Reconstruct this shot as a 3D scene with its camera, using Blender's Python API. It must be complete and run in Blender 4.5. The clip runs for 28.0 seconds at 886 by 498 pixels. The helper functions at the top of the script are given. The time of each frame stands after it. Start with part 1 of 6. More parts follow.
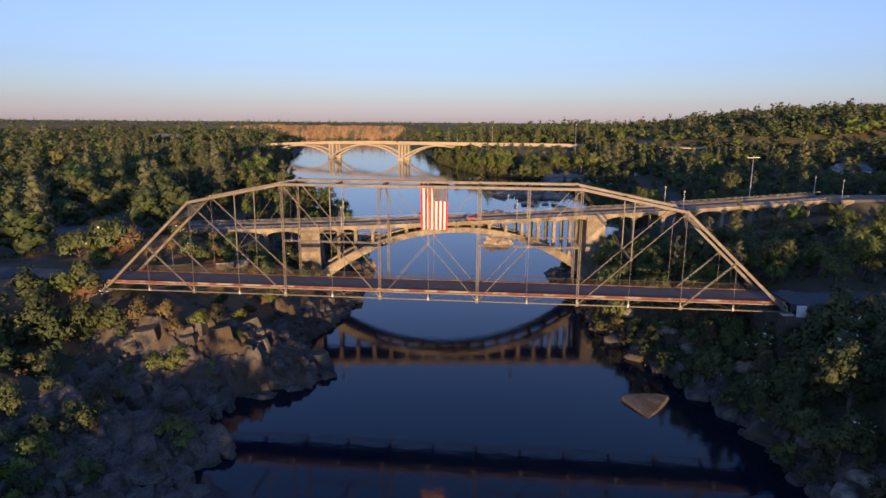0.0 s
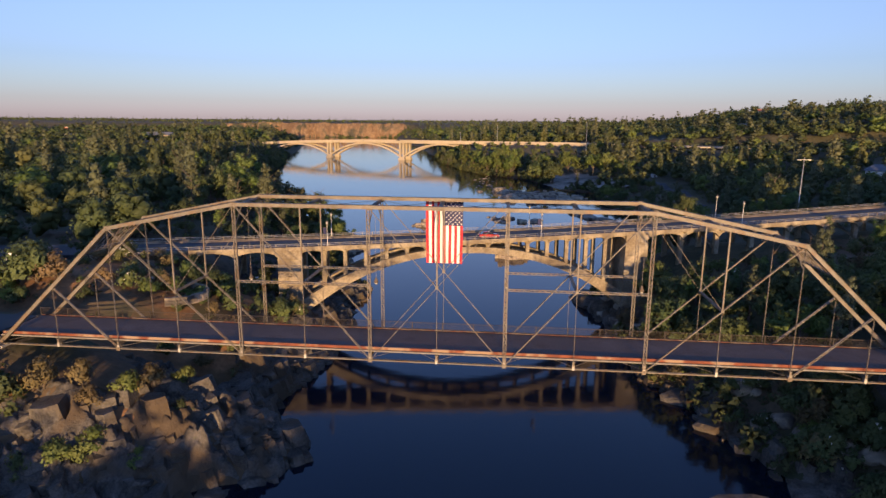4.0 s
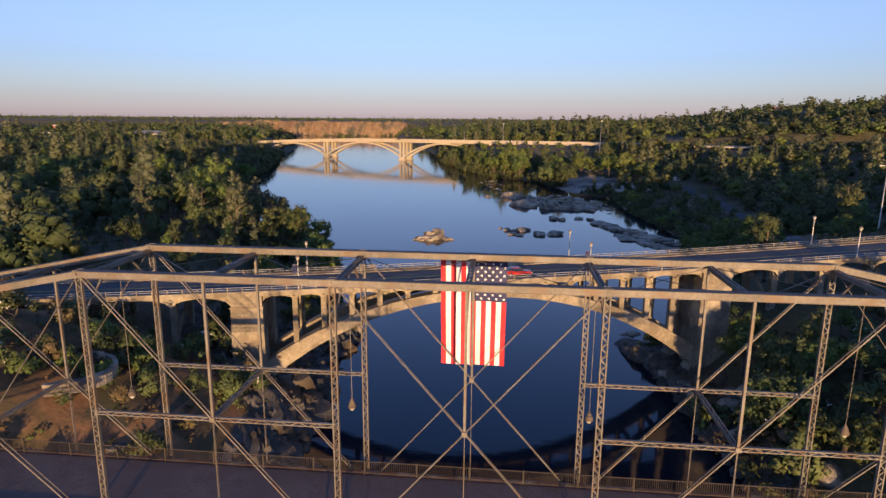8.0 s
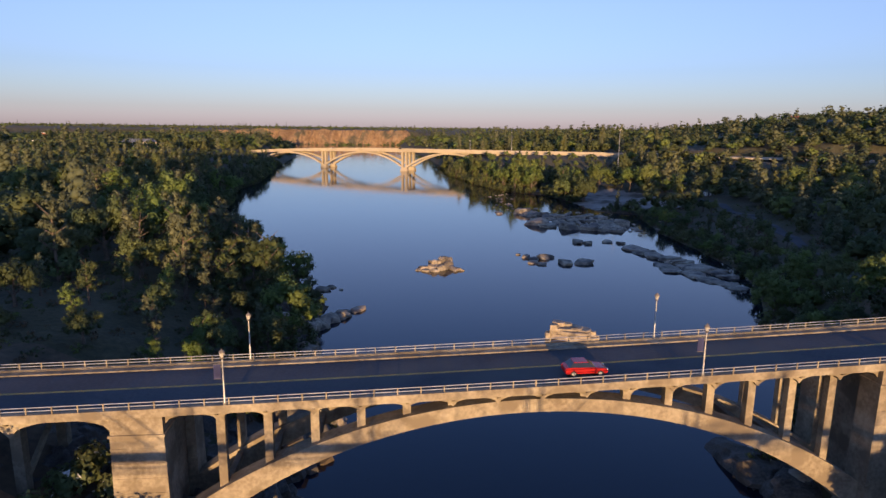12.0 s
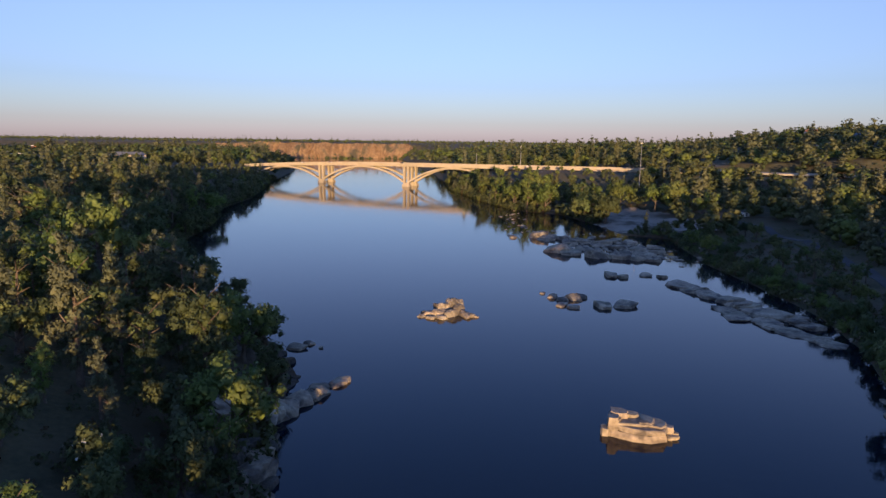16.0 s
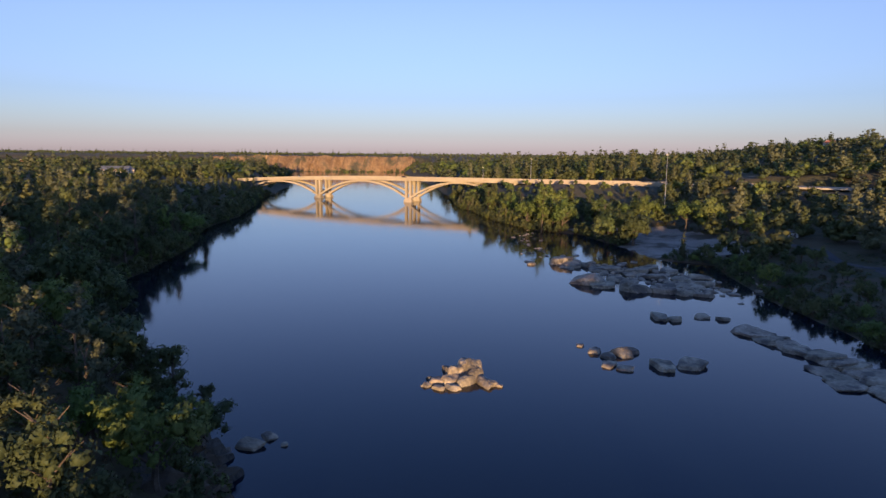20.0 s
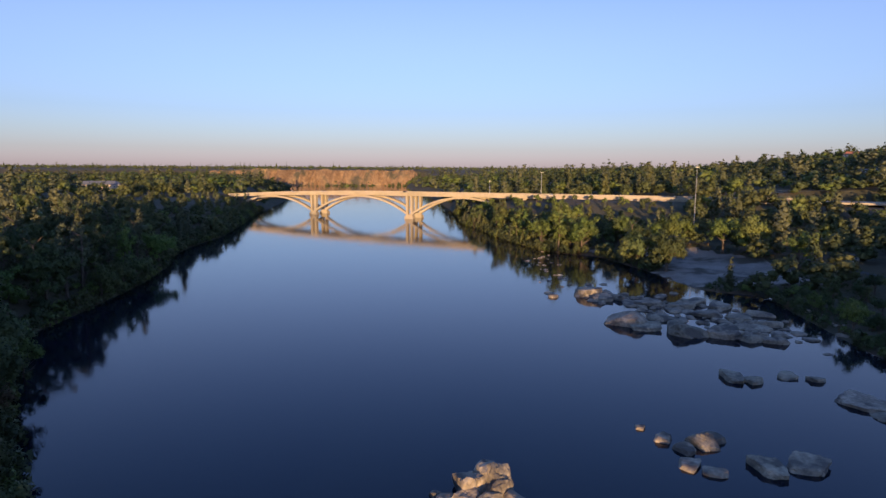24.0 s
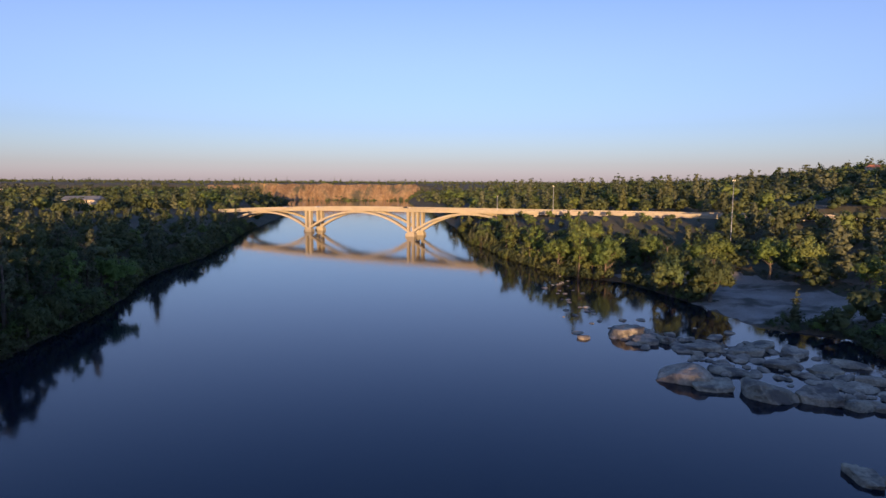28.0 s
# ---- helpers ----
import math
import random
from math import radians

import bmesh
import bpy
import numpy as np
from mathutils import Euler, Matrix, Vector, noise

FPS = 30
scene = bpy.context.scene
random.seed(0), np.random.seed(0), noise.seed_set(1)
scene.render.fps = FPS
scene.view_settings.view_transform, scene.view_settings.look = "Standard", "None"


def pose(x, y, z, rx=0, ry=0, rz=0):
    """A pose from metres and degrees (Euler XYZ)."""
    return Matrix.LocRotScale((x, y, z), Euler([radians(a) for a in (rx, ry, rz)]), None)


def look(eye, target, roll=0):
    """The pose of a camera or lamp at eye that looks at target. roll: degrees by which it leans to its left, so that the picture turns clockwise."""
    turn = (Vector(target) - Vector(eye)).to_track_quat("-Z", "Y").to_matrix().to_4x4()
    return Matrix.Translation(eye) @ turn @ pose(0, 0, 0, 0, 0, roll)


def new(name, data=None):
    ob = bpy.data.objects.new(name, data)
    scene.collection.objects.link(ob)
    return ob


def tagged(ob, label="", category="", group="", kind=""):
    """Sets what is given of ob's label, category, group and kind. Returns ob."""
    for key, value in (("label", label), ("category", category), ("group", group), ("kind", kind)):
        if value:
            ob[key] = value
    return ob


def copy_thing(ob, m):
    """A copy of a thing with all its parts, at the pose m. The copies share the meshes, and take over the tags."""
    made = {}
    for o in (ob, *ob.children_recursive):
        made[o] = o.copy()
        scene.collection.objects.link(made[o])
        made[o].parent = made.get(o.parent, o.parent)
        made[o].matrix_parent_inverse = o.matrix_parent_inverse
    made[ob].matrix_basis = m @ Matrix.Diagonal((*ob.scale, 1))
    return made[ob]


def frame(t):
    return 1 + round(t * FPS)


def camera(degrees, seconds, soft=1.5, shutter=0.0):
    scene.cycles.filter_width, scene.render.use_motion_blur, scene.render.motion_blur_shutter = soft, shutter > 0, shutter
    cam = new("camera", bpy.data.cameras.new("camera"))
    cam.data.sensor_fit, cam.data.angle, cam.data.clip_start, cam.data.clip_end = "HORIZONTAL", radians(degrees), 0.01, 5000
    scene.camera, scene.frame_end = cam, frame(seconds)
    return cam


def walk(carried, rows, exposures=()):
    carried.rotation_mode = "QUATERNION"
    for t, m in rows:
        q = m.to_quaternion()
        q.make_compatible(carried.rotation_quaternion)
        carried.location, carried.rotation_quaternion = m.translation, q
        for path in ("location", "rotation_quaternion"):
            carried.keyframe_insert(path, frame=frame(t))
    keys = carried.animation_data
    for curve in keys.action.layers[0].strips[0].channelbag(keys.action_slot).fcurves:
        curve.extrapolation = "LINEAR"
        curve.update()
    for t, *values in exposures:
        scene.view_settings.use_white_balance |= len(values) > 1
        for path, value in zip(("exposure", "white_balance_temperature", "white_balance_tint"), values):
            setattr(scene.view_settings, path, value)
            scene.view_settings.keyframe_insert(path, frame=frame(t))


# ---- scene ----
cam = camera(71.5, 28.0)
PATH = [
    (0, (12.216, -99.664, 45.347), (12.026, -97.715, 44.941), 0.4),
    (0.5, (11.743, -96.412, 45.333), (11.553, -94.463, 44.927), 0.4),
    (1, (11.259, -93.121, 45.298), (11.068, -91.173, 44.890), 0.4),
    (1.5, (10.750, -89.721, 45.252), (10.559, -87.773, 44.843), 0.42),
    (2, (10.205, -86.167, 45.197), (10.013, -84.218, 44.787), 0.48),
    (2.5, (9.613, -82.511, 45.151), (9.421, -80.562, 44.741), 0.5),
    (3, (9.004, -78.764, 45.147), (8.813, -76.815, 44.736), 0.48),
    (3.5, (8.386, -74.810, 45.108), (8.193, -72.862, 44.696), 0.43),
    (5.5, (5.796, -57.768, 44.915), (5.601, -55.820, 44.502), 0.4),
    (6, (5.095, -53.420, 44.883), (4.899, -51.473, 44.467), 0.35),
    (6.5, (4.406, -49.004, 44.910), (4.210, -47.058, 44.494), 0.22),
    (7, (3.666, -44.536, 44.917), (3.468, -42.590, 44.501), 0.17),
    (7.5, (2.903, -39.974, 44.858), (2.706, -38.029, 44.443), 0.3),
    (8, (2.130, -35.324, 44.776), (1.934, -33.377, 44.358), 0.43),
    (8.5, (1.409, -30.649, 44.709), (1.211, -28.703, 44.294), 0.44),
    (9, (0.687, -25.922, 44.591), (0.489, -23.976, 44.176), 0.54),
    (9.5, (-0.067, -21.045, 44.461), (-0.266, -19.098, 44.048), 0.71),
    (10, (-0.821, -16.253, 44.367), (-1.020, -14.305, 43.958), 0.7),
    (10.5, (-1.580, -11.455, 44.313), (-1.780, -9.506, 43.909), 0.62),
    (11, (-2.257, -6.674, 44.232), (-2.459, -4.725, 43.832), 0.6),
    (11.5, (-2.972, -1.934, 44.158), (-3.175, 0.016, 43.763), 0.6),
    (12, (-3.684, 2.757, 44.093), (-3.888, 4.708, 43.703), 0.6),
    (12.5, (-4.429, 7.589, 43.990), (-4.634, 9.541, 43.605), 0.6),
    (14.5, (-7.248, 26.881, 43.794), (-7.457, 28.836, 43.429), 0.73),
    (15, (-8.011, 31.719, 43.675), (-8.221, 33.674, 43.316), 0.76),
    (15.5, (-8.765, 36.518, 43.561), (-8.976, 38.474, 43.207), 0.72),
    (16, (-9.475, 41.269, 43.447), (-9.688, 43.227, 43.099), 0.7),
    (16.5, (-10.174, 46.018, 43.349), (-10.389, 47.977, 43.005), 0.68),
    (17, (-10.908, 50.786, 43.267), (-11.124, 52.746, 42.929), 0.62),
    (17.5, (-11.648, 55.552, 43.167), (-11.866, 57.512, 42.834), 0.6),
    (18, (-12.387, 60.352, 43.079), (-12.606, 62.312, 42.751), 0.6),
    (18.5, (-13.118, 65.130, 43.062), (-13.339, 67.091, 42.740), 0.58),
    (19, (-13.849, 69.892, 43.070), (-14.070, 71.855, 42.754), 0.54),
    (19.5, (-14.604, 74.598, 43.099), (-14.826, 76.561, 42.785), 0.56),
    (20, (-15.385, 79.231, 43.133), (-15.608, 81.194, 42.825), 0.5),
    (20.5, (-16.090, 83.810, 43.143), (-16.314, 85.774, 42.840), 0.4),
    (21, (-16.715, 88.365, 43.121), (-16.941, 90.330, 42.825), 0.34),
    (21.5, (-17.323, 92.947, 43.077), (-17.551, 94.912, 42.784), 0.37),
    (23.5, (-20.035, 111.621, 42.933), (-20.266, 113.590, 42.662), 0.37),
    (24, (-20.745, 116.435, 42.897), (-20.977, 118.404, 42.631), 0.32),
    (24.5, (-21.443, 121.305, 42.855), (-21.676, 123.274, 42.598), 0.28),
    (25, (-22.086, 126.102, 42.795), (-22.320, 128.072, 42.541), 0.22),
    (25.5, (-22.669, 130.771, 42.727), (-22.905, 132.742, 42.478), 0.18),
    (26, (-23.247, 135.343, 42.661), (-23.484, 137.314, 42.419), 0.14),
    (26.5, (-23.833, 139.848, 42.597), (-24.072, 141.819, 42.360), 0.18),
    (27, (-24.473, 144.332, 42.539), (-24.713, 146.304, 42.308), 0.2),
    (27.5, (-25.155, 148.793, 42.479), (-25.396, 150.766, 42.253), 0.22),
    (28, (-25.857, 153.223, 42.411), (-26.099, 155.195, 42.191), 0.27),
]
walk(cam, [(t, look(eye, target, roll)) for t, eye, target, roll in PATH],
     exposures=[(0, 0.95), (28, 0.95)])

# ---- light ----
SUN_ELEVATION, SUN_AZIMUTH = 3.7, -9.1   # degrees; azimuth: how far the light swings towards +x as it travels along +y
world = bpy.data.worlds.new("sky")
scene.world = world
world.use_nodes = True
sky = world.node_tree.nodes.new("ShaderNodeTexSky")
sky.sky_type, sky.sun_disc = "NISHITA", False
sky.sun_elevation, sky.sun_rotation = radians(SUN_ELEVATION), radians(180 + SUN_AZIMUTH)
sky.air_density, sky.dust_density, sky.ozone_density = 1.0, 0.3, 3.5
background = world.node_tree.nodes["Background"]
background.inputs["Strength"].default_value = 0.15
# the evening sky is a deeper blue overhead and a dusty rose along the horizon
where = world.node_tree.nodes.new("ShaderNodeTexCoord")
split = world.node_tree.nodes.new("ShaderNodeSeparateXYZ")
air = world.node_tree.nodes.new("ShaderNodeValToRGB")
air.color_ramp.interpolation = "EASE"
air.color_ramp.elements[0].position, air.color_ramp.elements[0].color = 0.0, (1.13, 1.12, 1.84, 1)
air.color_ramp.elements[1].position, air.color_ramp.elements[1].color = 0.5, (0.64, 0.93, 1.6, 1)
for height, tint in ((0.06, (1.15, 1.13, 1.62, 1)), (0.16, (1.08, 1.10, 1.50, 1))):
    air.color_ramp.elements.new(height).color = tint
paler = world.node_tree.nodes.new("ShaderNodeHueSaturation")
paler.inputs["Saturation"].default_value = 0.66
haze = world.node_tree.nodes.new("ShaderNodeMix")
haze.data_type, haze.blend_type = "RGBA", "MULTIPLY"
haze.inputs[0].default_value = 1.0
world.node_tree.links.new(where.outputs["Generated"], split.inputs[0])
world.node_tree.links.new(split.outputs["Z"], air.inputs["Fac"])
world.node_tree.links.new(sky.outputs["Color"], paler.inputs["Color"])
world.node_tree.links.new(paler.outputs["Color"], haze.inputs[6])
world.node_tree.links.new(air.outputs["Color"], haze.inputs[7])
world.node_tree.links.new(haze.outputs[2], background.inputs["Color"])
sun = new("sun", bpy.data.lights.new("sun", "SUN"))
sun.data.energy, sun.data.angle, sun.data.color = 4.0, radians(0.6), (1.0, 0.64, 0.32)
sun.rotation_euler = Vector((math.sin(radians(SUN_AZIMUTH)), math.cos(radians(SUN_AZIMUTH)), -math.tan(radians(SUN_ELEVATION)))).to_track_quat("-Z", "Y").to_euler()


# ---- materials ----
def material(name, dark, light, scale=1.0, fine=12.0, rough=0.8, metal=0.0, bump=0.3, third=None, third_scale=0.12, vary=0.0, depth=0.05, translucent=0.0, stretch=(1, 1, 1)):
    """Two tones in large patches and fine grain, an optional third tone in broad stains, relief, and object-to-object variation."""
    m = bpy.data.materials.new(name)
    m.use_nodes = True
    nt = m.node_tree
    add = nt.nodes.new
    bsdf = nt.nodes["Principled BSDF"]
    geo = add("ShaderNodeNewGeometry")
    mapping = add("ShaderNodeMapping")
    mapping.inputs["Scale"].default_value = stretch
    nt.links.new(geo.outputs["Position"], mapping.inputs["Vector"])
    big, small = add("ShaderNodeTexNoise"), add("ShaderNodeTexNoise")
    big.inputs["Scale"].default_value, big.inputs["Detail"].default_value = scale, 5
    small.inputs["Scale"].default_value, small.inputs["Detail"].default_value = fine, 3
    for n in (big, small):
        nt.links.new(mapping.outputs["Vector"], n.inputs["Vector"])
    both = add("ShaderNodeMath")
    both.operation = "MULTIPLY_ADD"
    both.inputs[1].default_value = 0.6
    nt.links.new(small.outputs["Fac"], both.inputs[0])
    half = add("ShaderNodeMath")
    half.operation = "MULTIPLY_ADD"
    half.inputs[1].default_value, half.inputs[2].default_value = 0.9, -0.25
    nt.links.new(big.outputs["Fac"], half.inputs[0])
    nt.links.new(half.outputs[0], both.inputs[2])
    ramp = add("ShaderNodeValToRGB")
    ramp.color_ramp.elements[0].position, ramp.color_ramp.elements[0].color = 0.3, (*dark, 1)
    ramp.color_ramp.elements[1].position, ramp.color_ramp.elements[1].color = 0.72, (*light, 1)
    nt.links.new(both.outputs[0], ramp.inputs["Fac"])
    color = ramp.outputs["Color"]
    if third:
        stain = add("ShaderNodeTexNoise")
        stain.inputs["Scale"].default_value, stain.inputs["Detail"].default_value = third_scale, 4
        nt.links.new(mapping.outputs["Vector"], stain.inputs["Vector"])
        where = add("ShaderNodeMapRange")
        where.inputs["From Min"].default_value, where.inputs["From Max"].default_value = 0.5, 0.62
        nt.links.new(stain.outputs["Fac"], where.inputs["Value"])
        mix = add("ShaderNodeMix")
        mix.data_type = "RGBA"
        mix.inputs[7].default_value = (*third, 1)
        nt.links.new(where.outputs["Result"], mix.inputs[0])
        nt.links.new(color, mix.inputs[6])
        color = mix.outputs[2]
    if vary:
        info = add("ShaderNodeObjectInfo")
        span = add("ShaderNodeMapRange")
        span.inputs["To Min"].default_value, span.inputs["To Max"].default_value = 1 - vary, 1 + vary
        nt.links.new(info.outputs["Random"], span.inputs["Value"])
        hsv = add("ShaderNodeHueSaturation")
        nt.links.new(span.outputs["Result"], hsv.inputs["Value"])
        hue = add("ShaderNodeMapRange")
        hue.inputs["To Min"].default_value, hue.inputs["To Max"].default_value = 0.5 + 0.06 * vary, 0.5 - 0.06 * vary
        swap = add("ShaderNodeMath")
        swap.operation = "FRACT"
        times = add("ShaderNodeMath")
        times.operation = "MULTIPLY"
        times.inputs[1].default_value = 7.31
        nt.links.new(info.outputs["Random"], times.inputs[0])
        nt.links.new(times.outputs[0], swap.inputs[0])
        nt.links.new(swap.outputs[0], hue.inputs["Value"])
        nt.links.new(hue.outputs["Result"], hsv.inputs["Hue"])
        nt.links.new(color, hsv.inputs["Color"])
        color = hsv.outputs["Color"]
    nt.links.new(color, bsdf.inputs["Base Color"])
    bsdf.inputs["Roughness"].default_value, bsdf.inputs["Metallic"].default_value = rough, metal
    if bump:
        relief = add("ShaderNodeBump")
        relief.inputs["Strength"].default_value, relief.inputs["Distance"].default_value = bump, depth
        nt.links.new(both.outputs[0], relief.inputs["Height"])
        nt.links.new(relief.outputs["Normal"], bsdf.inputs["Normal"])
    if translucent:
        thin = add("ShaderNodeBsdfTranslucent")
        nt.links.new(color, thin.inputs["Color"])
        blend = add("ShaderNodeMixShader")
        blend.inputs[0].default_value = translucent
        nt.links.new(bsdf.outputs[0], blend.inputs[1])
        nt.links.new(thin.outputs[0], blend.inputs[2])
        nt.links.new(blend.outputs[0], nt.nodes["Material Output"].inputs["Surface"])
    return m


def water_material():
    m = bpy.data.materials.new("river_water")
    m.use_nodes = True
    nt = m.node_tree
    bsdf = nt.nodes["Principled BSDF"]
    bsdf.inputs["Base Color"].default_value = (0.003, 0.008, 0.019, 1)
    bsdf.inputs["Roughness"].default_value = 0.07
    bsdf.inputs["IOR"].default_value = 1.333
    geo = nt.nodes.new("ShaderNodeNewGeometry")
    ripple, patch = nt.nodes.new("ShaderNodeTexNoise"), nt.nodes.new("ShaderNodeTexNoise")
    ripple.inputs["Scale"].default_value, ripple.inputs["Detail"].default_value = 0.55, 3
    patch.inputs["Scale"].default_value, patch.inputs["Detail"].default_value = 0.02, 2
    stretch = nt.nodes.new("ShaderNodeMapping")
    stretch.inputs["Scale"].default_value = (0.7, 1.3, 1)
    nt.links.new(geo.outputs["Position"], stretch.inputs["Vector"])
    for n in (ripple, patch):
        nt.links.new(stretch.outputs["Vector"], n.inputs["Vector"])
    mul = nt.nodes.new("ShaderNodeMath")
    mul.operation = "MULTIPLY"
    nt.links.new(ripple.outputs["Fac"], mul.inputs[0])
    nt.links.new(patch.outputs["Fac"], mul.inputs[1])
    bump = nt.nodes.new("ShaderNodeBump")
    bump.inputs["Strength"].default_value, bump.inputs["Distance"].default_value = 0.10, 0.25
    nt.links.new(mul.outputs[0], bump.inputs["Height"])
    nt.links.new(bump.outputs["Normal"], bsdf.inputs["Normal"])
    return m


CONCRETE = material("old_concrete", (0.171, 0.133, 0.0874), (0.389, 0.328, 0.233), 0.25, 2.5, 0.9, bump=0.25, third=(0.18, 0.142, 0.095), third_scale=0.35)
CONCRETE_PALE = material("pale_concrete", (0.33, 0.275, 0.19), (0.47, 0.395, 0.285), 0.08, 0.9, 0.85, bump=0.15, third=(0.40, 0.33, 0.25), third_scale=0.05)
STEEL = material("painted_steel", (0.12, 0.105, 0.085), (0.23, 0.20, 0.165), 0.5, 5.0, 0.6, metal=0.15, bump=0.15, third=(0.17, 0.12, 0.08), third_scale=0.6)
# darker than STEEL, for the plates on the chords' upper faces
CHORD_TOP = material("dark_chord_plate", (0.045, 0.042, 0.042), (0.10, 0.09, 0.082), 0.6, 5.0, 0.7, metal=0.1, bump=0.1)
STEEL_DARK = material("dark_rod_steel", (0.14, 0.12, 0.10), (0.26, 0.22, 0.18), 0.6, 6.0, 0.6, metal=0.3, bump=0.1)
RUST = material("rusted_steel", (0.12, 0.036, 0.02), (0.24, 0.07, 0.034), 0.9, 6.0, 0.85, bump=0.3, third=(0.30, 0.2, 0.13), third_scale=0.5)
PIPE_WHITE = material("weathered_white_pipe", (0.36, 0.33, 0.28), (0.54, 0.50, 0.43), 0.8, 6.0, 0.6, bump=0.1)
PIPE_DULL = material("dull_pale_pipe", (0.17, 0.15, 0.125), (0.30, 0.27, 0.23), 0.8, 6.0, 0.7, bump=0.1)
ASPHALT = material("asphalt", (0.042, 0.043, 0.050), (0.078, 0.077, 0.082), 0.12, 3.0, 0.85, bump=0.2, third=(0.08, 0.078, 0.075), third_scale=0.06)
DECKING = material("bridge_decking", (0.095, 0.062, 0.05), (0.165, 0.115, 0.095), 0.4, 4.0, 0.85, bump=0.2, third=(0.11, 0.075, 0.062), third_scale=0.2)
LINE_YELLOW = material("worn_yellow_paint", (0.35, 0.26, 0.06), (0.55, 0.42, 0.10), 0.8, 6.0, 0.8, bump=0.0)
GALVANISED = material("galvanised_rail", (0.34, 0.33, 0.31), (0.55, 0.53, 0.49), 1.0, 8.0, 0.45, metal=0.5, bump=0.05)
BROWN_FENCE = material("brown_picket_metal", (0.03, 0.022, 0.017), (0.06, 0.045, 0.035), 1.0, 8.0, 0.7, metal=0.2, bump=0.05)
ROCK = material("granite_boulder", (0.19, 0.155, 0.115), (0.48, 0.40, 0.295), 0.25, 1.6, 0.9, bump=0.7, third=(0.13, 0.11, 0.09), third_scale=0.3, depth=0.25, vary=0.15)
# browner than ROCK; its darker tone stands in for shade on wedge_rock
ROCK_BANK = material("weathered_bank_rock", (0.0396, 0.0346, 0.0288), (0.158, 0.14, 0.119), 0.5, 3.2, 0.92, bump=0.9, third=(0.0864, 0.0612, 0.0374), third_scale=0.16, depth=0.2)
EARTH = material("dry_bank_soil", (0.06, 0.042, 0.024), (0.17, 0.115, 0.065), 0.06, 0.9, 0.95, bump=0.6, third=(0.055, 0.06, 0.028), third_scale=0.035, depth=0.3)
CLIFF = material("orange_clay_bluff", (0.16, 0.092, 0.046), (0.40, 0.262, 0.135), 0.03, 0.2, 0.95, bump=0.8, third=(0.10, 0.085, 0.05), third_scale=0.03, depth=3.0, stretch=(1, 1, 0.5))
SOIL = material("bare_orange_soil", (0.13, 0.065, 0.028), (0.30, 0.16, 0.075), 0.15, 1.5, 0.95, bump=0.6, third=(0.09, 0.065, 0.03), third_scale=0.12, depth=0.25)
UNDERGROWTH = material("woodland_undergrowth", (0.045, 0.042, 0.018), (0.11, 0.095, 0.045), 0.12, 1.2, 0.95, bump=0.8, third=(0.085, 0.065, 0.035), third_scale=0.03, depth=0.4)
SAND = material("grey_gravel_beach", (0.21, 0.18, 0.15), (0.38, 0.33, 0.275), 0.1, 2.0, 0.95, bump=0.4, third=(0.10, 0.085, 0.06), third_scale=0.08)
LEAF_OAK = material("oak_leaves", (0.042, 0.060, 0.019), (0.115, 0.145, 0.048), 0.35, 5.0, 0.75, bump=0, third=(0.115, 0.125, 0.04), third_scale=0.05, vary=0.3, translucent=0.2)
LEAF_BRIGHT = material("cottonwood_leaves", (0.075, 0.115, 0.024), (0.19, 0.25, 0.055), 0.4, 5.0, 0.7, bump=0, third=(0.16, 0.19, 0.05), third_scale=0.05, vary=0.25, translucent=0.25)
LEAF_PINE = material("grey_pine_needles", (0.07, 0.082, 0.042), (0.165, 0.172, 0.085), 0.4, 5.0, 0.8, bump=0, vary=0.2, translucent=0.15)
LEAF_DARK = material("evergreen_needles", (0.039, 0.052, 0.0234), (0.104, 0.117, 0.052), 0.4, 5.0, 0.8, bump=0, vary=0.3, translucent=0.1)
LEAF_DRY = material("dry_brush", (0.10, 0.075, 0.035), (0.22, 0.165, 0.075), 0.5, 2.0, 0.85, bump=0, vary=0.3, translucent=0.15)
BLOSSOM = material("white_blossom", (0.55, 0.52, 0.46), (0.78, 0.75, 0.70), 2.0, 8.0, 0.8, bump=0)
BARK = material("tree_bark", (0.07, 0.05, 0.035), (0.17, 0.13, 0.095), 1.0, 6.0, 0.9, bump=0.4)
WATER = water_material()
FLAG_RED = material("flag_red_cloth", (0.50, 0.012, 0.022), (0.62, 0.022, 0.035), 0.6, 4.0, 0.7, bump=0.1)
FLAG_WHITE = material("flag_white_cloth", (0.70, 0.69, 0.68), (0.82, 0.81, 0.80), 0.6, 4.0, 0.7, bump=0.1)
FLAG_BLUE = material("flag_blue_cloth", (0.018, 0.02, 0.075), (0.028, 0.03, 0.10), 0.6, 4.0, 0.7, bump=0.1)
CAR_RED = material("red_car_paint", (0.38, 0.012, 0.012), (0.45, 0.018, 0.016), 0.5, 4.0, 0.25, bump=0)
WHITE_PAINT = material("white_paint", (0.66, 0.65, 0.62), (0.8, 0.79, 0.77), 0.4, 4.0, 0.5, bump=0)
DARK_GLASS = material("dark_glass", (0.012, 0.014, 0.018), (0.02, 0.022, 0.026), 0.5, 4.0, 0.08, bump=0)
RUBBER = material("black_rubber", (0.015, 0.015, 0.015), (0.03, 0.03, 0.03), 2.0, 9.0, 0.85, bump=0.1)
ROOF_GREY = material("grey_roofing", (0.10, 0.11, 0.13), (0.18, 0.19, 0.21), 0.3, 3.0, 0.8, bump=0.2)
WALL_TAN = material("tan_stucco", (0.42, 0.33, 0.24), (0.55, 0.45, 0.34), 0.2, 3.0, 0.9, bump=0.2)
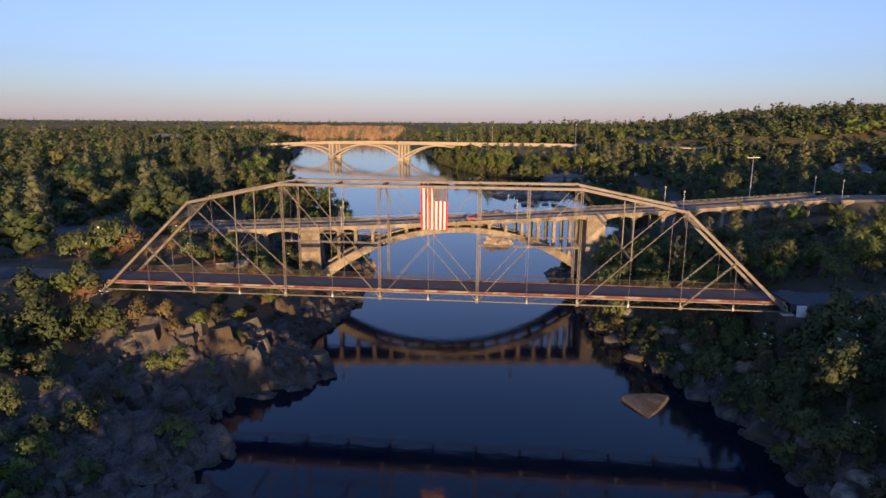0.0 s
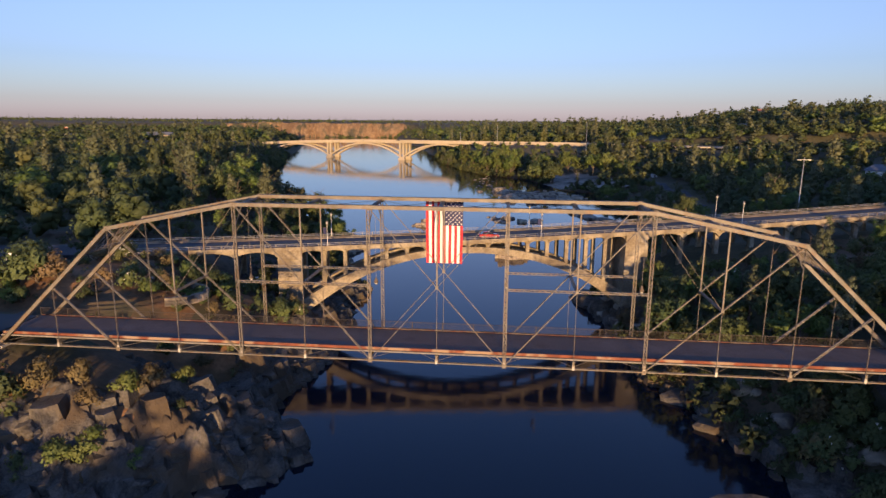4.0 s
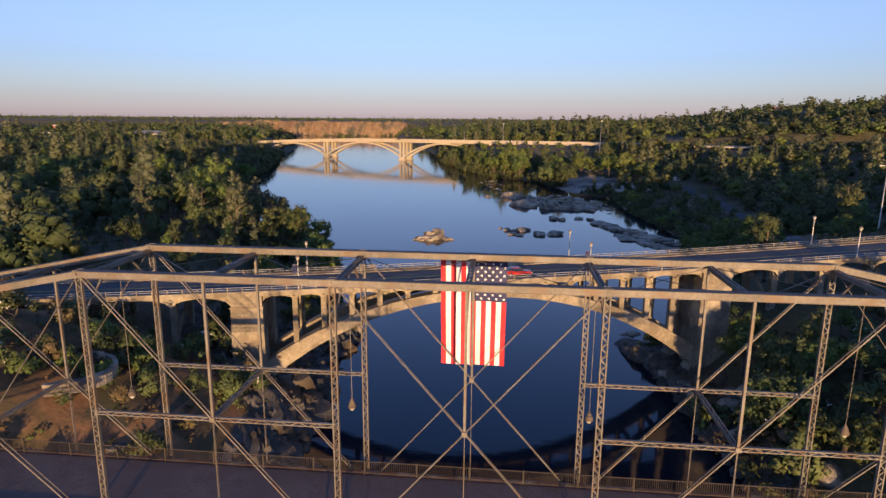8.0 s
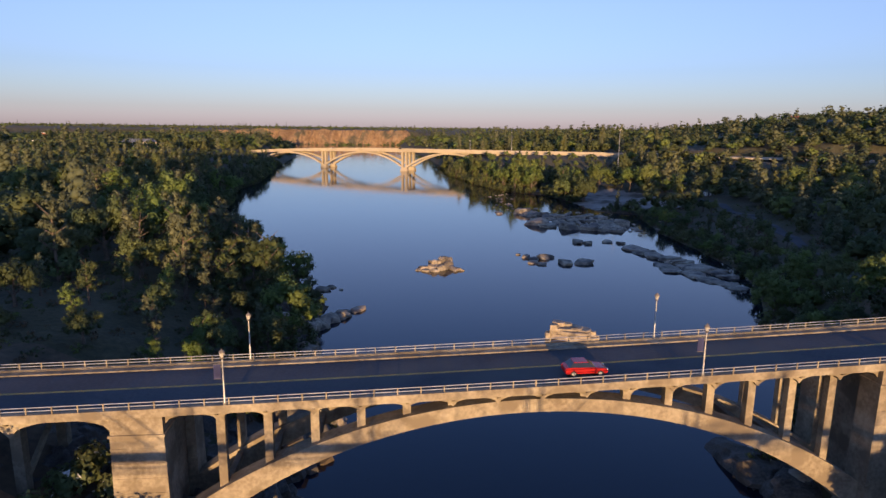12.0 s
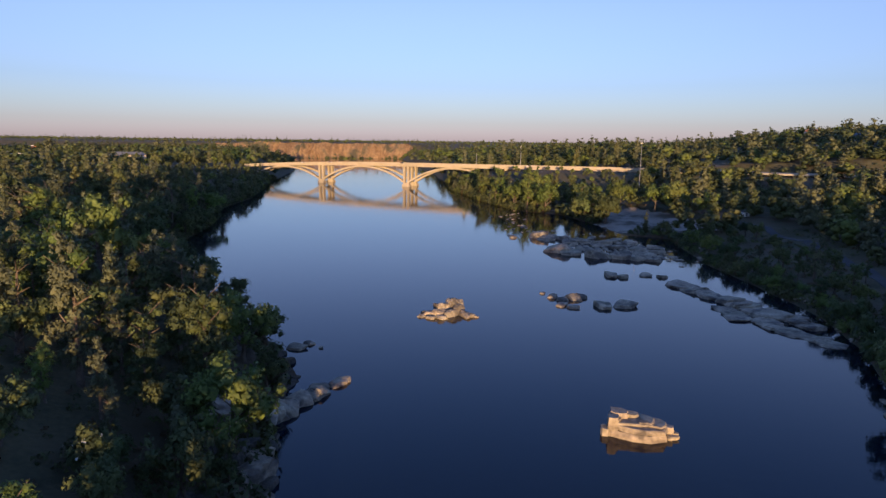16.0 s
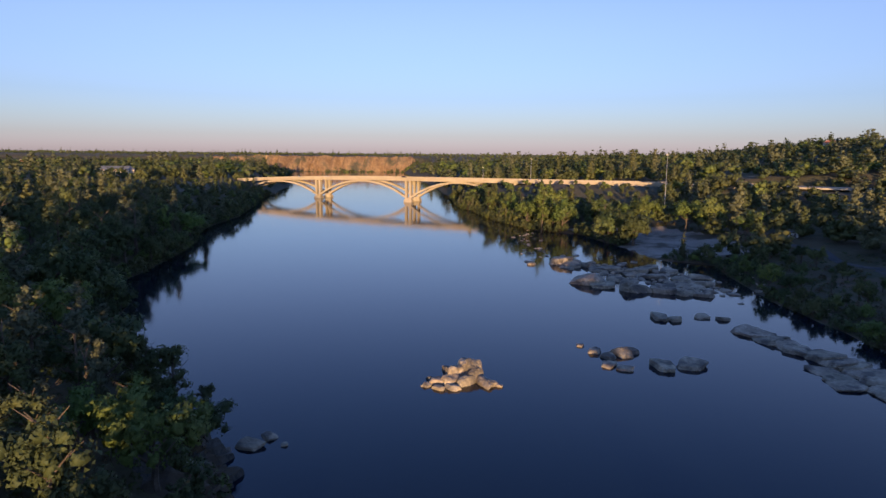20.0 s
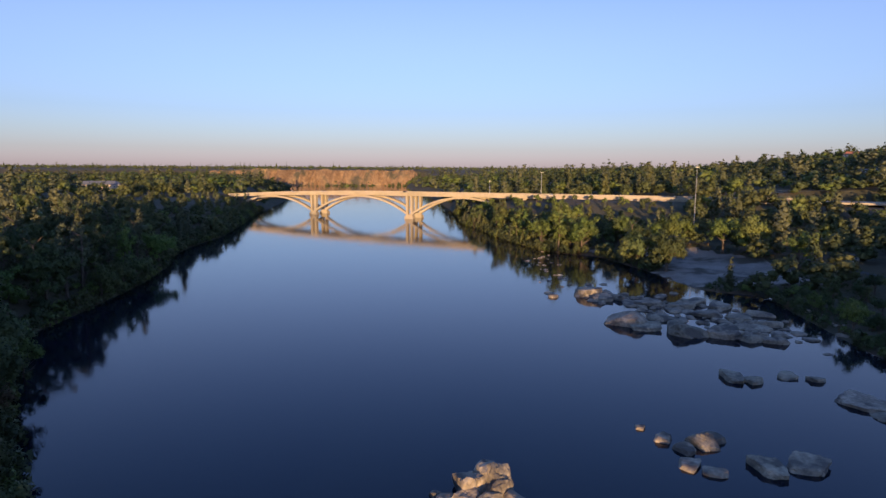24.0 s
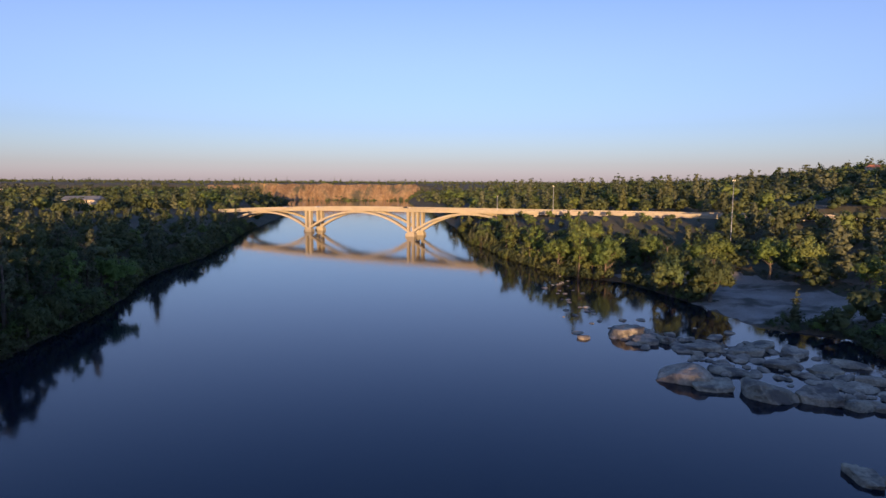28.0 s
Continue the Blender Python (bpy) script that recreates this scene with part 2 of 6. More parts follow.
BRICK_RED = material("red_roof_tile", (0.36, 0.12, 0.06), (0.50, 0.20, 0.11), 0.3, 3.0, 0.85, bump=0.3)


# ---- shape helpers ----
class Shape:
    """Collects vertices and faces of one mesh."""

    def __init__(self):
        self.v, self.f = [], []

    def add(self, verts, faces):
        base = len(self.v)
        self.v.extend(tuple(p) for p in verts)
        self.f.extend(tuple(base + i for i in f) for f in faces)
        return self

    def hexa(self, c):
        """Eight corners: four of the bottom in order, four of the top."""
        return self.add(c, [(3, 2, 1, 0), (4, 5, 6, 7), (0, 1, 5, 4), (1, 2, 6, 5), (2, 3, 7, 6), (3, 0, 4, 7)])

    def box(self, x0, y0, z0, x1, y1, z1):
        return self.hexa([(x0, y0, z0), (x1, y0, z0), (x1, y1, z0), (x0, y1, z0), (x0, y0, z1), (x1, y0, z1), (x1, y1, z1), (x0, y1, z1)])

    def beam(self, p, q, w, h, up=(0, 0, 1)):
        """A bar from p to q: w wide across, h deep along up."""
        p, q = Vector(p), Vector(q)
        a = (q - p).normalized()
        s = a.cross(Vector(up))
        if s.length < 1e-3:
            s = a.cross(Vector((0, 1, 0)))
        s.normalize()
        n = s.cross(a) * (h / 2)
        s = s * (w / 2)
        return self.hexa([p - s - n, p + s - n, q + s - n, q - s - n, p - s + n, p + s + n, q + s + n, q - s + n])

    def rod(self, p, q, r, n=6, r2=None):
        p, q = Vector(p), Vector(q)
        a = (q - p).normalized()
        s = a.cross(Vector((0, 0, 1)) if abs(a.z) < 0.9 else Vector((1, 0, 0))).normalized()
        t = s.cross(a)
        r2 = r if r2 is None else r2
        vs = []
        for c, rr in ((p, r), (q, r2)):
            for k in range(n):
                b = 2 * math.pi * k / n
                vs.append(c + (s * math.cos(b) + t * math.sin(b)) * rr)
        fs = [(k, (k + 1) % n, n + (k + 1) % n, n + k) for k in range(n)]
        return self.add(vs, fs + [tuple(reversed(range(n))), tuple(range(n, 2 * n))])

    def lathe(self, cx, cy, rings, n=10):
        """Rings of (radius, z) about an upright axis."""
        vs, fs = [], []
        for r, z in rings:
            vs += [(cx + r * math.cos(2 * math.pi * k / n), cy + r * math.sin(2 * math.pi * k / n), z) for k in range(n)]
        for i in range(len(rings) - 1):
            fs += [(i * n + k, i * n + (k + 1) % n, (i + 1) * n + (k + 1) % n, (i + 1) * n + k) for k in range(n)]
        return self.add(vs, fs + [tuple(reversed(range(n))), tuple(range((len(rings) - 1) * n, len(rings) * n))])

    def band(self, lower, upper, y0, y1):
        """A solid between two curves of (x, z) points, from y0 to y1."""
        n = len(lower)
        vs = [(x, y0, z) for x, z in lower] + [(x, y0, z) for x, z in upper] + [(x, y1, z) for x, z in lower] + [(x, y1, z) for x, z in upper]
        fs = []
        for i in range(n - 1):
            fs += [(i, i + 1, n + i + 1, n + i), (2 * n + i + 1, 2 * n + i, 3 * n + i, 3 * n + i + 1), (2 * n + i, 2 * n + i + 1, i + 1, i), (n + i, n + i + 1, 3 * n + i + 1, 3 * n + i)]
        fs += [(0, n, 3 * n, 2 * n), (n - 1, 3 * n - 1, 4 * n - 1, 2 * n - 1)]
        return self.add(vs, fs)

    def mesh(self, name, mat, smooth=False):
        me = bpy.data.meshes.new(name)
        me.from_pydata(self.v, [], self.f)
        for m in (mat if isinstance(mat, (list, tuple)) else [mat]):
            me.materials.append(m)
        if smooth:
            me.shade_smooth()
        return me


def part(name, shape, mat, parent, label="", smooth=False):
    """Links a Shape, or a ready mesh, as one mesh object under a thing or a part."""
    me = shape if isinstance(shape, bpy.types.Mesh) else shape.mesh(name, mat, smooth)
    ob = new(name, me)
    ob.parent = parent
    if label:
        ob["label"] = label
    return ob


def thing(name, m, label, category, group="", kind=""):
    ob = new(name)
    ob.matrix_basis = m
    return tagged(ob, label, category, group, kind)


def solid(name, shape, mat, label, category, group="", kind="", smooth=False, m=None):
    me = shape if isinstance(shape, bpy.types.Mesh) else shape.mesh(name, mat, smooth)
    ob = new(name, me)
    if m:
        ob.matrix_basis = m
    return tagged(ob, label, category, group, kind)


def numpy_mesh(name, verts, faces, mats, smooth=False, index=None, normals=None):
    """A mesh from arrays: verts (n, 3), faces (m, 3 or 4), and normals (n, 3) where the shading is to be soft."""
    me = bpy.data.meshes.new(name)
    k = faces.shape[1]
    me.vertices.add(len(verts))
    me.vertices.foreach_set("co", np.ascontiguousarray(verts, dtype=np.float32).ravel())
    me.loops.add(faces.size)
    me.loops.foreach_set("vertex_index", np.ascontiguousarray(faces, dtype=np.int32).ravel())
    me.polygons.add(len(faces))
    me.polygons.foreach_set("loop_start", np.arange(0, faces.size, k, dtype=np.int32))
    for m in mats:
        me.materials.append(m)
    if index is not None:
        me.polygons.foreach_set("material_index", np.ascontiguousarray(index, dtype=np.int32))
    me.update(calc_edges=True)
    if smooth or normals is not None:
        me.shade_smooth()
    if normals is not None:
        me.normals_split_custom_set_from_vertices(normals.astype(np.float32))
    return me


def ease(a, b, x):
    """0 at a, 1 at b, smooth between; a may be the larger."""
    t = np.clip((np.asarray(x, dtype=float) - a) / (b - a), 0, 1)
    return t * t * (3 - 2 * t)


def waves(x, y, size, seed=0):
    """Cheap smooth unevenness in -1 to 1 for arrays."""
    a = np.sin(x / size * 1.7 + 1.3 * seed + 1.1 * np.sin(y / size * 1.1 + seed)) * np.cos(y / size * 1.5 - 0.7 * seed + 0.9 * np.sin(x / size * 0.8 - seed))
    b = np.sin(x / size * 4.1 - seed + np.cos(y / size * 3.3)) * np.sin(y / size * 3.7 + 2 * seed + np.cos(x / size * 2.9))
    return 0.65 * a + 0.35 * b


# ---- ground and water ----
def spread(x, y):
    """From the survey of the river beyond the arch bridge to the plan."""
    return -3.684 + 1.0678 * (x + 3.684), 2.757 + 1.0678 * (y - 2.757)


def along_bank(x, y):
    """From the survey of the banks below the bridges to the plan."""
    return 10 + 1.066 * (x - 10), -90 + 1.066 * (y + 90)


# below y -85 the shores are unseen, bent to carry shade-casting woods
SHORE_Y = [-700, -300, -190, -140, -110, -85, -60, -36, -30, -23.6, -21.5, -16, -12, -8.5, -4.5, -2.2, 3, 7.4, 14, 20, 28, 43, 52, 58, 72, 81, 97, 112, 125, 145, 160, 175, 246, 265, 283, 320, 355, 384, 415, 472, 544, 640, 854, 1068, 1377, 1431]
SHORE_L = [60, 45, 32, 18, -2, -22, -32, -30, -27.5, -25, -31, -33, -31.5, -33, -27, -21, -19.5, -20.3, -28, -29.5, -26.5, -26.3, -26.2, -27, -31, -27, -36, -41, -45, -49, -59.5, -76, -141, -144, -147, -155, -166, -180, -190, -198, -219.7, -250.7, -304.1, -373.5, -597.7, -640.4]
BANK_Y = [-700, -300, -190, -140, -60, -25, -18, -10, 0, 6, 21, 27, 33, 41, 52, 63, 72, 82, 88, 122, 136, 147, 176, 203, 237, 267, 308, 330, 335, 340, 368, 382, 418, 430, 487, 541, 575, 700, 1068, 1377, 1431]
BANK_R = [140, 112, 82, 62, 55, 52, 51, 50, 47.9, 44.5, 39.2, 39, 34, 34, 32, 32.3, 30, 28, 38, 51.5, 52.6, 56.8, 66.5, 69.7, 66.5, 62.2, 62.2, 64.3, 51.5, 44.0, 36.6, 32.3, 18.4, -5.1, -30.7, -45.7, -59.5, -79.8, -159.9, -245.3, -256.0]


def shore_left(y):
    return np.interp(y, SHORE_Y, SHORE_L)


def shore_right(y):
    return np.interp(y, BANK_Y, BANK_R)


def ground_height(x, y):
    x, y = np.asarray(x, dtype=float), np.asarray(y, dtype=float)
    left, right = shore_left(y), shore_right(y)
    inland_l, inland_r = left - x, x - right
    hl = np.interp(inland_l, [-30, -6, 0, 3, 9, 22, 36, 60, 140, 400, 1500], [-7, -3, 0, 2.2, 4.6, 9.8, 14.8, 16.2, 17, 20, 26])
    steep = np.interp(inland_r, [-30, -6, 0, 3, 8, 17, 30, 70, 150, 400, 1500], [-7, -3, 0, 1.9, 5.6, 13.2, 16.4, 19.5, 23, 34, 38])
    flat = np.interp(inland_r, [-30, -6, 0, 8, 40, 60, 100, 160, 300, 600, 1500], [-7, -1.5, 0, 0.9, 2.0, 4.5, 8, 11.5, 17, 32, 36])
    w = ease(117, 203, y) * (1 - ease(459, 555, y))
    hr = steep * (1 - w) + flat * w
    hill = 24 * ease(160, 427, x - 0.10 * (y - 320)) * ease(128, 694, y) * (1 - ease(1495, 2776, y))
    # sun-facing soil slopes on the left bank; unseen upstream land lowered to admit sun
    hl = hl + ease(-28, -38, x) * ease(-82, -66, x) * (4.0 * ease(13, 23, y) * ease(52, 38, y) - 3.5 * ease(-5, -15, y) * ease(-60, -40, y))
    low = ease(-45, -110, y)
    hl, hr = hl * (1 - low) + np.minimum(hl, 6.5) * low, hr * (1 - low) + np.minimum(hr, 11) * low
    h = np.where(inland_l > inland_r, hl, hr + hill * (inland_r > 0))
    d = np.maximum(inland_l, inland_r)
    rough = ease(0, 5, d)
    h = h + rough * (0.5 * waves(x, y, 5.0, 1) + 0.9 * waves(x, y, 17.0, 2) * ease(4, 30, d) + 2.0 * waves(x, y, 90, 3) * ease(60, 200, d))
    for inside, level in ((ease(9, 4, np.abs(y - 4.4)) * ease(57, 60, np.abs(x)) * ease(190, 150, np.abs(x)), 16.85),
                          (ease(12, 7, np.abs((y - 58.5) * 0.98 - x * 0.199 - 6)) * ease(-73, -77, x) * ease(-420, -360, x), 16.75 + 0 * x),
                          (ease(12, 7, np.abs((y - 58.5) * 0.98 - x * 0.199 - 6)) * ease(104, 109, x) * ease(420, 360, x), 24.0 + 0 * x)):
        h = h * (1 - inside) + level * inside
    # the cutting of the highway beyond its bridge
    along, over = ((x + 199.9) * 0.9493 - (y - 642.6) * 0.3142) / 1.0678, ((x + 199.9) * 0.3142 + (y - 642.6) * 0.9493) / 1.0678
    cut = ease(24, 16, np.abs(over - 10)) * ease(230, 260, along) * ease(640, 600, along)
    h = h * (1 - cut) + np.minimum(h, 19.8) * cut
    edge = 1377 + 0.25 * (x + 683)
    far = ease(25, 75, y - edge) * (x < -229) + ease(1390, 1815, y) * (x >= -229)
    return h * (1 - far) + far * (33 + 3 * waves(x, y, 320, 4))


def axis(parts):
    out = []
    for a, b, step in parts:
        out += list(np.arange(a, b, step))
    return np.array(out + [parts[-1][1]])


def build_ground():
    xs = axis([(-4500, -1200, 250), (-1200, -320, 40), (-320, -150, 8), (-150, 150, 2.5), (150, 320, 8), (320, 1000, 30), (1000, 4500, 250)])
    ys = axis([(-1200, -200, 80), (-200, -60, 8), (-60, 160, 2.5), (160, 490, 4), (490, 860, 10), (860, 1330, 20), (1330, 1580, 12), (1580, 2120, 60), (2120, 5000, 180)])
    X, Y = np.meshgrid(xs, ys)
    Z = ground_height(X, Y)
    n, k = len(xs), len(ys)
    verts = np.stack([X, Y, Z], -1).reshape(-1, 3)
    i = (np.arange(k - 1)[:, None] * n + np.arange(n - 1)[None]).ravel()
    faces = np.stack([i, i + 1, i + n + 1, i + n], -1)
    cx, cy = xs[:-1], ys[:-1]
    CX, CY = np.meshgrid(cx, cy)
    inland = CX - shore_right(CY)
    beach = (inland > np.where(CY > 374, 9, -1)) & (inland < 50 + 6 * waves(CX, CY, 20, 5)) & (CY > 343 + 4 * waves(CX, CY, 12, 2)) & (CY < 432)
    wooded = ((CY > 74) & (CX < shore_left(CY))) | ((CX > shore_right(CY)) & (CY < 427) & (waves(CX, CY, 26, 6) < 0.45)) | (np.abs(CX) > 130) | (CY > 427)
    bare = ((CX < -24) & (CX > -74) & (CY > 11) & (CY < 50)) | ((CX < -38) & (CX > -90) & (CY > -16) & (CY < 0)) | ((CX > 95) & (CX < 130) & (CY > 34) & (CY < 66))
    bare &= waves(CX, CY, 9, 8) < 0.4
    me = numpy_mesh("ground", verts, faces, [EARTH, SAND, UNDERGROWTH, SOIL], True, np.where(beach, 1, np.where(bare, 3, np.where(wooded, 2, 0))).ravel())
    tagged(new("ground", me), "dry brown river bank with a grey gravel beach", "ground", kind="structure")


build_ground()
water = Shape().add([(-4500, -1200, 0), (4500, -1200, 0), (4500, 1600, 0), (-4500, 1600, 0)], [(0, 1, 2, 3)])
solid("water", water, WATER, "calm dark blue river with faint ripples", "water", kind="structure")


# ---- the iron truss bridge ----
PANEL = 116.0 / 7
Z_LOW, Z_HIGH, Z_SHOULDER, Z_MID = 15.7, 34.85, 31.5, 25.25
TRUSS_Y = 0.25
TRUSS_DEEP = 8.25
DECK_Z = 17.05


def node_low(i, y):
    return Vector(((i - 3.5) * PANEL, y, Z_LOW))


def node_high(i, y):
    return Vector(((i - 3.5) * PANEL, y, Z_SHOULDER if i in (1, 6) else Z_HIGH))


def between(a, b, t):
    return a + (b - a) * t


def laced_bar(parent, name, p, q, width, flange, across=(0, 1, 0), pitch=0.6, label=""):
    """Two channels side by side with zigzag lacing on both faces."""
    p, q = Vector(p), Vector(q)
    along = (q - p).normalized()
    deep = Vector(across)
    side = along.cross(deep).normalized() * (width / 2)
    bar = Shape()
    for s in (-1, 1):
        bar.beam(p + side * s, q + side * s, flange * 0.3, flange, deep)
    ob = part(name, bar, STEEL, parent, label)
    n = max(4, int((q - p).length / pitch))
    for d in (-1, 1):
        lace = Shape()
        off = deep * (d * flange * 0.5)
        for k in range(n):
            a, b = between(p, q, k / n), between(p, q, (k + 1) / n)
            s = 1 if k % 2 else -1
            lace.beam(a + side * s + off, b - side * s + off, 0.055, 0.025, deep)
        tagged(part("lacing", lace, STEEL, ob), "zigzag riveted lacing bars", kind="stuff")
    return ob


def twin_rods(parent, name, p, q, gap, size, mat=None):
    rod = Shape()
    for s in (-1, 1):
        o = Vector((0, s * gap / 2, 0))
        rod.beam(Vector(p) + o, Vector(q) + o, 0.035, size)
    return part(name, rod, mat or STEEL, parent)


def build_truss(bridge, y):
    # chords: riveted boxes between panel points, with cover plates and joint plates
    tops = [node_low(0, y)] + [node_high(i, y) for i in range(1, 7)] + [node_low(7, y)]
    for k in range(7):
        a, b = tops[k], tops[k + 1]
        name = "end_post" if k in (0, 6) else "top_chord"
        up = Vector((0, 0, 1)) if 0 < k < 6 else Vector((1 if k == 0 else -1, 0, 0.0)).cross(Vector((0, 1, 0))).normalized()
        s = Shape().beam(a, b, 0.46, 0.42)
        n = (b - a).normalized().cross(Vector((0, 1, 0))).normalized()
        n = n if n.z > 0 else -n
        ob = part(name, s, STEEL, bridge)
        part("cover_plate", Shape().beam(a + n * 0.22, b + n * 0.22, 0.62, 0.03), CHORD_TOP, ob, "dark cover plate")
        part("flange_plate", Shape().beam(a - n * 0.215, b - n * 0.215, 0.56, 0.025), STEEL, ob)
        for j in range(1, 4):
            c = between(a, b, j / 4)
            d = (b - a).normalized() * 0.35
            part("splice_plate", Shape().beam(c - d + n * 0.24, c + d + n * 0.24, 0.64, 0.02), CHORD_TOP, ob)
    for i in range(7):
        a, b = node_low(i, y), node_low(i + 1, y)
        s = Shape()
        for o in (-0.16, 0.16):
            s.beam(a + Vector((0, o, 0)), b + Vector((0, o, 0)), 0.05, 0.14)
        part("bottom_chord", s, STEEL, bridge)
    for i in range(1, 7):
        for c in (node_low(i, y), node_high(i, y)):
            s = Shape().box(c.x - 0.25, y - 0.25, c.z - 0.25, c.x + 0.25, y - 0.21, c.z + 0.26).box(c.x - 0.25, y + 0.21, c.z - 0.25, c.x + 0.25, y + 0.25, c.z + 0.26)
            s.rod((c.x, y - 0.34, c.z), (c.x, y + 0.34, c.z), 0.09, 8)
            part("joint_plate", s, STEEL, bridge)
    # posts
    for i in (2, 3, 4, 5):
        laced_bar(bridge, "post", node_low(i, y) + Vector((0, 0, 0.1)), node_high(i, y) - Vector((0, 0, 0.25)), 0.35, 0.24, pitch=0.36)
    for i in (1, 6):
        twin_rods(bridge, "hanger", node_low(i, y), node_high(i, y), 0.18, 0.07)
    # main diagonals with their half-panel members
    for i in range(1, 6):
        mid = Vector(((i - 3.0) * PANEL, y, Z_MID if 1 < i < 5 else (Z_LOW + Z_SHOULDER) / 2))
        top = between(node_high(i, y), node_high(i + 1, y), 0.5)
        foot = between(node_low(i, y), node_low(i + 1, y), 0.5)
        if i == 3:
            for a, b in ((3, 4), (4, 3)):
                twin_rods(bridge, "diagonal", node_high(a, y), mid, 0.2, 0.045)
                twin_rods(bridge, "diagonal", mid, node_low(b, y), 0.2, 0.055)
        else:
            a, b = (i, i + 1) if i < 3 else (i + 1, i)
            heavy = 0.10 if i in (1, 5) else 0.085
            twin_rods(bridge, "diagonal", node_high(a, y), node_low(b, y), 0.30, heavy)
            mid = between(node_high(a, y), node_low(b, y), 0.5)
            if i in (1, 5):
                twin_rods(bridge, "counter_rod", mid, node_high(b, y), 0.1, 0.035)
        part("sub_post", Shape().beam(top, mid, 0.16, 0.2, (0, 1, 0)), STEEL, bridge)
        twin_rods(bridge, "hanger", mid, foot, 0.14, 0.05)
        if i in (2, 4):
            laced_bar(bridge, "mid_strut", Vector(((i - 3.5) * PANEL, y, mid.z)), Vector(((i - 2.5) * PANEL, y, mid.z)), 0.24, 0.2)
        part("joint_plate", Shape().box(mid.x - 0.17, y - 0.2, mid.z - 0.17, mid.x + 0.17, y + 0.2, mid.z + 0.17), STEEL, bridge)
    # half-height members of the end panels
    for low, high, near in ((0, 1, 1), (7, 6, 6)):
        mid = between(node_low(low, y), node_high(high, y), 0.5)
        laced_bar(bridge, "end_strut", mid, node_low(near, y), 0.2, 0.18)
        twin_rods(bridge, "hanger", mid, Vector((mid.x, y, Z_LOW)), 0.14, 0.05)


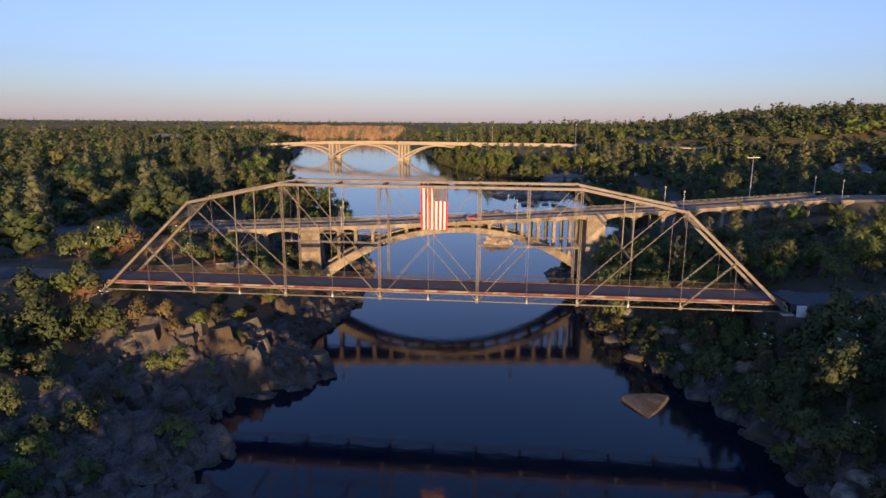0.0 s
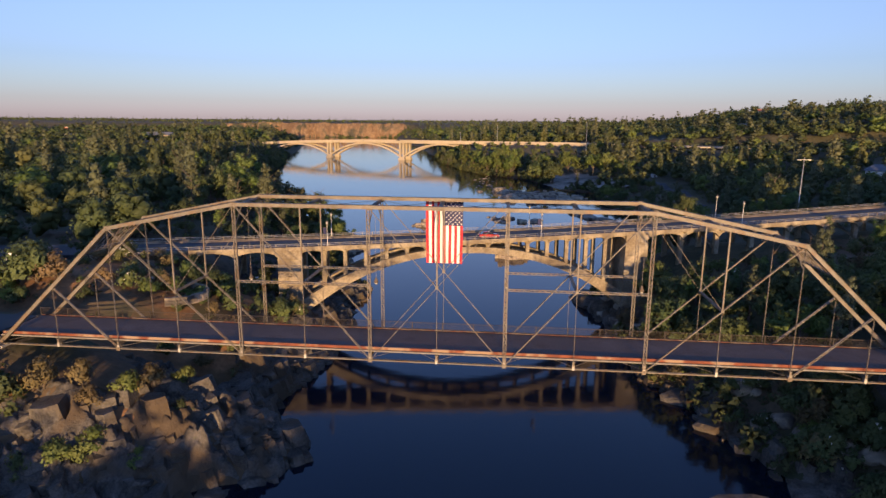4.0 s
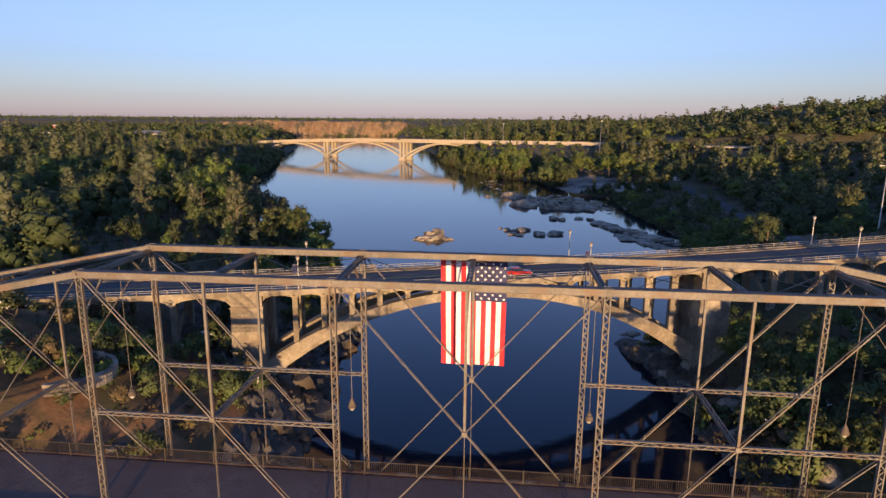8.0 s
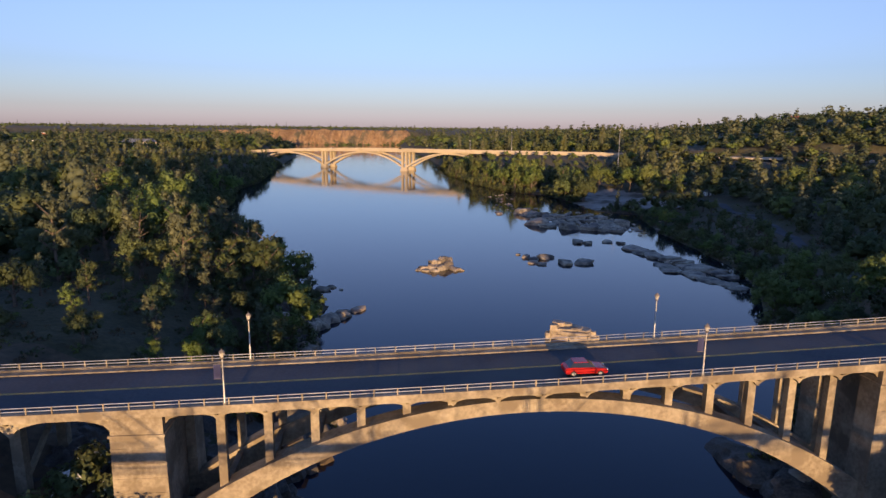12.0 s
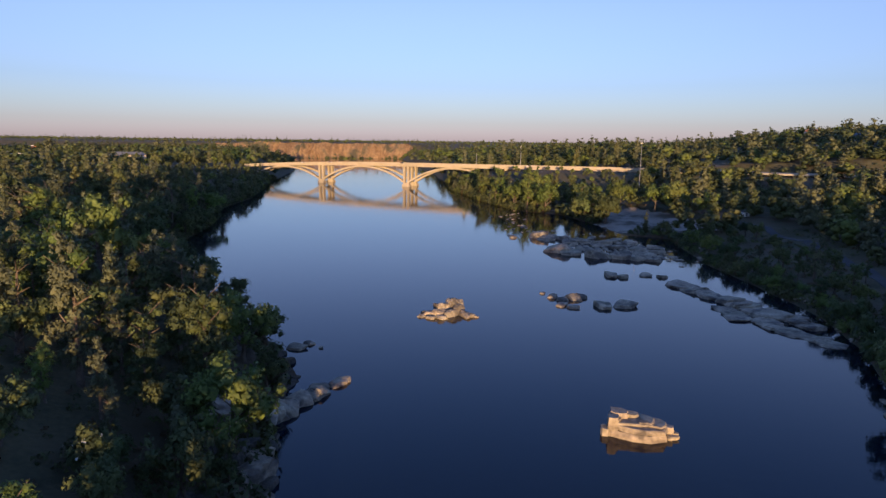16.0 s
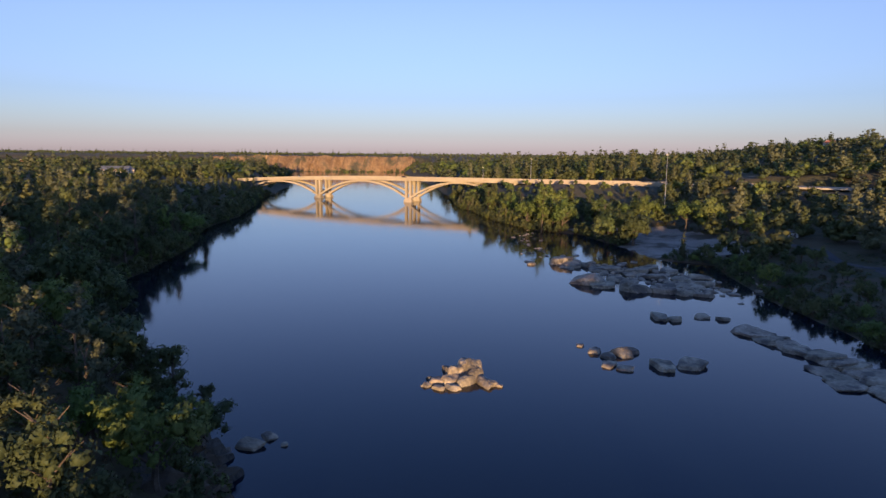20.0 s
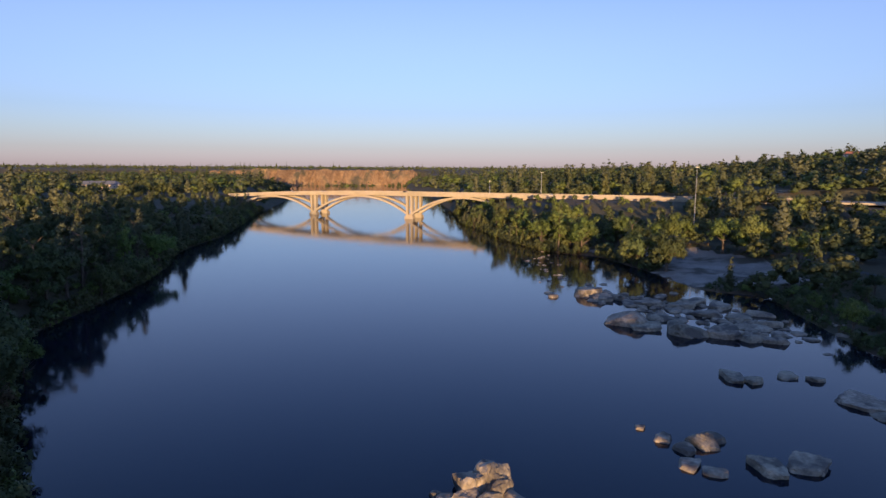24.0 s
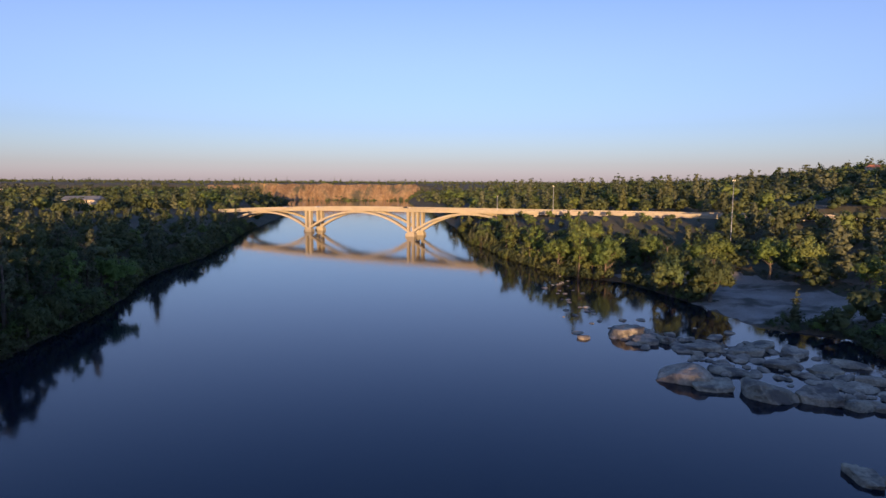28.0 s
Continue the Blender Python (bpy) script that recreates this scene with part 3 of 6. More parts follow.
def build_truss_bridge():
    bridge = thing("truss_bridge", pose(0, TRUSS_Y, 0), "tan painted iron truss bridge with rusted deck edges", "bridge")
    for y in (0.0, TRUSS_DEEP):
        build_truss(bridge, y)
    # struts across the top and at half height, with crossed rods
    tops = [node_high(1, 0), between(node_high(1, 0), node_high(2, 0), 0.5)]
    for i in range(2, 6):
        tops.append(node_high(i, 0))
        tops.append(between(node_high(i, 0), node_high(i + 1, 0), 0.5))
    tops.append(node_high(6, 0))
    far = Vector((0, TRUSS_DEEP, 0))
    for k, c in enumerate(tops):
        low = Vector((0, 0, -0.25))
        laced_bar(bridge, "top_strut", c + low + Vector((0, 0.25, 0)), c + low + far - Vector((0, 0.25, 0)), 0.28, 0.3, (0, 0, 1), 0.5)
        if k % 2 == 0 or k == 5:
            for y0, sgn in ((0.3, 1), (TRUSS_DEEP - 0.3, -1)):
                part("knee_brace", Shape().beam((c.x, y0, c.z - 2.6), (c.x, y0 + sgn * 2.4, c.z - 0.35), 0.1, 0.12, (1, 0, 0)), STEEL, bridge)
        if k < len(tops) - 1:
            d = tops[k + 1]
            s = Shape().rod(c + low, d + low + far, 0.028, 5).rod(c + low + far, d + low, 0.028, 5)
            part("cross_rod", s, STEEL_DARK, bridge)
    for i in (2, 4):
        x = (i - 3.0) * PANEL
        laced_bar(bridge, "sway_strut", (x, 0.2, Z_MID), (x, TRUSS_DEEP - 0.2, Z_MID), 0.26, 0.24, (0, 0, 1), 0.5)
    for i in (1, 5):
        mid = between(node_high(i if i == 1 else 6, 0), node_low(2 if i == 1 else 5, 0), 0.5)
        laced_bar(bridge, "sway_strut", mid + Vector((0, 0.2, 0)), mid + far - Vector((0, 0.2, 0)), 0.24, 0.22, (0, 0, 1), 0.5)
    for low, high in ((0, 1), (7, 6)):
        # portal: lattice across the end posts
        a = between(node_low(low, 0), node_high(high, 0), 0.97)
        b = between(node_low(low, 0), node_high(high, 0), 0.78)
        for c in (a, b):
            part("portal_beam", Shape().beam(c + Vector((0, 0.2, 0)), c + far - Vector((0, 0.2, 0)), 0.18, 0.22), STEEL, bridge)
        for k in range(8):
            for top, low_end in ((a, b), (b, a)):
                part("portal_lattice", Shape().beam(between(top, top + far, k / 8), between(low_end, low_end + far, (k + 1) / 8), 0.05, 0.08), STEEL, bridge)
    # floor beams and stringers
    for k in range(15):
        x = (k - 7) * PANEL / 2
        s = Shape().box(x - 0.12, -0.2, DECK_Z - 0.95, x + 0.12, TRUSS_DEEP + 0.2, DECK_Z - 0.42)
        s.box(x - 0.2, -0.25, DECK_Z - 0.44, x + 0.2, TRUSS_DEEP + 0.25, DECK_Z - 0.40).box(x - 0.2, -0.25, DECK_Z - 0.97, x + 0.2, TRUSS_DEEP + 0.25, DECK_Z - 0.93)
        part("floor_beam", s, STEEL, bridge)
        part("foot_block", Shape().box(x - 0.14, -0.22, Z_LOW - 0.12, x + 0.14, 0.22, DECK_Z - 0.9), PIPE_WHITE, bridge, "pale hanger shoe")
        if k < 14:
            x2 = x + PANEL / 2
            s = Shape().rod((x, 0.1, Z_LOW + 0.2), (x2, TRUSS_DEEP - 0.1, Z_LOW + 0.2), 0.03, 5).rod((x, TRUSS_DEEP - 0.1, Z_LOW + 0.2), (x2, 0.1, Z_LOW + 0.2), 0.03, 5)
            part("cross_rod", s, STEEL_DARK, bridge)
            for y in (1.0, 2.6, 4.1, 5.6, 7.2):
                part("stringer", Shape().beam((x, y, DECK_Z - 0.28), (x2, y, DECK_Z - 0.28), 0.14, 0.3), STEEL, bridge)
            # deck boards lie crosswise in short lifts, each with its own edge
            for j in range(8):
                xa = x + j * PANEL / 16 + 0.012
                part("deck_panel", Shape().box(xa, 0.62, DECK_Z - 0.13, xa + PANEL / 16 - 0.024, TRUSS_DEEP - 0.62, DECK_Z + 0.012 * ((j * 7 + k * 3) % 3)), DECKING, bridge)
            part("rail_curb", Shape().beam((x, 0.5, DECK_Z + 0.02), (x2, 0.5, DECK_Z + 0.02), 0.2, 0.34), RUST, bridge, "rusted steel kerb channel")
            part("rail_curb", Shape().beam((x, TRUSS_DEEP - 0.5, DECK_Z + 0.02), (x2, TRUSS_DEEP - 0.5, DECK_Z + 0.02), 0.2, 0.34), RUST, bridge, "rusted steel kerb channel")
            part("pipe", Shape().rod((x, 0.22, DECK_Z - 0.28), (x2, 0.22, DECK_Z - 0.28), 0.11, 8), PIPE_DULL, bridge, "weathered pale utility pipe")
    part("roadway_coat", Shape().box(-58, 0.9, DECK_Z + 0.03, 58, TRUSS_DEEP - 0.9, DECK_Z + 0.07), DECKING, bridge, "worn dark walkway surface")
    return bridge


def build_fence():
    fence = thing("picket_fence", pose(0, TRUSS_DEEP - 0.75 + TRUSS_Y, DECK_Z + 0.07), "brown metal picket fence along the truss bridge deck", "fence")
    panel = Shape()
    for z in (0.12, 1.12):
        panel.beam((0, 0, z), (PANEL / 4, 0, z), 0.05, 0.06)
    for k in range(26):
        x = 0.08 + k * (PANEL / 4 - 0.16) / 25
        panel.box(x - 0.014, -0.014, 0.12, x + 0.014, 0.014, 1.12)
    me = panel.mesh("fence_panel", BROWN_FENCE)
    post = Shape().box(-0.045, -0.045, -0.01, 0.045, 0.045, 1.22).mesh("fence_post", BROWN_FENCE)
    for k in range(28):
        for name, data in (("fence_panel", me), ("fence_post", post)):
            ob = part(name, data, None, fence)
            ob.location = ((k - 14) * PANEL / 4, 0, 0)


def build_pendant(x):
    lamp = thing("pendant_lamp", pose(x, TRUSS_DEEP / 2 + TRUSS_Y, 24.9), "small bell-shaped lamp hanging on a cable", "lamp", "lamps hanging in the truss")
    part("cable", Shape().rod((0, 0, 0.3), (0, 0, Z_HIGH - 24.9 - 0.3), 0.02, 5), STEEL_DARK, lamp)
    part("shade", Shape().lathe(0, 0, [(0.30, -0.35), (0.28, -0.2), (0.16, 0.1), (0.06, 0.3), (0.04, 0.36)]), BARK, lamp, smooth=True)
    part("globe", Shape().lathe(0, 0, [(0.06, -0.62), (0.16, -0.52), (0.2, -0.42), (0.2, -0.34)]), PIPE_WHITE, lamp, smooth=True)


def star(cx, cz, r):
    vs = []
    for k in range(10):
        a = math.pi / 2 + k * math.pi / 5
        q = r if k % 2 == 0 else r * 0.4
        vs.append((cx + q * math.cos(a), -0.012, cz + q * math.sin(a)))
    vs.append((cx, -0.012, cz))
    return Shape().add(vs, [(10, (k + 1) % 10, k) for k in range(10)])


FLAG_W, FLAG_H = 4.95, 8.5


def flag_bulge(x, z):
    """How far the cloth stands off its plane, for a place on it."""
    fold = -0.34 * math.exp(-((x + 0.15) / 0.16) ** 2) * (0.4 + 0.6 * (z / -FLAG_H))
    return fold + 0.05 * math.sin(3.1 * x + 0.5 * z) + 0.06 * math.sin(1.3 * z + x) + 0.1 * (z / -FLAG_H)


def build_flag():
    flag = thing("hanging_flag", pose(0.0, TRUSS_DEEP + TRUSS_Y + 0.42, Z_HIGH - 0.1), "large striped flag with a starred blue corner, hung upright", "flag")
    n = 13
    canton_x, canton_z = FLAG_W / 2 - 7 * FLAG_W / 13, -0.40 * FLAG_H
    for k in range(n):
        x0, x1 = FLAG_W / 2 - (k + 1) * FLAG_W / n, FLAG_W / 2 - k * FLAG_W / n
        top = canton_z if k < 7 else 0.0
        s = Shape()
        cols, rows = 4, 24
        vs, fs = [], []
        for j in range(rows + 1):
            for i in range(cols + 1):
                x, z = x0 + (x1 - x0) * i / cols, top + (-FLAG_H - top) * j / rows
                vs.append((x * (1 - 0.03 * z / -FLAG_H), flag_bulge(x, z), z))
        for j in range(rows):
            for i in range(cols):
                a = j * (cols + 1) + i
                fs.append((a, a + cols + 1, a + cols + 2, a + 1))
        part("stripe", s.add(vs, fs), FLAG_RED if k % 2 == 0 else FLAG_WHITE, flag, smooth=True)
    s, vs, fs = Shape(), [], []
    cols, rows = 20, 20
    for j in range(rows + 1):
        for i in range(cols + 1):
            x, z = canton_x + (FLAG_W / 2 - canton_x) * i / cols, canton_z * j / rows
            vs.append((x * (1 - 0.03 * z / -FLAG_H), flag_bulge(x, z), z))
    for j in range(rows):
        for i in range(cols):
            a = j * (cols + 1) + i
            fs.append((a, a + cols + 1, a + cols + 2, a + 1))
    blue = part("canton", s.add(vs, fs), FLAG_BLUE, flag, "dark blue starred corner", smooth=True)
    w = FLAG_W / 2 - canton_x
    for r in range(11):
        for c in range(9):
            if (r + c) % 2 == 0:
                x, z = canton_x + w * (c + 0.7) / 9.4, canton_z * (r + 0.75) / 11.5
                shape = star(x * (1 - 0.03 * z / -FLAG_H), z, 0.125)
                shape.v = [(p[0], flag_bulge(p[0], p[2]) - 0.018, p[2]) for p in shape.v]
                part("star", shape, FLAG_WHITE, blue)
    part("header_rope", Shape().rod((-FLAG_W / 2, 0.0, 0.04), (FLAG_W / 2, 0.0, 0.04), 0.035, 6), FLAG_WHITE, flag)


build_truss_bridge()
build_fence()
for x in (-1.5 * PANEL, -0.5 * PANEL, 0.5 * PANEL, 1.5 * PANEL):
    build_pendant(x)
build_flag()


# ---- the concrete arch bridge ----
ARCH_TURN = 11.5
ARCH_AT = (0.0, 58.75)
ARCH_WIDE = 11.6
ARCH = Matrix.Translation((ARCH_AT[0], ARCH_AT[1], 0)) @ Matrix.Rotation(radians(ARCH_TURN), 4, "Z")
ARCH_MID, BAY = 0.5, 4.414
ROAD_0, ROAD_1, ROAD_2 = 19.35, 0.034, 0.00015
CROWN_LOW, CROWN_HIGH = 16.65, 18.0


def kerb_z(u):
    return ROAD_0 + ROAD_1 * u + ROAD_2 * u * u


def rib_low(u):
    s = (u - ARCH_MID) * 4.15 / BAY
    return CROWN_LOW - 0.0098 * s * s - 1.8e-6 * s ** 4


def rib_high(u):
    s = (u - ARCH_MID) * 4.15 / BAY
    return CROWN_HIGH - 0.0088 * s * s - 1.0e-6 * s ** 4


ARCH_COLUMNS = [ARCH_MID + BAY * k for k in range(-7, 8)]
PIER_LEFT = (-39.9, -35.1)
PIER_RIGHT = (35.5, 40.6)
LEFT_COLUMNS = [PIER_LEFT[0] - 8.9 * k for k in range(1, 4)]
RIGHT_COLUMNS = [PIER_RIGHT[1] + 8.4 * k for k in range(1, 8)]
ROAD_FROM, ROAD_TO = LEFT_COLUMNS[-1] - 8.9, RIGHT_COLUMNS[-1] + 8.4


def curve(f, a, b, n):
    return [(a + (b - a) * k / n, f(a + (b - a) * k / n)) for k in range(n + 1)]


def jack_arch(bridge, a, b, y0, y1, rise):
    """A spandrel beam between two columns, hollowed by a flat arch."""
    n = 12
    low, high = [], []
    for k in range(n + 1):
        u = a + (b - a) * k / n
        t = 2 * k / n - 1
        top = kerb_z(u) - 0.42
        low.append((u, top - 0.28 - rise * (1 - math.sqrt(max(0.0, 1 - t * t * 0.98))) if abs(t) < 1 else top - 0.28 - rise))
        high.append((u, top))
    part("spandrel_arch", Shape().band(low, high, y0, y1), CONCRETE, bridge)


def column(bridge, u, y, foot, size=0.8):
    top = kerb_z(u) - 0.75
    s = Shape().box(u - size / 2, y - size / 2, foot, u + size / 2, y + size / 2, top)
    s.box(u - size * 0.68, y - size * 0.6, top - 0.30, u + size * 0.68, y + size * 0.6, top)
    s.hexa([(u - size / 2, y - size / 2, top - 0.75), (u + size / 2, y - size / 2, top - 0.75), (u + size / 2, y + size / 2, top - 0.75), (u - size / 2, y + size / 2, top - 0.75),
            (u - size * 0.68, y - size * 0.6, top - 0.3), (u + size * 0.68, y - size * 0.6, top - 0.3), (u + size * 0.68, y + size * 0.6, top - 0.3), (u - size * 0.68, y + size * 0.6, top - 0.3)])
    part("column", s, CONCRETE, bridge)


def build_arch_bridge():
    bridge = thing("arch_bridge", ARCH, "old tan concrete arch road bridge with open spandrel columns", "bridge")
    rows = (2.0, ARCH_WIDE - 2.0)
    for y in rows:
        a, b = PIER_LEFT[1] - 0.2, PIER_RIGHT[0] + 0.6
        part("arch_rib", Shape().band(curve(rib_low, a, b, 48), curve(rib_high, a, b, 48), y - 1.0, y + 1.0), CONCRETE, bridge)
        for u in ARCH_COLUMNS:
            if kerb_z(u) - 1.3 > rib_high(u):
                column(bridge, u, y, rib_high(u) - 0.35)
        for u in LEFT_COLUMNS + RIGHT_COLUMNS:
            w = ARCH @ Vector((u, y, 0))
            column(bridge, u, y, float(ground_height(w.x, w.y)) - 0.6, 1.0)
        edges = [PIER_LEFT[1]] + ARCH_COLUMNS + [PIER_RIGHT[0]]
        for a, b in zip(edges, edges[1:]):
            jack_arch(bridge, a, b, *((0.75, 2.4) if y < 5 else (ARCH_WIDE - 2.4, ARCH_WIDE - 0.75)), 0.75)
        for edges in ([ROAD_FROM] + LEFT_COLUMNS[::-1] + [PIER_LEFT[0]], [PIER_RIGHT[1]] + RIGHT_COLUMNS + [ROAD_TO]):
            for a, b in zip(edges, edges[1:]):
                jack_arch(bridge, a, b, *((0.75, 2.45) if y < 5 else (ARCH_WIDE - 2.45, ARCH_WIDE - 0.75)), 1.45)
    # braces between the two rows
    for u in ARCH_COLUMNS + LEFT_COLUMNS + RIGHT_COLUMNS:
        top = kerb_z(u) - 0.75
        part("cross_beam", Shape().box(u - 0.28, rows[0], top - 0.62, u + 0.28, rows[1], top + 0.32), CONCRETE, bridge)
        if u in ARCH_COLUMNS and rib_high(u) < 14.3:
            z = rib_high(u) - 0.7
            part("cross_beam", Shape().box(u - 0.3, rows[0], z - 0.4, u + 0.3, rows[1], z + 0.4), CONCRETE, bridge)
        if u in LEFT_COLUMNS + RIGHT_COLUMNS:
            w = ARCH @ Vector((u, rows[0], 0))
            foot = max(float(ground_height(w.x, w.y)), 2.0)
            part("brace", Shape().beam((u, rows[0], foot + 0.8), (u, rows[1], top - 1.6), 0.4, 0.5), CONCRETE, bridge)
    # piers: two broad shafts joined by a wall, with a stepped cap
    for a, b in (PIER_LEFT, PIER_RIGHT):
        for y0, y1 in ((0.15, 2.9), (ARCH_WIDE - 2.9, ARCH_WIDE - 0.15)):
            z = kerb_z((a + b) / 2)
            s = Shape()
            s.hexa([(a - 0.25, y0 - 0.2, -3), (b + 0.25, y0 - 0.2, -3), (b + 0.25, y1 + 0.2, -3), (a - 0.25, y1 + 0.2, -3), (a, y0, z - 2.4), (b, y0, z - 2.4), (b, y1, z - 2.4), (a, y1, z - 2.4)])
            s.box(a - 0.12, y0 - 0.12, z - 2.4, b + 0.12, y1 + 0.12, z - 2.15)
            s.box(a + 0.05, y0 + 0.03, z - 2.15, b - 0.05, y1 - 0.03, z - 0.43)
            part("pier", s, CONCRETE, bridge, "broad stained concrete pier")
            ledge = Shape()
            for k in range(5):
                zz = z - 3.6 - 1.5 * k
                ledge.box(a - 0.06 - 0.02 * k, y0 - 0.05 - 0.02 * k, zz, b + 0.06 + 0.02 * k, y0 + 0.1, zz + 0.09)
            part("pour_ledge", ledge, CONCRETE, bridge)
        part("pier_wall", Shape().box(a + 0.9, 2.9, -3, b - 0.9, ARCH_WIDE - 2.9, kerb_z(a) - 0.6), CONCRETE, bridge)
    # slab, kerbs, roadway
    low, high = curve(lambda u: kerb_z(u) - 0.42, ROAD_FROM, ROAD_TO, 60), curve(lambda u: kerb_z(u) - 0.06, ROAD_FROM, ROAD_TO, 60)
    part("deck_slab", Shape().band(low, high, 0.0, ARCH_WIDE), CONCRETE, bridge)
    part("roadway", Shape().band(curve(lambda u: kerb_z(u) - 0.08, ROAD_FROM, ROAD_TO, 60), curve(lambda u: kerb_z(u) + 0.0, ROAD_FROM, ROAD_TO, 60), 1.35, ARCH_WIDE - 1.35), ASPHALT, bridge, "dark asphalt roadway")
    for o in (-0.16, 0.06):
        part("centre_line", Shape().band(curve(lambda u: kerb_z(u) - 0.01, ROAD_FROM, ROAD_TO, 60), curve(lambda u: kerb_z(u) + 0.006, ROAD_FROM, ROAD_TO, 60), ARCH_WIDE / 2 + o, ARCH_WIDE / 2 + o + 0.11), LINE_YELLOW, bridge, "worn yellow centre line")
    for y0, y1 in ((0.0, 0.42), (ARCH_WIDE - 0.42, ARCH_WIDE)):
        part("parapet_kerb", Shape().band(curve(lambda u: kerb_z(u) - 0.08, ROAD_FROM, ROAD_TO, 60), curve(lambda u: kerb_z(u) + 0.36, ROAD_FROM, ROAD_TO, 60), y0, y1), CONCRETE, bridge)
    for y0, y1 in ((0.42, 1.35), (ARCH_WIDE - 1.35, ARCH_WIDE - 0.42)):
        part("footway", Shape().band(curve(lambda u: kerb_z(u) - 0.08, ROAD_FROM, ROAD_TO, 60), curve(lambda u: kerb_z(u) + 0.17, ROAD_FROM, ROAD_TO, 60), y0, y1), CONCRETE, bridge)
    # corbels under the slab edge
    corbel = Shape().hexa([(-0.16, 0.42, -0.78), (0.16, 0.42, -0.78), (0.16, 0.9, -0.78), (-0.16, 0.9, -0.78), (-0.16, 0.02, -0.425), (0.16, 0.02, -0.425), (0.16, 0.9, -0.425), (-0.16, 0.9, -0.425)]).mesh("corbel", CONCRETE)
    for u in ARCH_COLUMNS + LEFT_COLUMNS + RIGHT_COLUMNS:
        ob = part("corbel", corbel, None, bridge)
        ob.location = (u, 0, kerb_z(u))
    # rails
    for y in (0.2, ARCH_WIDE - 0.2):
        count = int((ROAD_TO - ROAD_FROM) / 2.2)
        step = (ROAD_TO - ROAD_FROM) / count
        for k in range(0, count, 2):
            u0, u1 = ROAD_FROM + k * step, ROAD_FROM + (k + 2) * step
            s = Shape()
            for h in (0.66, 0.98):
                s.rod((u0, y, kerb_z(u0) + h), (u1, y, kerb_z(u1) + h), 0.045, 6)
            part("rail_pipe", s, GALVANISED, bridge)
        post = Shape().box(-0.06, -0.06, 0.34, 0.06, 0.06, 1.04).mesh("rail_post", CONCRETE)
        for k in range(count + 1):
            u = ROAD_FROM + k * step
            ob = part("rail_post", post, None, bridge)
            ob.location = (u, y, kerb_z(u))
    return bridge


def build_street_lamp():
    lamp = thing("street_lamp", Matrix.Identity(4), "slim grey lamp post with a small lantern head", "street lamp", "lamps along the arch bridge")
    part("pole", Shape().lathe(0, 0, [(0.17, 0), (0.17, 0.3), (0.10, 0.45), (0.07, 4.3), (0.07, 4.5)], 8), GALVANISED, lamp, smooth=True)
    part("collar", Shape().lathe(0, 0, [(0.09, 4.42), (0.17, 4.5), (0.2, 4.58), (0.12, 4.62)], 8), STEEL_DARK, lamp)
    part("lantern", Shape().lathe(0, 0, [(0.14, 4.62), (0.27, 5.02), (0.24, 5.06)], 8), PIPE_WHITE, lamp, "frosted lantern glass")
    part("cap", Shape().lathe(0, 0, [(0.29, 5.05), (0.2, 5.22), (0.05, 5.34), (0.02, 5.42)], 8), STEEL_DARK, lamp)
    return lamp


build_arch_bridge()
lamp = build_street_lamp()
LAMPS = [(u, side) for u in (-29.5, 16.3, 62.1, 107.9) for side in (0, 1)]
first = True
for u, side in LAMPS:
    m = ARCH @ pose(u, 0.2 if side == 0 else ARCH_WIDE - 0.2, kerb_z(u) + 0.35, 0, 0, 0)
    if first:
        lamp.matrix_basis, first = m, False
    else:
        copy_thing(lamp, m)


# ---- the far highway bridge ----
FAR_A, FAR_B = (-199.85, 642.63), (-108.55, 612.41)   # the two river piers
FAR_SCALE = 1.0678
FAR_SPAN = math.hypot(FAR_B[0] - FAR_A[0], FAR_B[1] - FAR_A[1]) / FAR_SCALE
FAR = Matrix.Translation((FAR_A[0], FAR_A[1], 0)) @ Matrix.Rotation(math.atan2(FAR_B[1] - FAR_A[1], FAR_B[0] - FAR_A[0]), 4, "Z") @ Matrix.Scale(FAR_SCALE, 4)
FAR_WIDE = 22.0
ARCH_BACK, FAR_BACK = ARCH.inverted(), FAR.inverted()


def far_z(u):
    return 18.4 + 0.028 * u - 0.00015 * u * u if u < 88 else 19.7 + 0.006 * (u - 88)


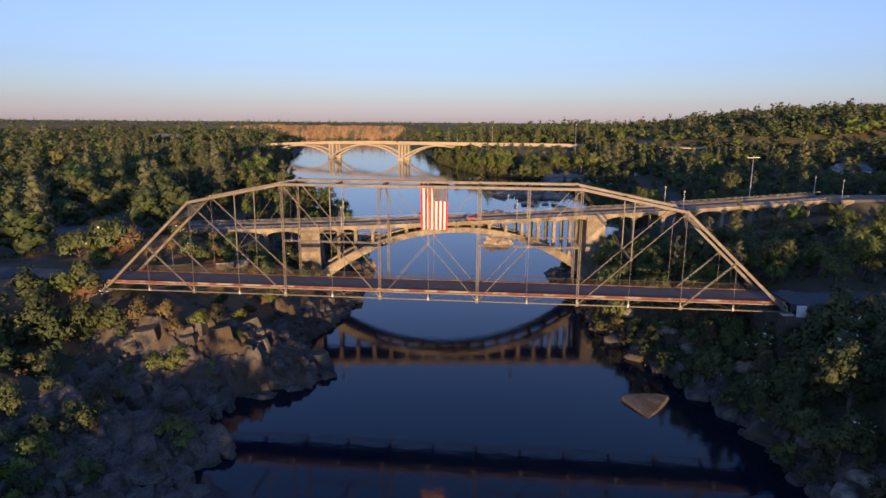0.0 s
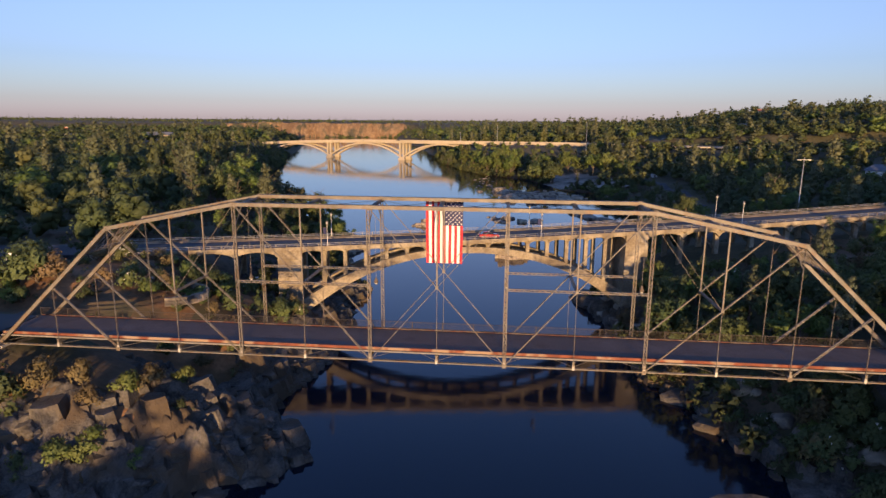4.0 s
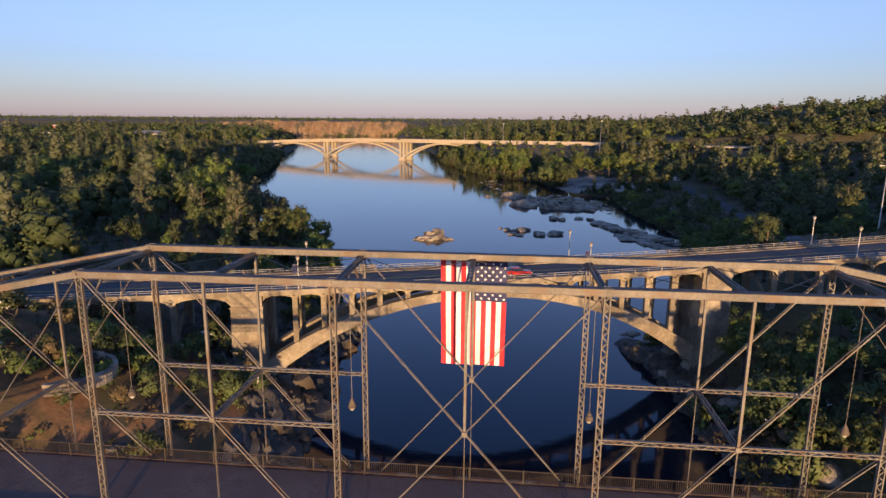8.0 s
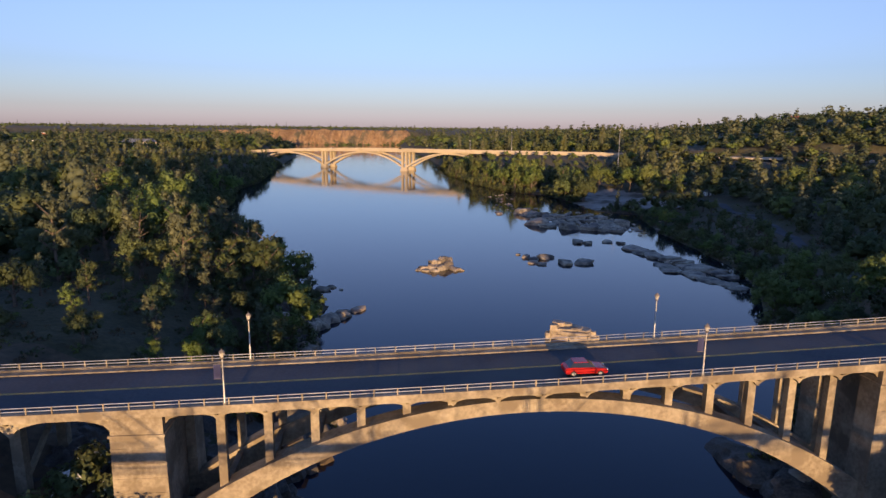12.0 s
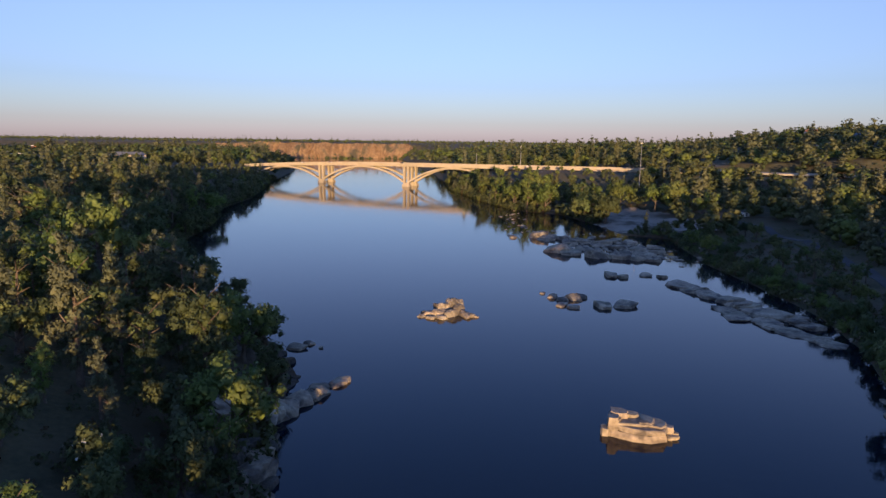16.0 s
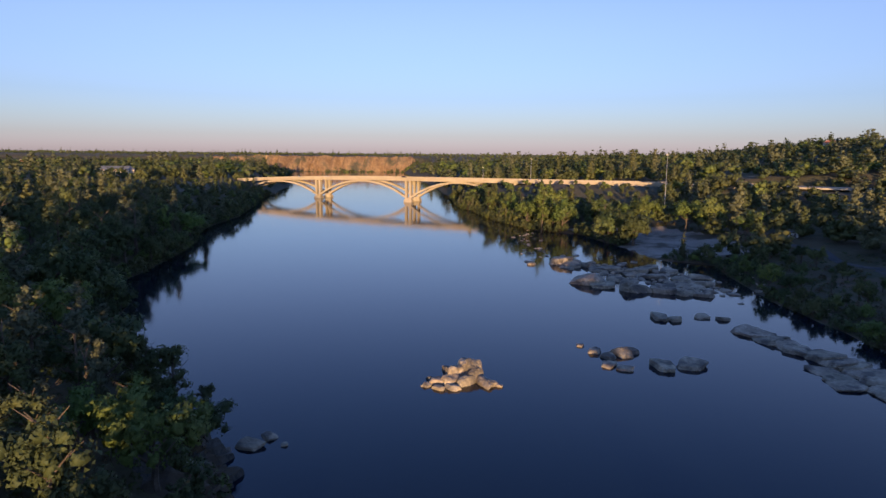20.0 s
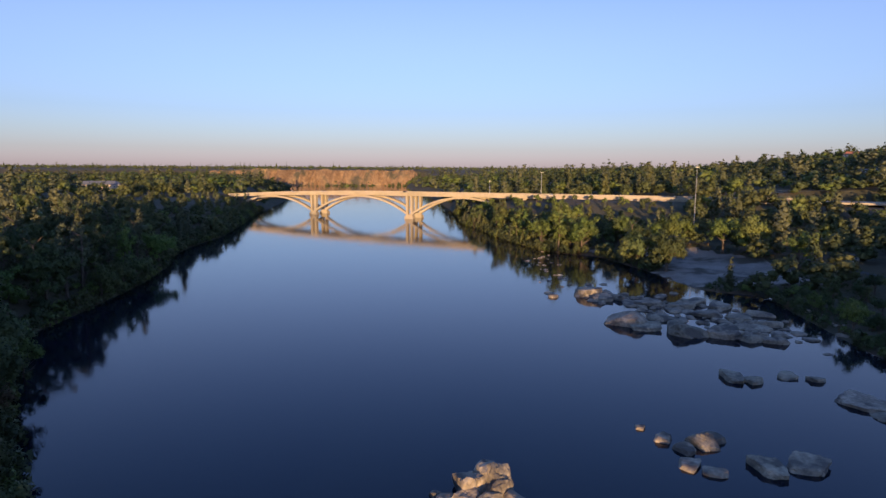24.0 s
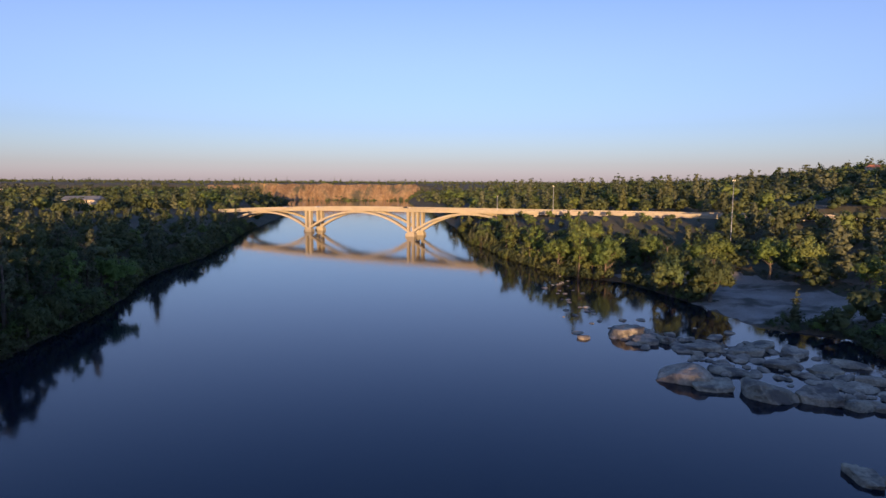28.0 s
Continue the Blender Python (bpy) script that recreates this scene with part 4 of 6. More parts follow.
def build_far_bridge():
    bridge = thing("highway_bridge", FAR, "pale concrete highway bridge with three shallow arches over the river", "bridge")
    start, end = -FAR_SPAN, 2 * FAR_SPAN + 170
    part("deck_slab", Shape().band(curve(lambda u: far_z(u) - 2.1, start, end, 20), curve(lambda u: far_z(u) - 0.4, start, end, 20), 0.6, FAR_WIDE - 0.6), CONCRETE_PALE, bridge)
    part("roadway", Shape().band(curve(lambda u: far_z(u) - 0.4, start, end, 20), curve(lambda u: far_z(u) - 0.25, start, end, 20), 0.5, FAR_WIDE - 0.5), ASPHALT, bridge)
    for y0, y1 in ((0.0, 0.6), (FAR_WIDE - 0.6, FAR_WIDE)):
        part("parapet", Shape().band(curve(lambda u: far_z(u) - 0.75, start, end, 20), curve(lambda u: far_z(u) + 0.65, start, end, 20), y0, y1), CONCRETE_PALE, bridge)
    for k in range(-1, 2):
        a, b = k * FAR_SPAN, (k + 1) * FAR_SPAN
        for y0 in (2.2, FAR_WIDE - 5.2):
            def crown(u, thick):
                t = 2 * (u - a) / (b - a) - 1
                top = far_z(u) - 2.0
                return top - thick - (top - 1.2) * (0.80 * t * t + 0.10 * t ** 4)
            low = curve(lambda u: crown(u, 1.5), a, b, 32)
            high = curve(lambda u: crown(u, 0.1) + 0.35 * abs(2 * (u - a) / (b - a) - 1), a, b, 32)
            part("arch_rib", Shape().band(low, high, y0, y0 + 3.0), CONCRETE_PALE, bridge)
    for k in range(0, 3):
        u = k * FAR_SPAN
        for y0 in (2.2, FAR_WIDE - 5.2):
            part("pier_footing", Shape().hexa([(u - 4.2, y0 - 0.8, -4), (u + 4.2, y0 - 0.8, -4), (u + 4.2, y0 + 3.8, -4), (u - 4.2, y0 + 3.8, -4), (u - 3.4, y0 - 0.5, 2.2), (u + 3.4, y0 - 0.5, 2.2), (u + 3.4, y0 + 3.5, 2.2), (u - 3.4, y0 + 3.5, 2.2)]), CONCRETE_PALE, bridge)
            for o in (-2.7, 1.2):
                part("column", Shape().hexa([(u + o, y0 + 0.2, 2), (u + o + 1.5, y0 + 0.2, 2), (u + o + 1.5, y0 + 2.8, 2), (u + o, y0 + 2.8, 2), (u + o - 0.2, y0, far_z(u) - 2), (u + o + 1.7, y0, far_z(u) - 2), (u + o + 1.7, y0 + 3, far_z(u) - 2), (u + o - 0.2, y0 + 3, far_z(u) - 2)]), CONCRETE_PALE, bridge)
    for k in range(1, 5):
        u = 2 * FAR_SPAN + 34 * k
        w = FAR @ Vector((u, 8, 0))
        part("column", Shape().box(u - 1, 7, float(ground_height(w.x, w.y)) - 2, u + 1, FAR_WIDE - 7, far_z(u) - 2), CONCRETE_PALE, bridge)
    return bridge


build_far_bridge()


# ---- trees and brush ----
def unit(v):
    return v / np.maximum(np.linalg.norm(v, axis=1), 1e-6)[:, None]


def leaf_cards(rng, centres, radii, count, size, flat=0.35, squash=1.0):
    """Pointed leaf sprays over the skins of many small ellipsoids: corners, triangles and soft normals."""
    centres, radii = np.asarray(centres, float), np.asarray(radii, float)
    weight = radii ** 2
    which = rng.choice(len(centres), count, p=weight / weight.sum())
    d = unit(rng.normal(size=(count, 3)))
    d[:, 2] = np.where(d[:, 2] < -0.45, -d[:, 2], d[:, 2])
    r = radii[which] * rng.uniform(0.62, 1.22, count)
    pos = centres[which] + d * r[:, None] * np.array([1, 1, squash])
    n = unit(d + rng.normal(scale=flat, size=(count, 3)))
    a = unit(np.cross(n, rng.normal(size=(count, 3))))
    b = np.cross(n, a)
    s = size * rng.uniform(0.55, 1.4, count)[:, None]
    v = np.stack([pos - a * s * 0.7 - b * s * 0.5, pos + a * s * 0.6 - b * s * 0.6, pos + b * s * 0.95 + n * s * 0.2], 1).reshape(-1, 3)
    whole = unit(centres - centres.mean(0) + 1e-4)[which]
    soft = unit(0.42 * n + 0.45 * d + 0.45 * whole)
    return v, np.arange(count * 3).reshape(-1, 3), np.repeat(soft, 3, axis=0)


def crown_blobs(rng, kind):
    c, r = [], []
    if kind == "oak":
        limbs = [(rng.uniform(0, 6.28), rng.uniform(1.2, 2.9), rng.uniform(3.6, 6.4)) for _ in range(7)]
        for k in range(46):
            a, q, z = limbs[k % 7]
            c.append((q * math.cos(a) + rng.normal(0, 0.85), q * math.sin(a) + rng.normal(0, 0.85), z + rng.normal(0, 0.7)))
            r.append(rng.uniform(0.5, 1.15))
    elif kind == "tall":
        limbs = [(rng.uniform(0, 6.28), rng.uniform(0.3, 2.3), rng.uniform(3.0, 12.0)) for _ in range(9)]
        for k in range(50):
            a, q, z = limbs[k % 9]
            q *= 1.25 - z / 16
            c.append((q * math.cos(a) + rng.normal(0, 0.75), q * math.sin(a) + rng.normal(0, 0.75), z + rng.normal(0, 0.9)))
            r.append(rng.uniform(0.45, 1.05))
    elif kind == "grey_pine":
        tips = [(rng.uniform(-1.7, 1.7), rng.uniform(-1.7, 1.7), rng.uniform(10.5, 15)) for _ in range(3)]
        for k in range(60):
            tx, ty, tz = tips[k % 3]
            f = rng.uniform(0.22, 1.0)
            w = (2.9 * (1.06 - f) + 0.25) * rng.uniform(0.25, 1.0)
            a = rng.uniform(0, 6.28)
            c.append((tx * f + w * math.cos(a), ty * f + w * math.sin(a), tz * f + rng.uniform(-0.3, 0.3)))
            r.append(rng.uniform(0.32, 0.75))
    elif kind == "conifer":
        for k in range(34):
            f = rng.uniform(0.08, 1.0)
            w = 2.5 * (1.03 - f)
            a = k * 2.4
            c.append((w * 0.75 * math.cos(a), w * 0.75 * math.sin(a), 1.5 + 13 * f))
            r.append(0.3 + 0.75 * (1 - f))
    else:
        for k in range(13):
            a, q = rng.uniform(0, 6.28), rng.uniform(0, 1)
            c.append((1.5 * q * math.cos(a), 1.5 * q * math.sin(a), 0.6 + 1.2 * (1 - q) + rng.uniform(-0.25, 0.35)))
            r.append(rng.uniform(0.4, 0.8))
    return np.array(c), np.array(r)


def ball(fine):
    bm = bmesh.new()
    bmesh.ops.create_icosphere(bm, subdivisions=fine, radius=1.0)
    v, f = np.array([p.co for p in bm.verts]), np.array([[p.index for p in q.verts] for q in bm.faces])
    bm.free()
    return v, f


BALL = ball(1)


def hull(rng, centres, radii, scale):
    """Uneven leafy lumps that make up the mass of a crown."""
    base, tri = BALL
    n = len(base)
    uneven = rng.uniform(0.45, 1.25, (len(centres), n, 1))
    v = (centres[:, None] + base[None] * uneven * (radii * scale)[:, None, None]).reshape(-1, 3)
    f = (tri[None] + n * np.arange(len(centres))[:, None, None]).reshape(-1, 3)
    return v, f, unit(np.tile(base, (len(centres), 1)) + rng.normal(scale=0.3, size=v.shape))


def crown_arrays(rng, c, r, cards, size, core):
    v, f, n = leaf_cards(rng, c, r, cards, size)
    hv, hf, hn = hull(rng, c, r, core)
    return np.concatenate([v, hv]), np.concatenate([f, hf + len(v)]), np.concatenate([n, hn])


def crown_mesh(seed, kind, cards, size, mat, blossom=0):
    rng = np.random.default_rng(seed)
    c, r = crown_blobs(rng, kind)
    v, f, n = crown_arrays(rng, c, r, cards, size, 0.62)
    index = np.zeros(len(f), np.int32)
    if blossom:
        index[:cards] = rng.uniform(size=cards) < blossom
    return numpy_mesh("crown", v, f, [mat, BLOSSOM] if blossom else [mat], index=index, normals=n)


def trunk_mesh(seed, kind):
    rng = random.Random(seed)
    s = Shape()
    high = {"oak": 4.2, "tall": 10.5, "grey_pine": 9.5, "conifer": 13.0, "bush": 0.9}[kind]
    thick = {"oak": 0.34, "tall": 0.3, "grey_pine": 0.32, "conifer": 0.28, "bush": 0.08}[kind]
    p, r = Vector((0, 0, -0.6)), thick * 1.3
    for k in range(4):
        q = Vector((p.x + rng.uniform(-0.2, 0.2), p.y + rng.uniform(-0.2, 0.2), -0.6 + (high + 0.6) * (k + 1) / 4))
        s.rod(p, q, r, 6, r * 0.75)
        if k:
            for _ in range(3):
                a = rng.uniform(0, 6.28)
                reach = rng.uniform(1.2, 2.6) if kind != "bush" else 0.8
                s.rod(q, q + Vector((reach * math.cos(a), reach * math.sin(a), reach * rng.uniform(0.4, 1.0))), r * 0.5, 4, r * 0.12)
        p, r = q, r * 0.75
    return s.mesh("trunk", BARK)


KINDS = {
    "oak": ("oak", 2500, 0.21, LEAF_OAK, "oak_tree", "round-crowned dark green oak on the river bank", "tree"),
    "bright": ("oak", 2500, 0.21, LEAF_BRIGHT, "leafy_tree", "leafy bright green tree on the river bank", "tree"),
    "tall": ("tall", 2600, 0.21, LEAF_BRIGHT, "cottonwood_tree", "tall yellow-green cottonwood near the water", "tree"),
    "olive": ("tall", 2600, 0.21, LEAF_OAK, "leafy_tree", "tall olive-green tree in the riverside wood", "tree"),
    "pine": ("grey_pine", 2600, 0.19, LEAF_PINE, "grey_pine", "pale grey-green pine with forked leaders", "tree"),
    "conifer": ("conifer", 2000, 0.2, LEAF_DARK, "conifer_tree", "dark pointed conifer among broadleaf trees", "tree"),
    "bush": ("bush", 650, 0.16, LEAF_OAK, "bush", "low dark green bush on the bank", "bush"),
    "dry": ("bush", 600, 0.16, LEAF_DRY, "dry_bush", "dry tan brush on the bank", "bush"),
    "gold": ("bush", 650, 0.16, LEAF_BRIGHT, "leafy_shrub", "yellow-green shrub on the bank", "bush"),
    "oleander": ("bush", 750, 0.15, LEAF_OAK, "flowering_bush", "dense bush dotted with white blossom", "bush"),
}
PROTOTYPES = {}
for n, (key, (shape, cards, size, mat, name, label, category)) in enumerate(KINDS.items()):
    PROTOTYPES[key] = []
    for v in range(2 if shape == "bush" else 3):
        PROTOTYPES[key].append((crown_mesh(100 * n + v, shape, cards, size, mat, 0.035 if key == "oleander" else 0), trunk_mesh(100 * n + v, shape)))


def plant(key, x, y, scale, turn, seed, stretch=1.0, sink=0.0):
    shape, cards, size, mat, name, label, category = KINDS[key]
    crown, trunk = PROTOTYPES[key][seed % len(PROTOTYPES[key])]
    z = float(ground_height(x, y)) - sink
    group = "bushes on the banks" if category == "bush" else "trees on the banks"
    tree = thing(name, pose(x, y, z, 0, 0, turn) @ Matrix.Diagonal((scale, scale, scale * stretch, 1)), label, category, group)
    part("trunk", trunk, None, tree)
    part("crown", crown, None, tree)
    return tree


def inland(x, y):
    """Metres from the nearest water's edge; negative over water."""
    return float(max(shore_left(y) - x, x - shore_right(y)))


def clear(x, y, room):
    """Whether a tree may stand here: no water, bridge, road or beach."""
    d = inland(x, y)
    if d < room:
        return False
    if -9 < y < 17 and abs(x) < 140:
        return False
    w = ARCH_BACK @ Vector((x, y, 0))
    if -3.5 < w.y < ARCH_WIDE + 3 and -400 < w.x < 400:
        return False
    f = FAR_BACK @ Vector((x, y, 0))
    if (-6 < f.y < FAR_WIDE + 5 and -FAR_SPAN < f.x < 360) or (-4 < f.y < FAR_WIDE + 1 and 359 < f.x < 600):
        return False
    if x > shore_right(y) - 2 and 344 < y < 431 and (9 if y > 374 else -2) < d < 53:
        return False
    for hx, hy in ((-550, 681), (-566, 670), (-734, 920), (-417, 683), (229, 312)):
        if (x - hx) ** 2 + (y - hy) ** 2 < 17 ** 2 or (x - hx - 14) ** 2 + (y - hy + 22) ** 2 < 16 ** 2:
            return False
    if path_distance(x, y) < 5:
        return False
    return True


PATH_LINE = [(62, 98), (77, 130), (88, 162), (98.5, 203), (109, 256), (113.5, 310), (107, 352), (98.5, 384)]


def path_distance(x, y):
    best = 1e9
    p = Vector((x, y))
    for a, b in zip(PATH_LINE, PATH_LINE[1:]):
        a, b = Vector(a), Vector(b)
        t = max(0, min(1, (p - a).dot(b - a) / (b - a).length_squared))
        best = min(best, (p - a - (b - a) * t).length)
    return best


def top_limit(x, y):
    """How high tree tops may reach, so that the far bridge stands clear of them."""
    f = FAR_BACK @ Vector((x, y, 0))
    if -FAR_SPAN * 1.1 < f.x < 2 * FAR_SPAN + 110 and -260 < f.y < 0:
        return max(17.6 + 0.05 * (-f.y), float(ground_height(x, y)) + (7 if f.x < 2 * FAR_SPAN + 100 else 4))
    if 14 < y < 58 + 0.2 * x and 30 < x < 150:
        return max(16.0 + 0.06 * max(0, x - 60) + 0.16 * (58 + 0.2 * x - y), float(ground_height(x, y)) + 3.5)
    if 84 < y < 152 and x > float(shore_right(y)) + 20 and x < 150:
        return float(ground_height(x, y)) + 5.0
    if -60 < y < 0 and 30 < x < 63:
        return 13.5 + 0.25 * (-y)
    return 99.0


HIGH = {"oak": 8.6, "bright": 8.6, "tall": 13.5, "olive": 13.5, "pine": 15.5, "conifer": 15.0, "bush": 2.6, "dry": 2.6, "gold": 2.6, "oleander": 2.6}


def build_woods():
    rng = random.Random(7)
    spots = []
    # rows back from the water's edge: (from y, to y, step, distances, side)
    for y0, y1, step, rows, side in ((79, 214, 8.6, (1.5, 8, 16, 25, 35, 46), -1), (214, 358, 8.6, (0.6, 7, 16, 26), -1),
                                     (-64, -8, 6.4, (4, 9, 15, 22, 30, 39), 1), (16, 58, 5.2, (3, 8, 13, 19, 26, 33, 41, 50), 1), (88, 171, 7.6, (0.8, 7, 14, 22, 31, 42), 1),
                                     (171, 333, 10.0, (3, 12, 22, 34), 1)):
        y = y0
        while y < y1:
            for d in rows:
                edge = float(shore_left(y) if side < 0 else shore_right(y))
                spots.append((edge + side * (d + rng.uniform(-1.2, 2.2)), y + rng.uniform(-0.4, 0.4) * step, d, side))
            y += step
    for x, y, d, side in spots:
        if not clear(x, y, 0.6):
            continue
        if d < 4:
            key = rng.choice(["bush", "olive", "oak", "gold", "bright", "bush", "dry"])
        elif side < 0:
            key = rng.choice(["oak", "oak", "olive", "tall", "bright", "pine", "oak", "olive", "pine", "bush"])
        elif y < 60:
            key = rng.choice(["oak", "oak", "oleander", "bush", "bright", "oak", "dry", "pine"])
        else:
            key = rng.choice(["oak", "oak", "olive", "bright", "pine", "bush", "bush", "gold", "oak"])
        s = 0.85 + 0.75 * rng.random() ** 1.6
        if HIGH[key] < 5:
            s *= rng.uniform(1.2, 2.0)
        elif HIGH[key] > 12:
            s *= 0.88
        if side > 0:
            s *= 0.9 if y < 171 else 0.8 if y < 230 else 0.6
        elif HIGH[key] > 5:
            s *= 0.66 if y < 108 else 1.12 if y < 190 else 1.3
        if key in ("tall", "olive", "pine") and d < 4:
            s *= 0.75
        z = float(ground_height(x, y))
        s = min(s, max(0.3, (top_limit(x, y) - z) / HIGH[key]))
        plant(key, x, y, s, rng.uniform(0, 360), rng.randrange(99), rng.uniform(0.85, 1.2))
    # the tall bright trees on the point in front of the highway bridge
    for k in range(78):
        t = (k + rng.random()) / 78
        y = 363 + 230 * t
        x = float(shore_right(y)) + 1.5 + 58 * rng.random() ** 1.4
        if path_distance(x, y) < 5 or not clear(x, y, 0.5) and not (y > 422):
            continue
        key = rng.choice(["bright", "olive", "tall", "bright", "oak"])
        room = min(top_limit(x, y), 26.5) - float(ground_height(x, y))
        s = rng.uniform(0.62, 1.0) * room / HIGH[key]
        f = FAR_BACK @ Vector((x, y, 0))
        if f.y > -7:
            continue
        if key in ("bright", "oak"):
            s = min(s, 2.0)
        plant(key, x, y, s, rng.uniform(0, 360), rng.randrange(99), rng.uniform(0.95, 1.1))
    # shrubs under and between the trees
    for k in range(150):
        y = rng.uniform(78, 342)
        side = -1 if rng.random() < 0.6 else 1
        d = rng.uniform(0.8, 24) if side < 0 else rng.uniform(0.8, 14)
        x = float(shore_left(y) if side < 0 else shore_right(y)) + side * d
        if clear(x, y, 0.5):
            plant(rng.choice(["bush", "bush", "bush", "gold", "dry", "oleander"] if y < 170 else ["bush", "bush", "gold"]), x, y, rng.uniform(0.8, 1.9), rng.uniform(0, 360), rng.randrange(99), rng.uniform(0.8, 1.2))
    # bushes under the truss and on the slopes beside it
    for k in range(60):
        y = rng.uniform(-9, 17)
        x = float(shore_right(y)) + rng.uniform(2, 15)
        if x < 56:
            plant(rng.choice(["bush", "bush", "bush", "dry", "oleander"]), x, y, rng.uniform(1.0, 1.9), rng.uniform(0, 360), rng.randrange(99), rng.uniform(0.8, 1.2))
    for k in range(80):
        y = rng.choice([rng.uniform(-46, -8), rng.uniform(14, 50)])
        x = float(shore_left(y)) - rng.uniform(5, 44)
        plant(rng.choice(["bush", "gold", "bush", "dry", "oleander", "bush"]), x, y, rng.uniform(0.8, 1.8), rng.uniform(0, 360), rng.randrange(99), rng.uniform(0.8, 1.2))
    for k in range(60):
        x, y = rng.uniform(-95, -32), rng.uniform(-84, -44)
        key = rng.choice(["bush", "bush", "dry", "gold", "oak", "bush"])
        if clear(x, y, 9):
            plant(key, x, y, rng.uniform(0.9, 1.7) if HIGH[key] < 5 else rng.uniform(0.4, 0.6), rng.uniform(0, 360), rng.randrange(99), rng.uniform(0.8, 1.2))
    # single plants that stand out on the open banks
    for key, x, y, s in (("pine", -72, 109, 1.2), ("pine", -60, 112, 0.95), ("pine", -80, 98, 1.15), ("pine", -98, 128, 1.2), ("pine", -68, 142, 1.05), ("pine", -118, 160, 1.2), ("pine", -55.5, 101, 0.72), ("pine", -63, 131, 0.72), ("pine", -106, 142, 0.95), ("pine", -92, 120, 0.9), ("pine", -84, 150, 0.85), ("gold", -66, 118, 1.6), ("gold", -62, 119, 1.7), ("bright", -112, 212, 1.1), ("bright", -124, 222, 1.1), ("pine", 80, 226, 0.95), ("bright", 78, 196, 0.8), ("gold", -63, -4.5, 2.2), ("bush", -67, -7, 2.4), ("bush", 57, -5.5, 1.9), ("bush", 60.5, -5, 2.0), ("oleander", 54, -6, 1.7), ("bush", 58.5, -8, 2.2), ("dry", 62, -6.5, 1.4), ("bush", 55.5, -3.5, 1.4), ("bush", 66, 300, 1.9), ("pine", 93, 248, 0.9), ("oak", -60, 147, 0.85), ("olive", -57, 152, 0.7), ("oak", -62, -14, 0.62), ("bush", -56, -18, 1.6), ("gold", -41, -7, 1.5), ("bush", -47, -12, 1.2), ("dry", -44, -3, 1.1), ("gold", -36, -6, 0.9), ("bush", -34, 1, 0.9), ("dry", -39, 3, 1.3), ("gold", -31, -2, 0.8),
                         ("oleander", -43.5, 53.5, 2.3), ("oleander", -40.5, 52.5, 1.9), ("gold", -45.5, 29.5, 1.5), ("bush", -68, 20, 2.6), ("oleander", -72, 20.5, 2.5), ("bush", -76.5, 19.5, 2.4), ("dry", -65.5, 21, 2.0), ("oak", -82, 24, 0.75), ("bush", -60.5, -2, 2.0), ("gold", -41, 1.0, 1.5), ("gold", -36.5, 7, 1.2), ("bush", -57, -8, 2.4), ("bush", -53, -6.5, 2.2), ("bush", -59, -13, 2.6), ("bush", -63, -10, 2.6), ("dry", -50, -3, 1.6), ("dry", -46, -1, 1.4), ("bush", -66, -16, 2.8), ("bush", -70, -22, 2.8), ("oak", -74, -18, 0.7), ("pine", 66.5, 51, 0.8), ("oak", 62, 47, 0.75), ("bright", 86, 63, 0.8), ("bright", 97, 62, 0.85), ("oak", 106, 60, 0.8), ("bright", 92, 52, 0.8), ("oak", 78, 54, 0.8), ("oleander", 57, 2, 2.2), ("bush", 61, -4, 2.6), ("bush", 64.5, -3, 2.6), ("oleander", 62, -9, 2.8), ("bush", 57, -9, 2.5), ("bush", 67, -6, 2.8), ("oak", -72, 38, 0.62), ("bush", -80, 36, 2.3), ("dry", -66, 40, 1.8), ("oleander", -63, 37, 1.8), ("gold", -50, 30, 1.2), ("bush", -54, 44, 1.7), ("bush", -48, 68, 1.6), ("gold", -52, 40, 1.0),
                         ("dry", -46, 34, 1.0), ("dry", -42, 28, 1.1), ("pine", -58, -42, 0.62), ("pine", -64, -34, 0.7), ("bush", -50, -44, 1.8), ("bush", -52, -30, 1.5), ("bush", -66, -24, 2.2), ("oak", -76, -12, 0.7), ("dry", -46, -22, 1.0), ("dry", -42, -28, 0.9),
                         ("oleander", 66, -8, 2.4), ("oleander", 70, -14, 2.6), ("oleander", 58, -22, 2.0), ("bright", 72, 14, 0.7), ("bright", 64, 20, 0.6), ("oleander", 62, -36, 2.2), ("bush", 52, -8, 1.6), ("bush", 54, -14, 2.0), ("pine", 57, 36, 0.8), ("oak", 52, 30, 0.8), ("pine", 64, 42, 0.85), ("oak", 74, 40, 0.9), ("oak", 84, 46, 0.9), ("oak", 96, 44, 0.85), ("bright", 90, 36, 0.8), ("oak", 104, 50, 0.8), ("gold", 49, 8, 1.2)):
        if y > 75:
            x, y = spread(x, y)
        plant(key, x, y, s, rng.uniform(0, 360), rng.randrange(99), rng.uniform(0.9, 1.1))


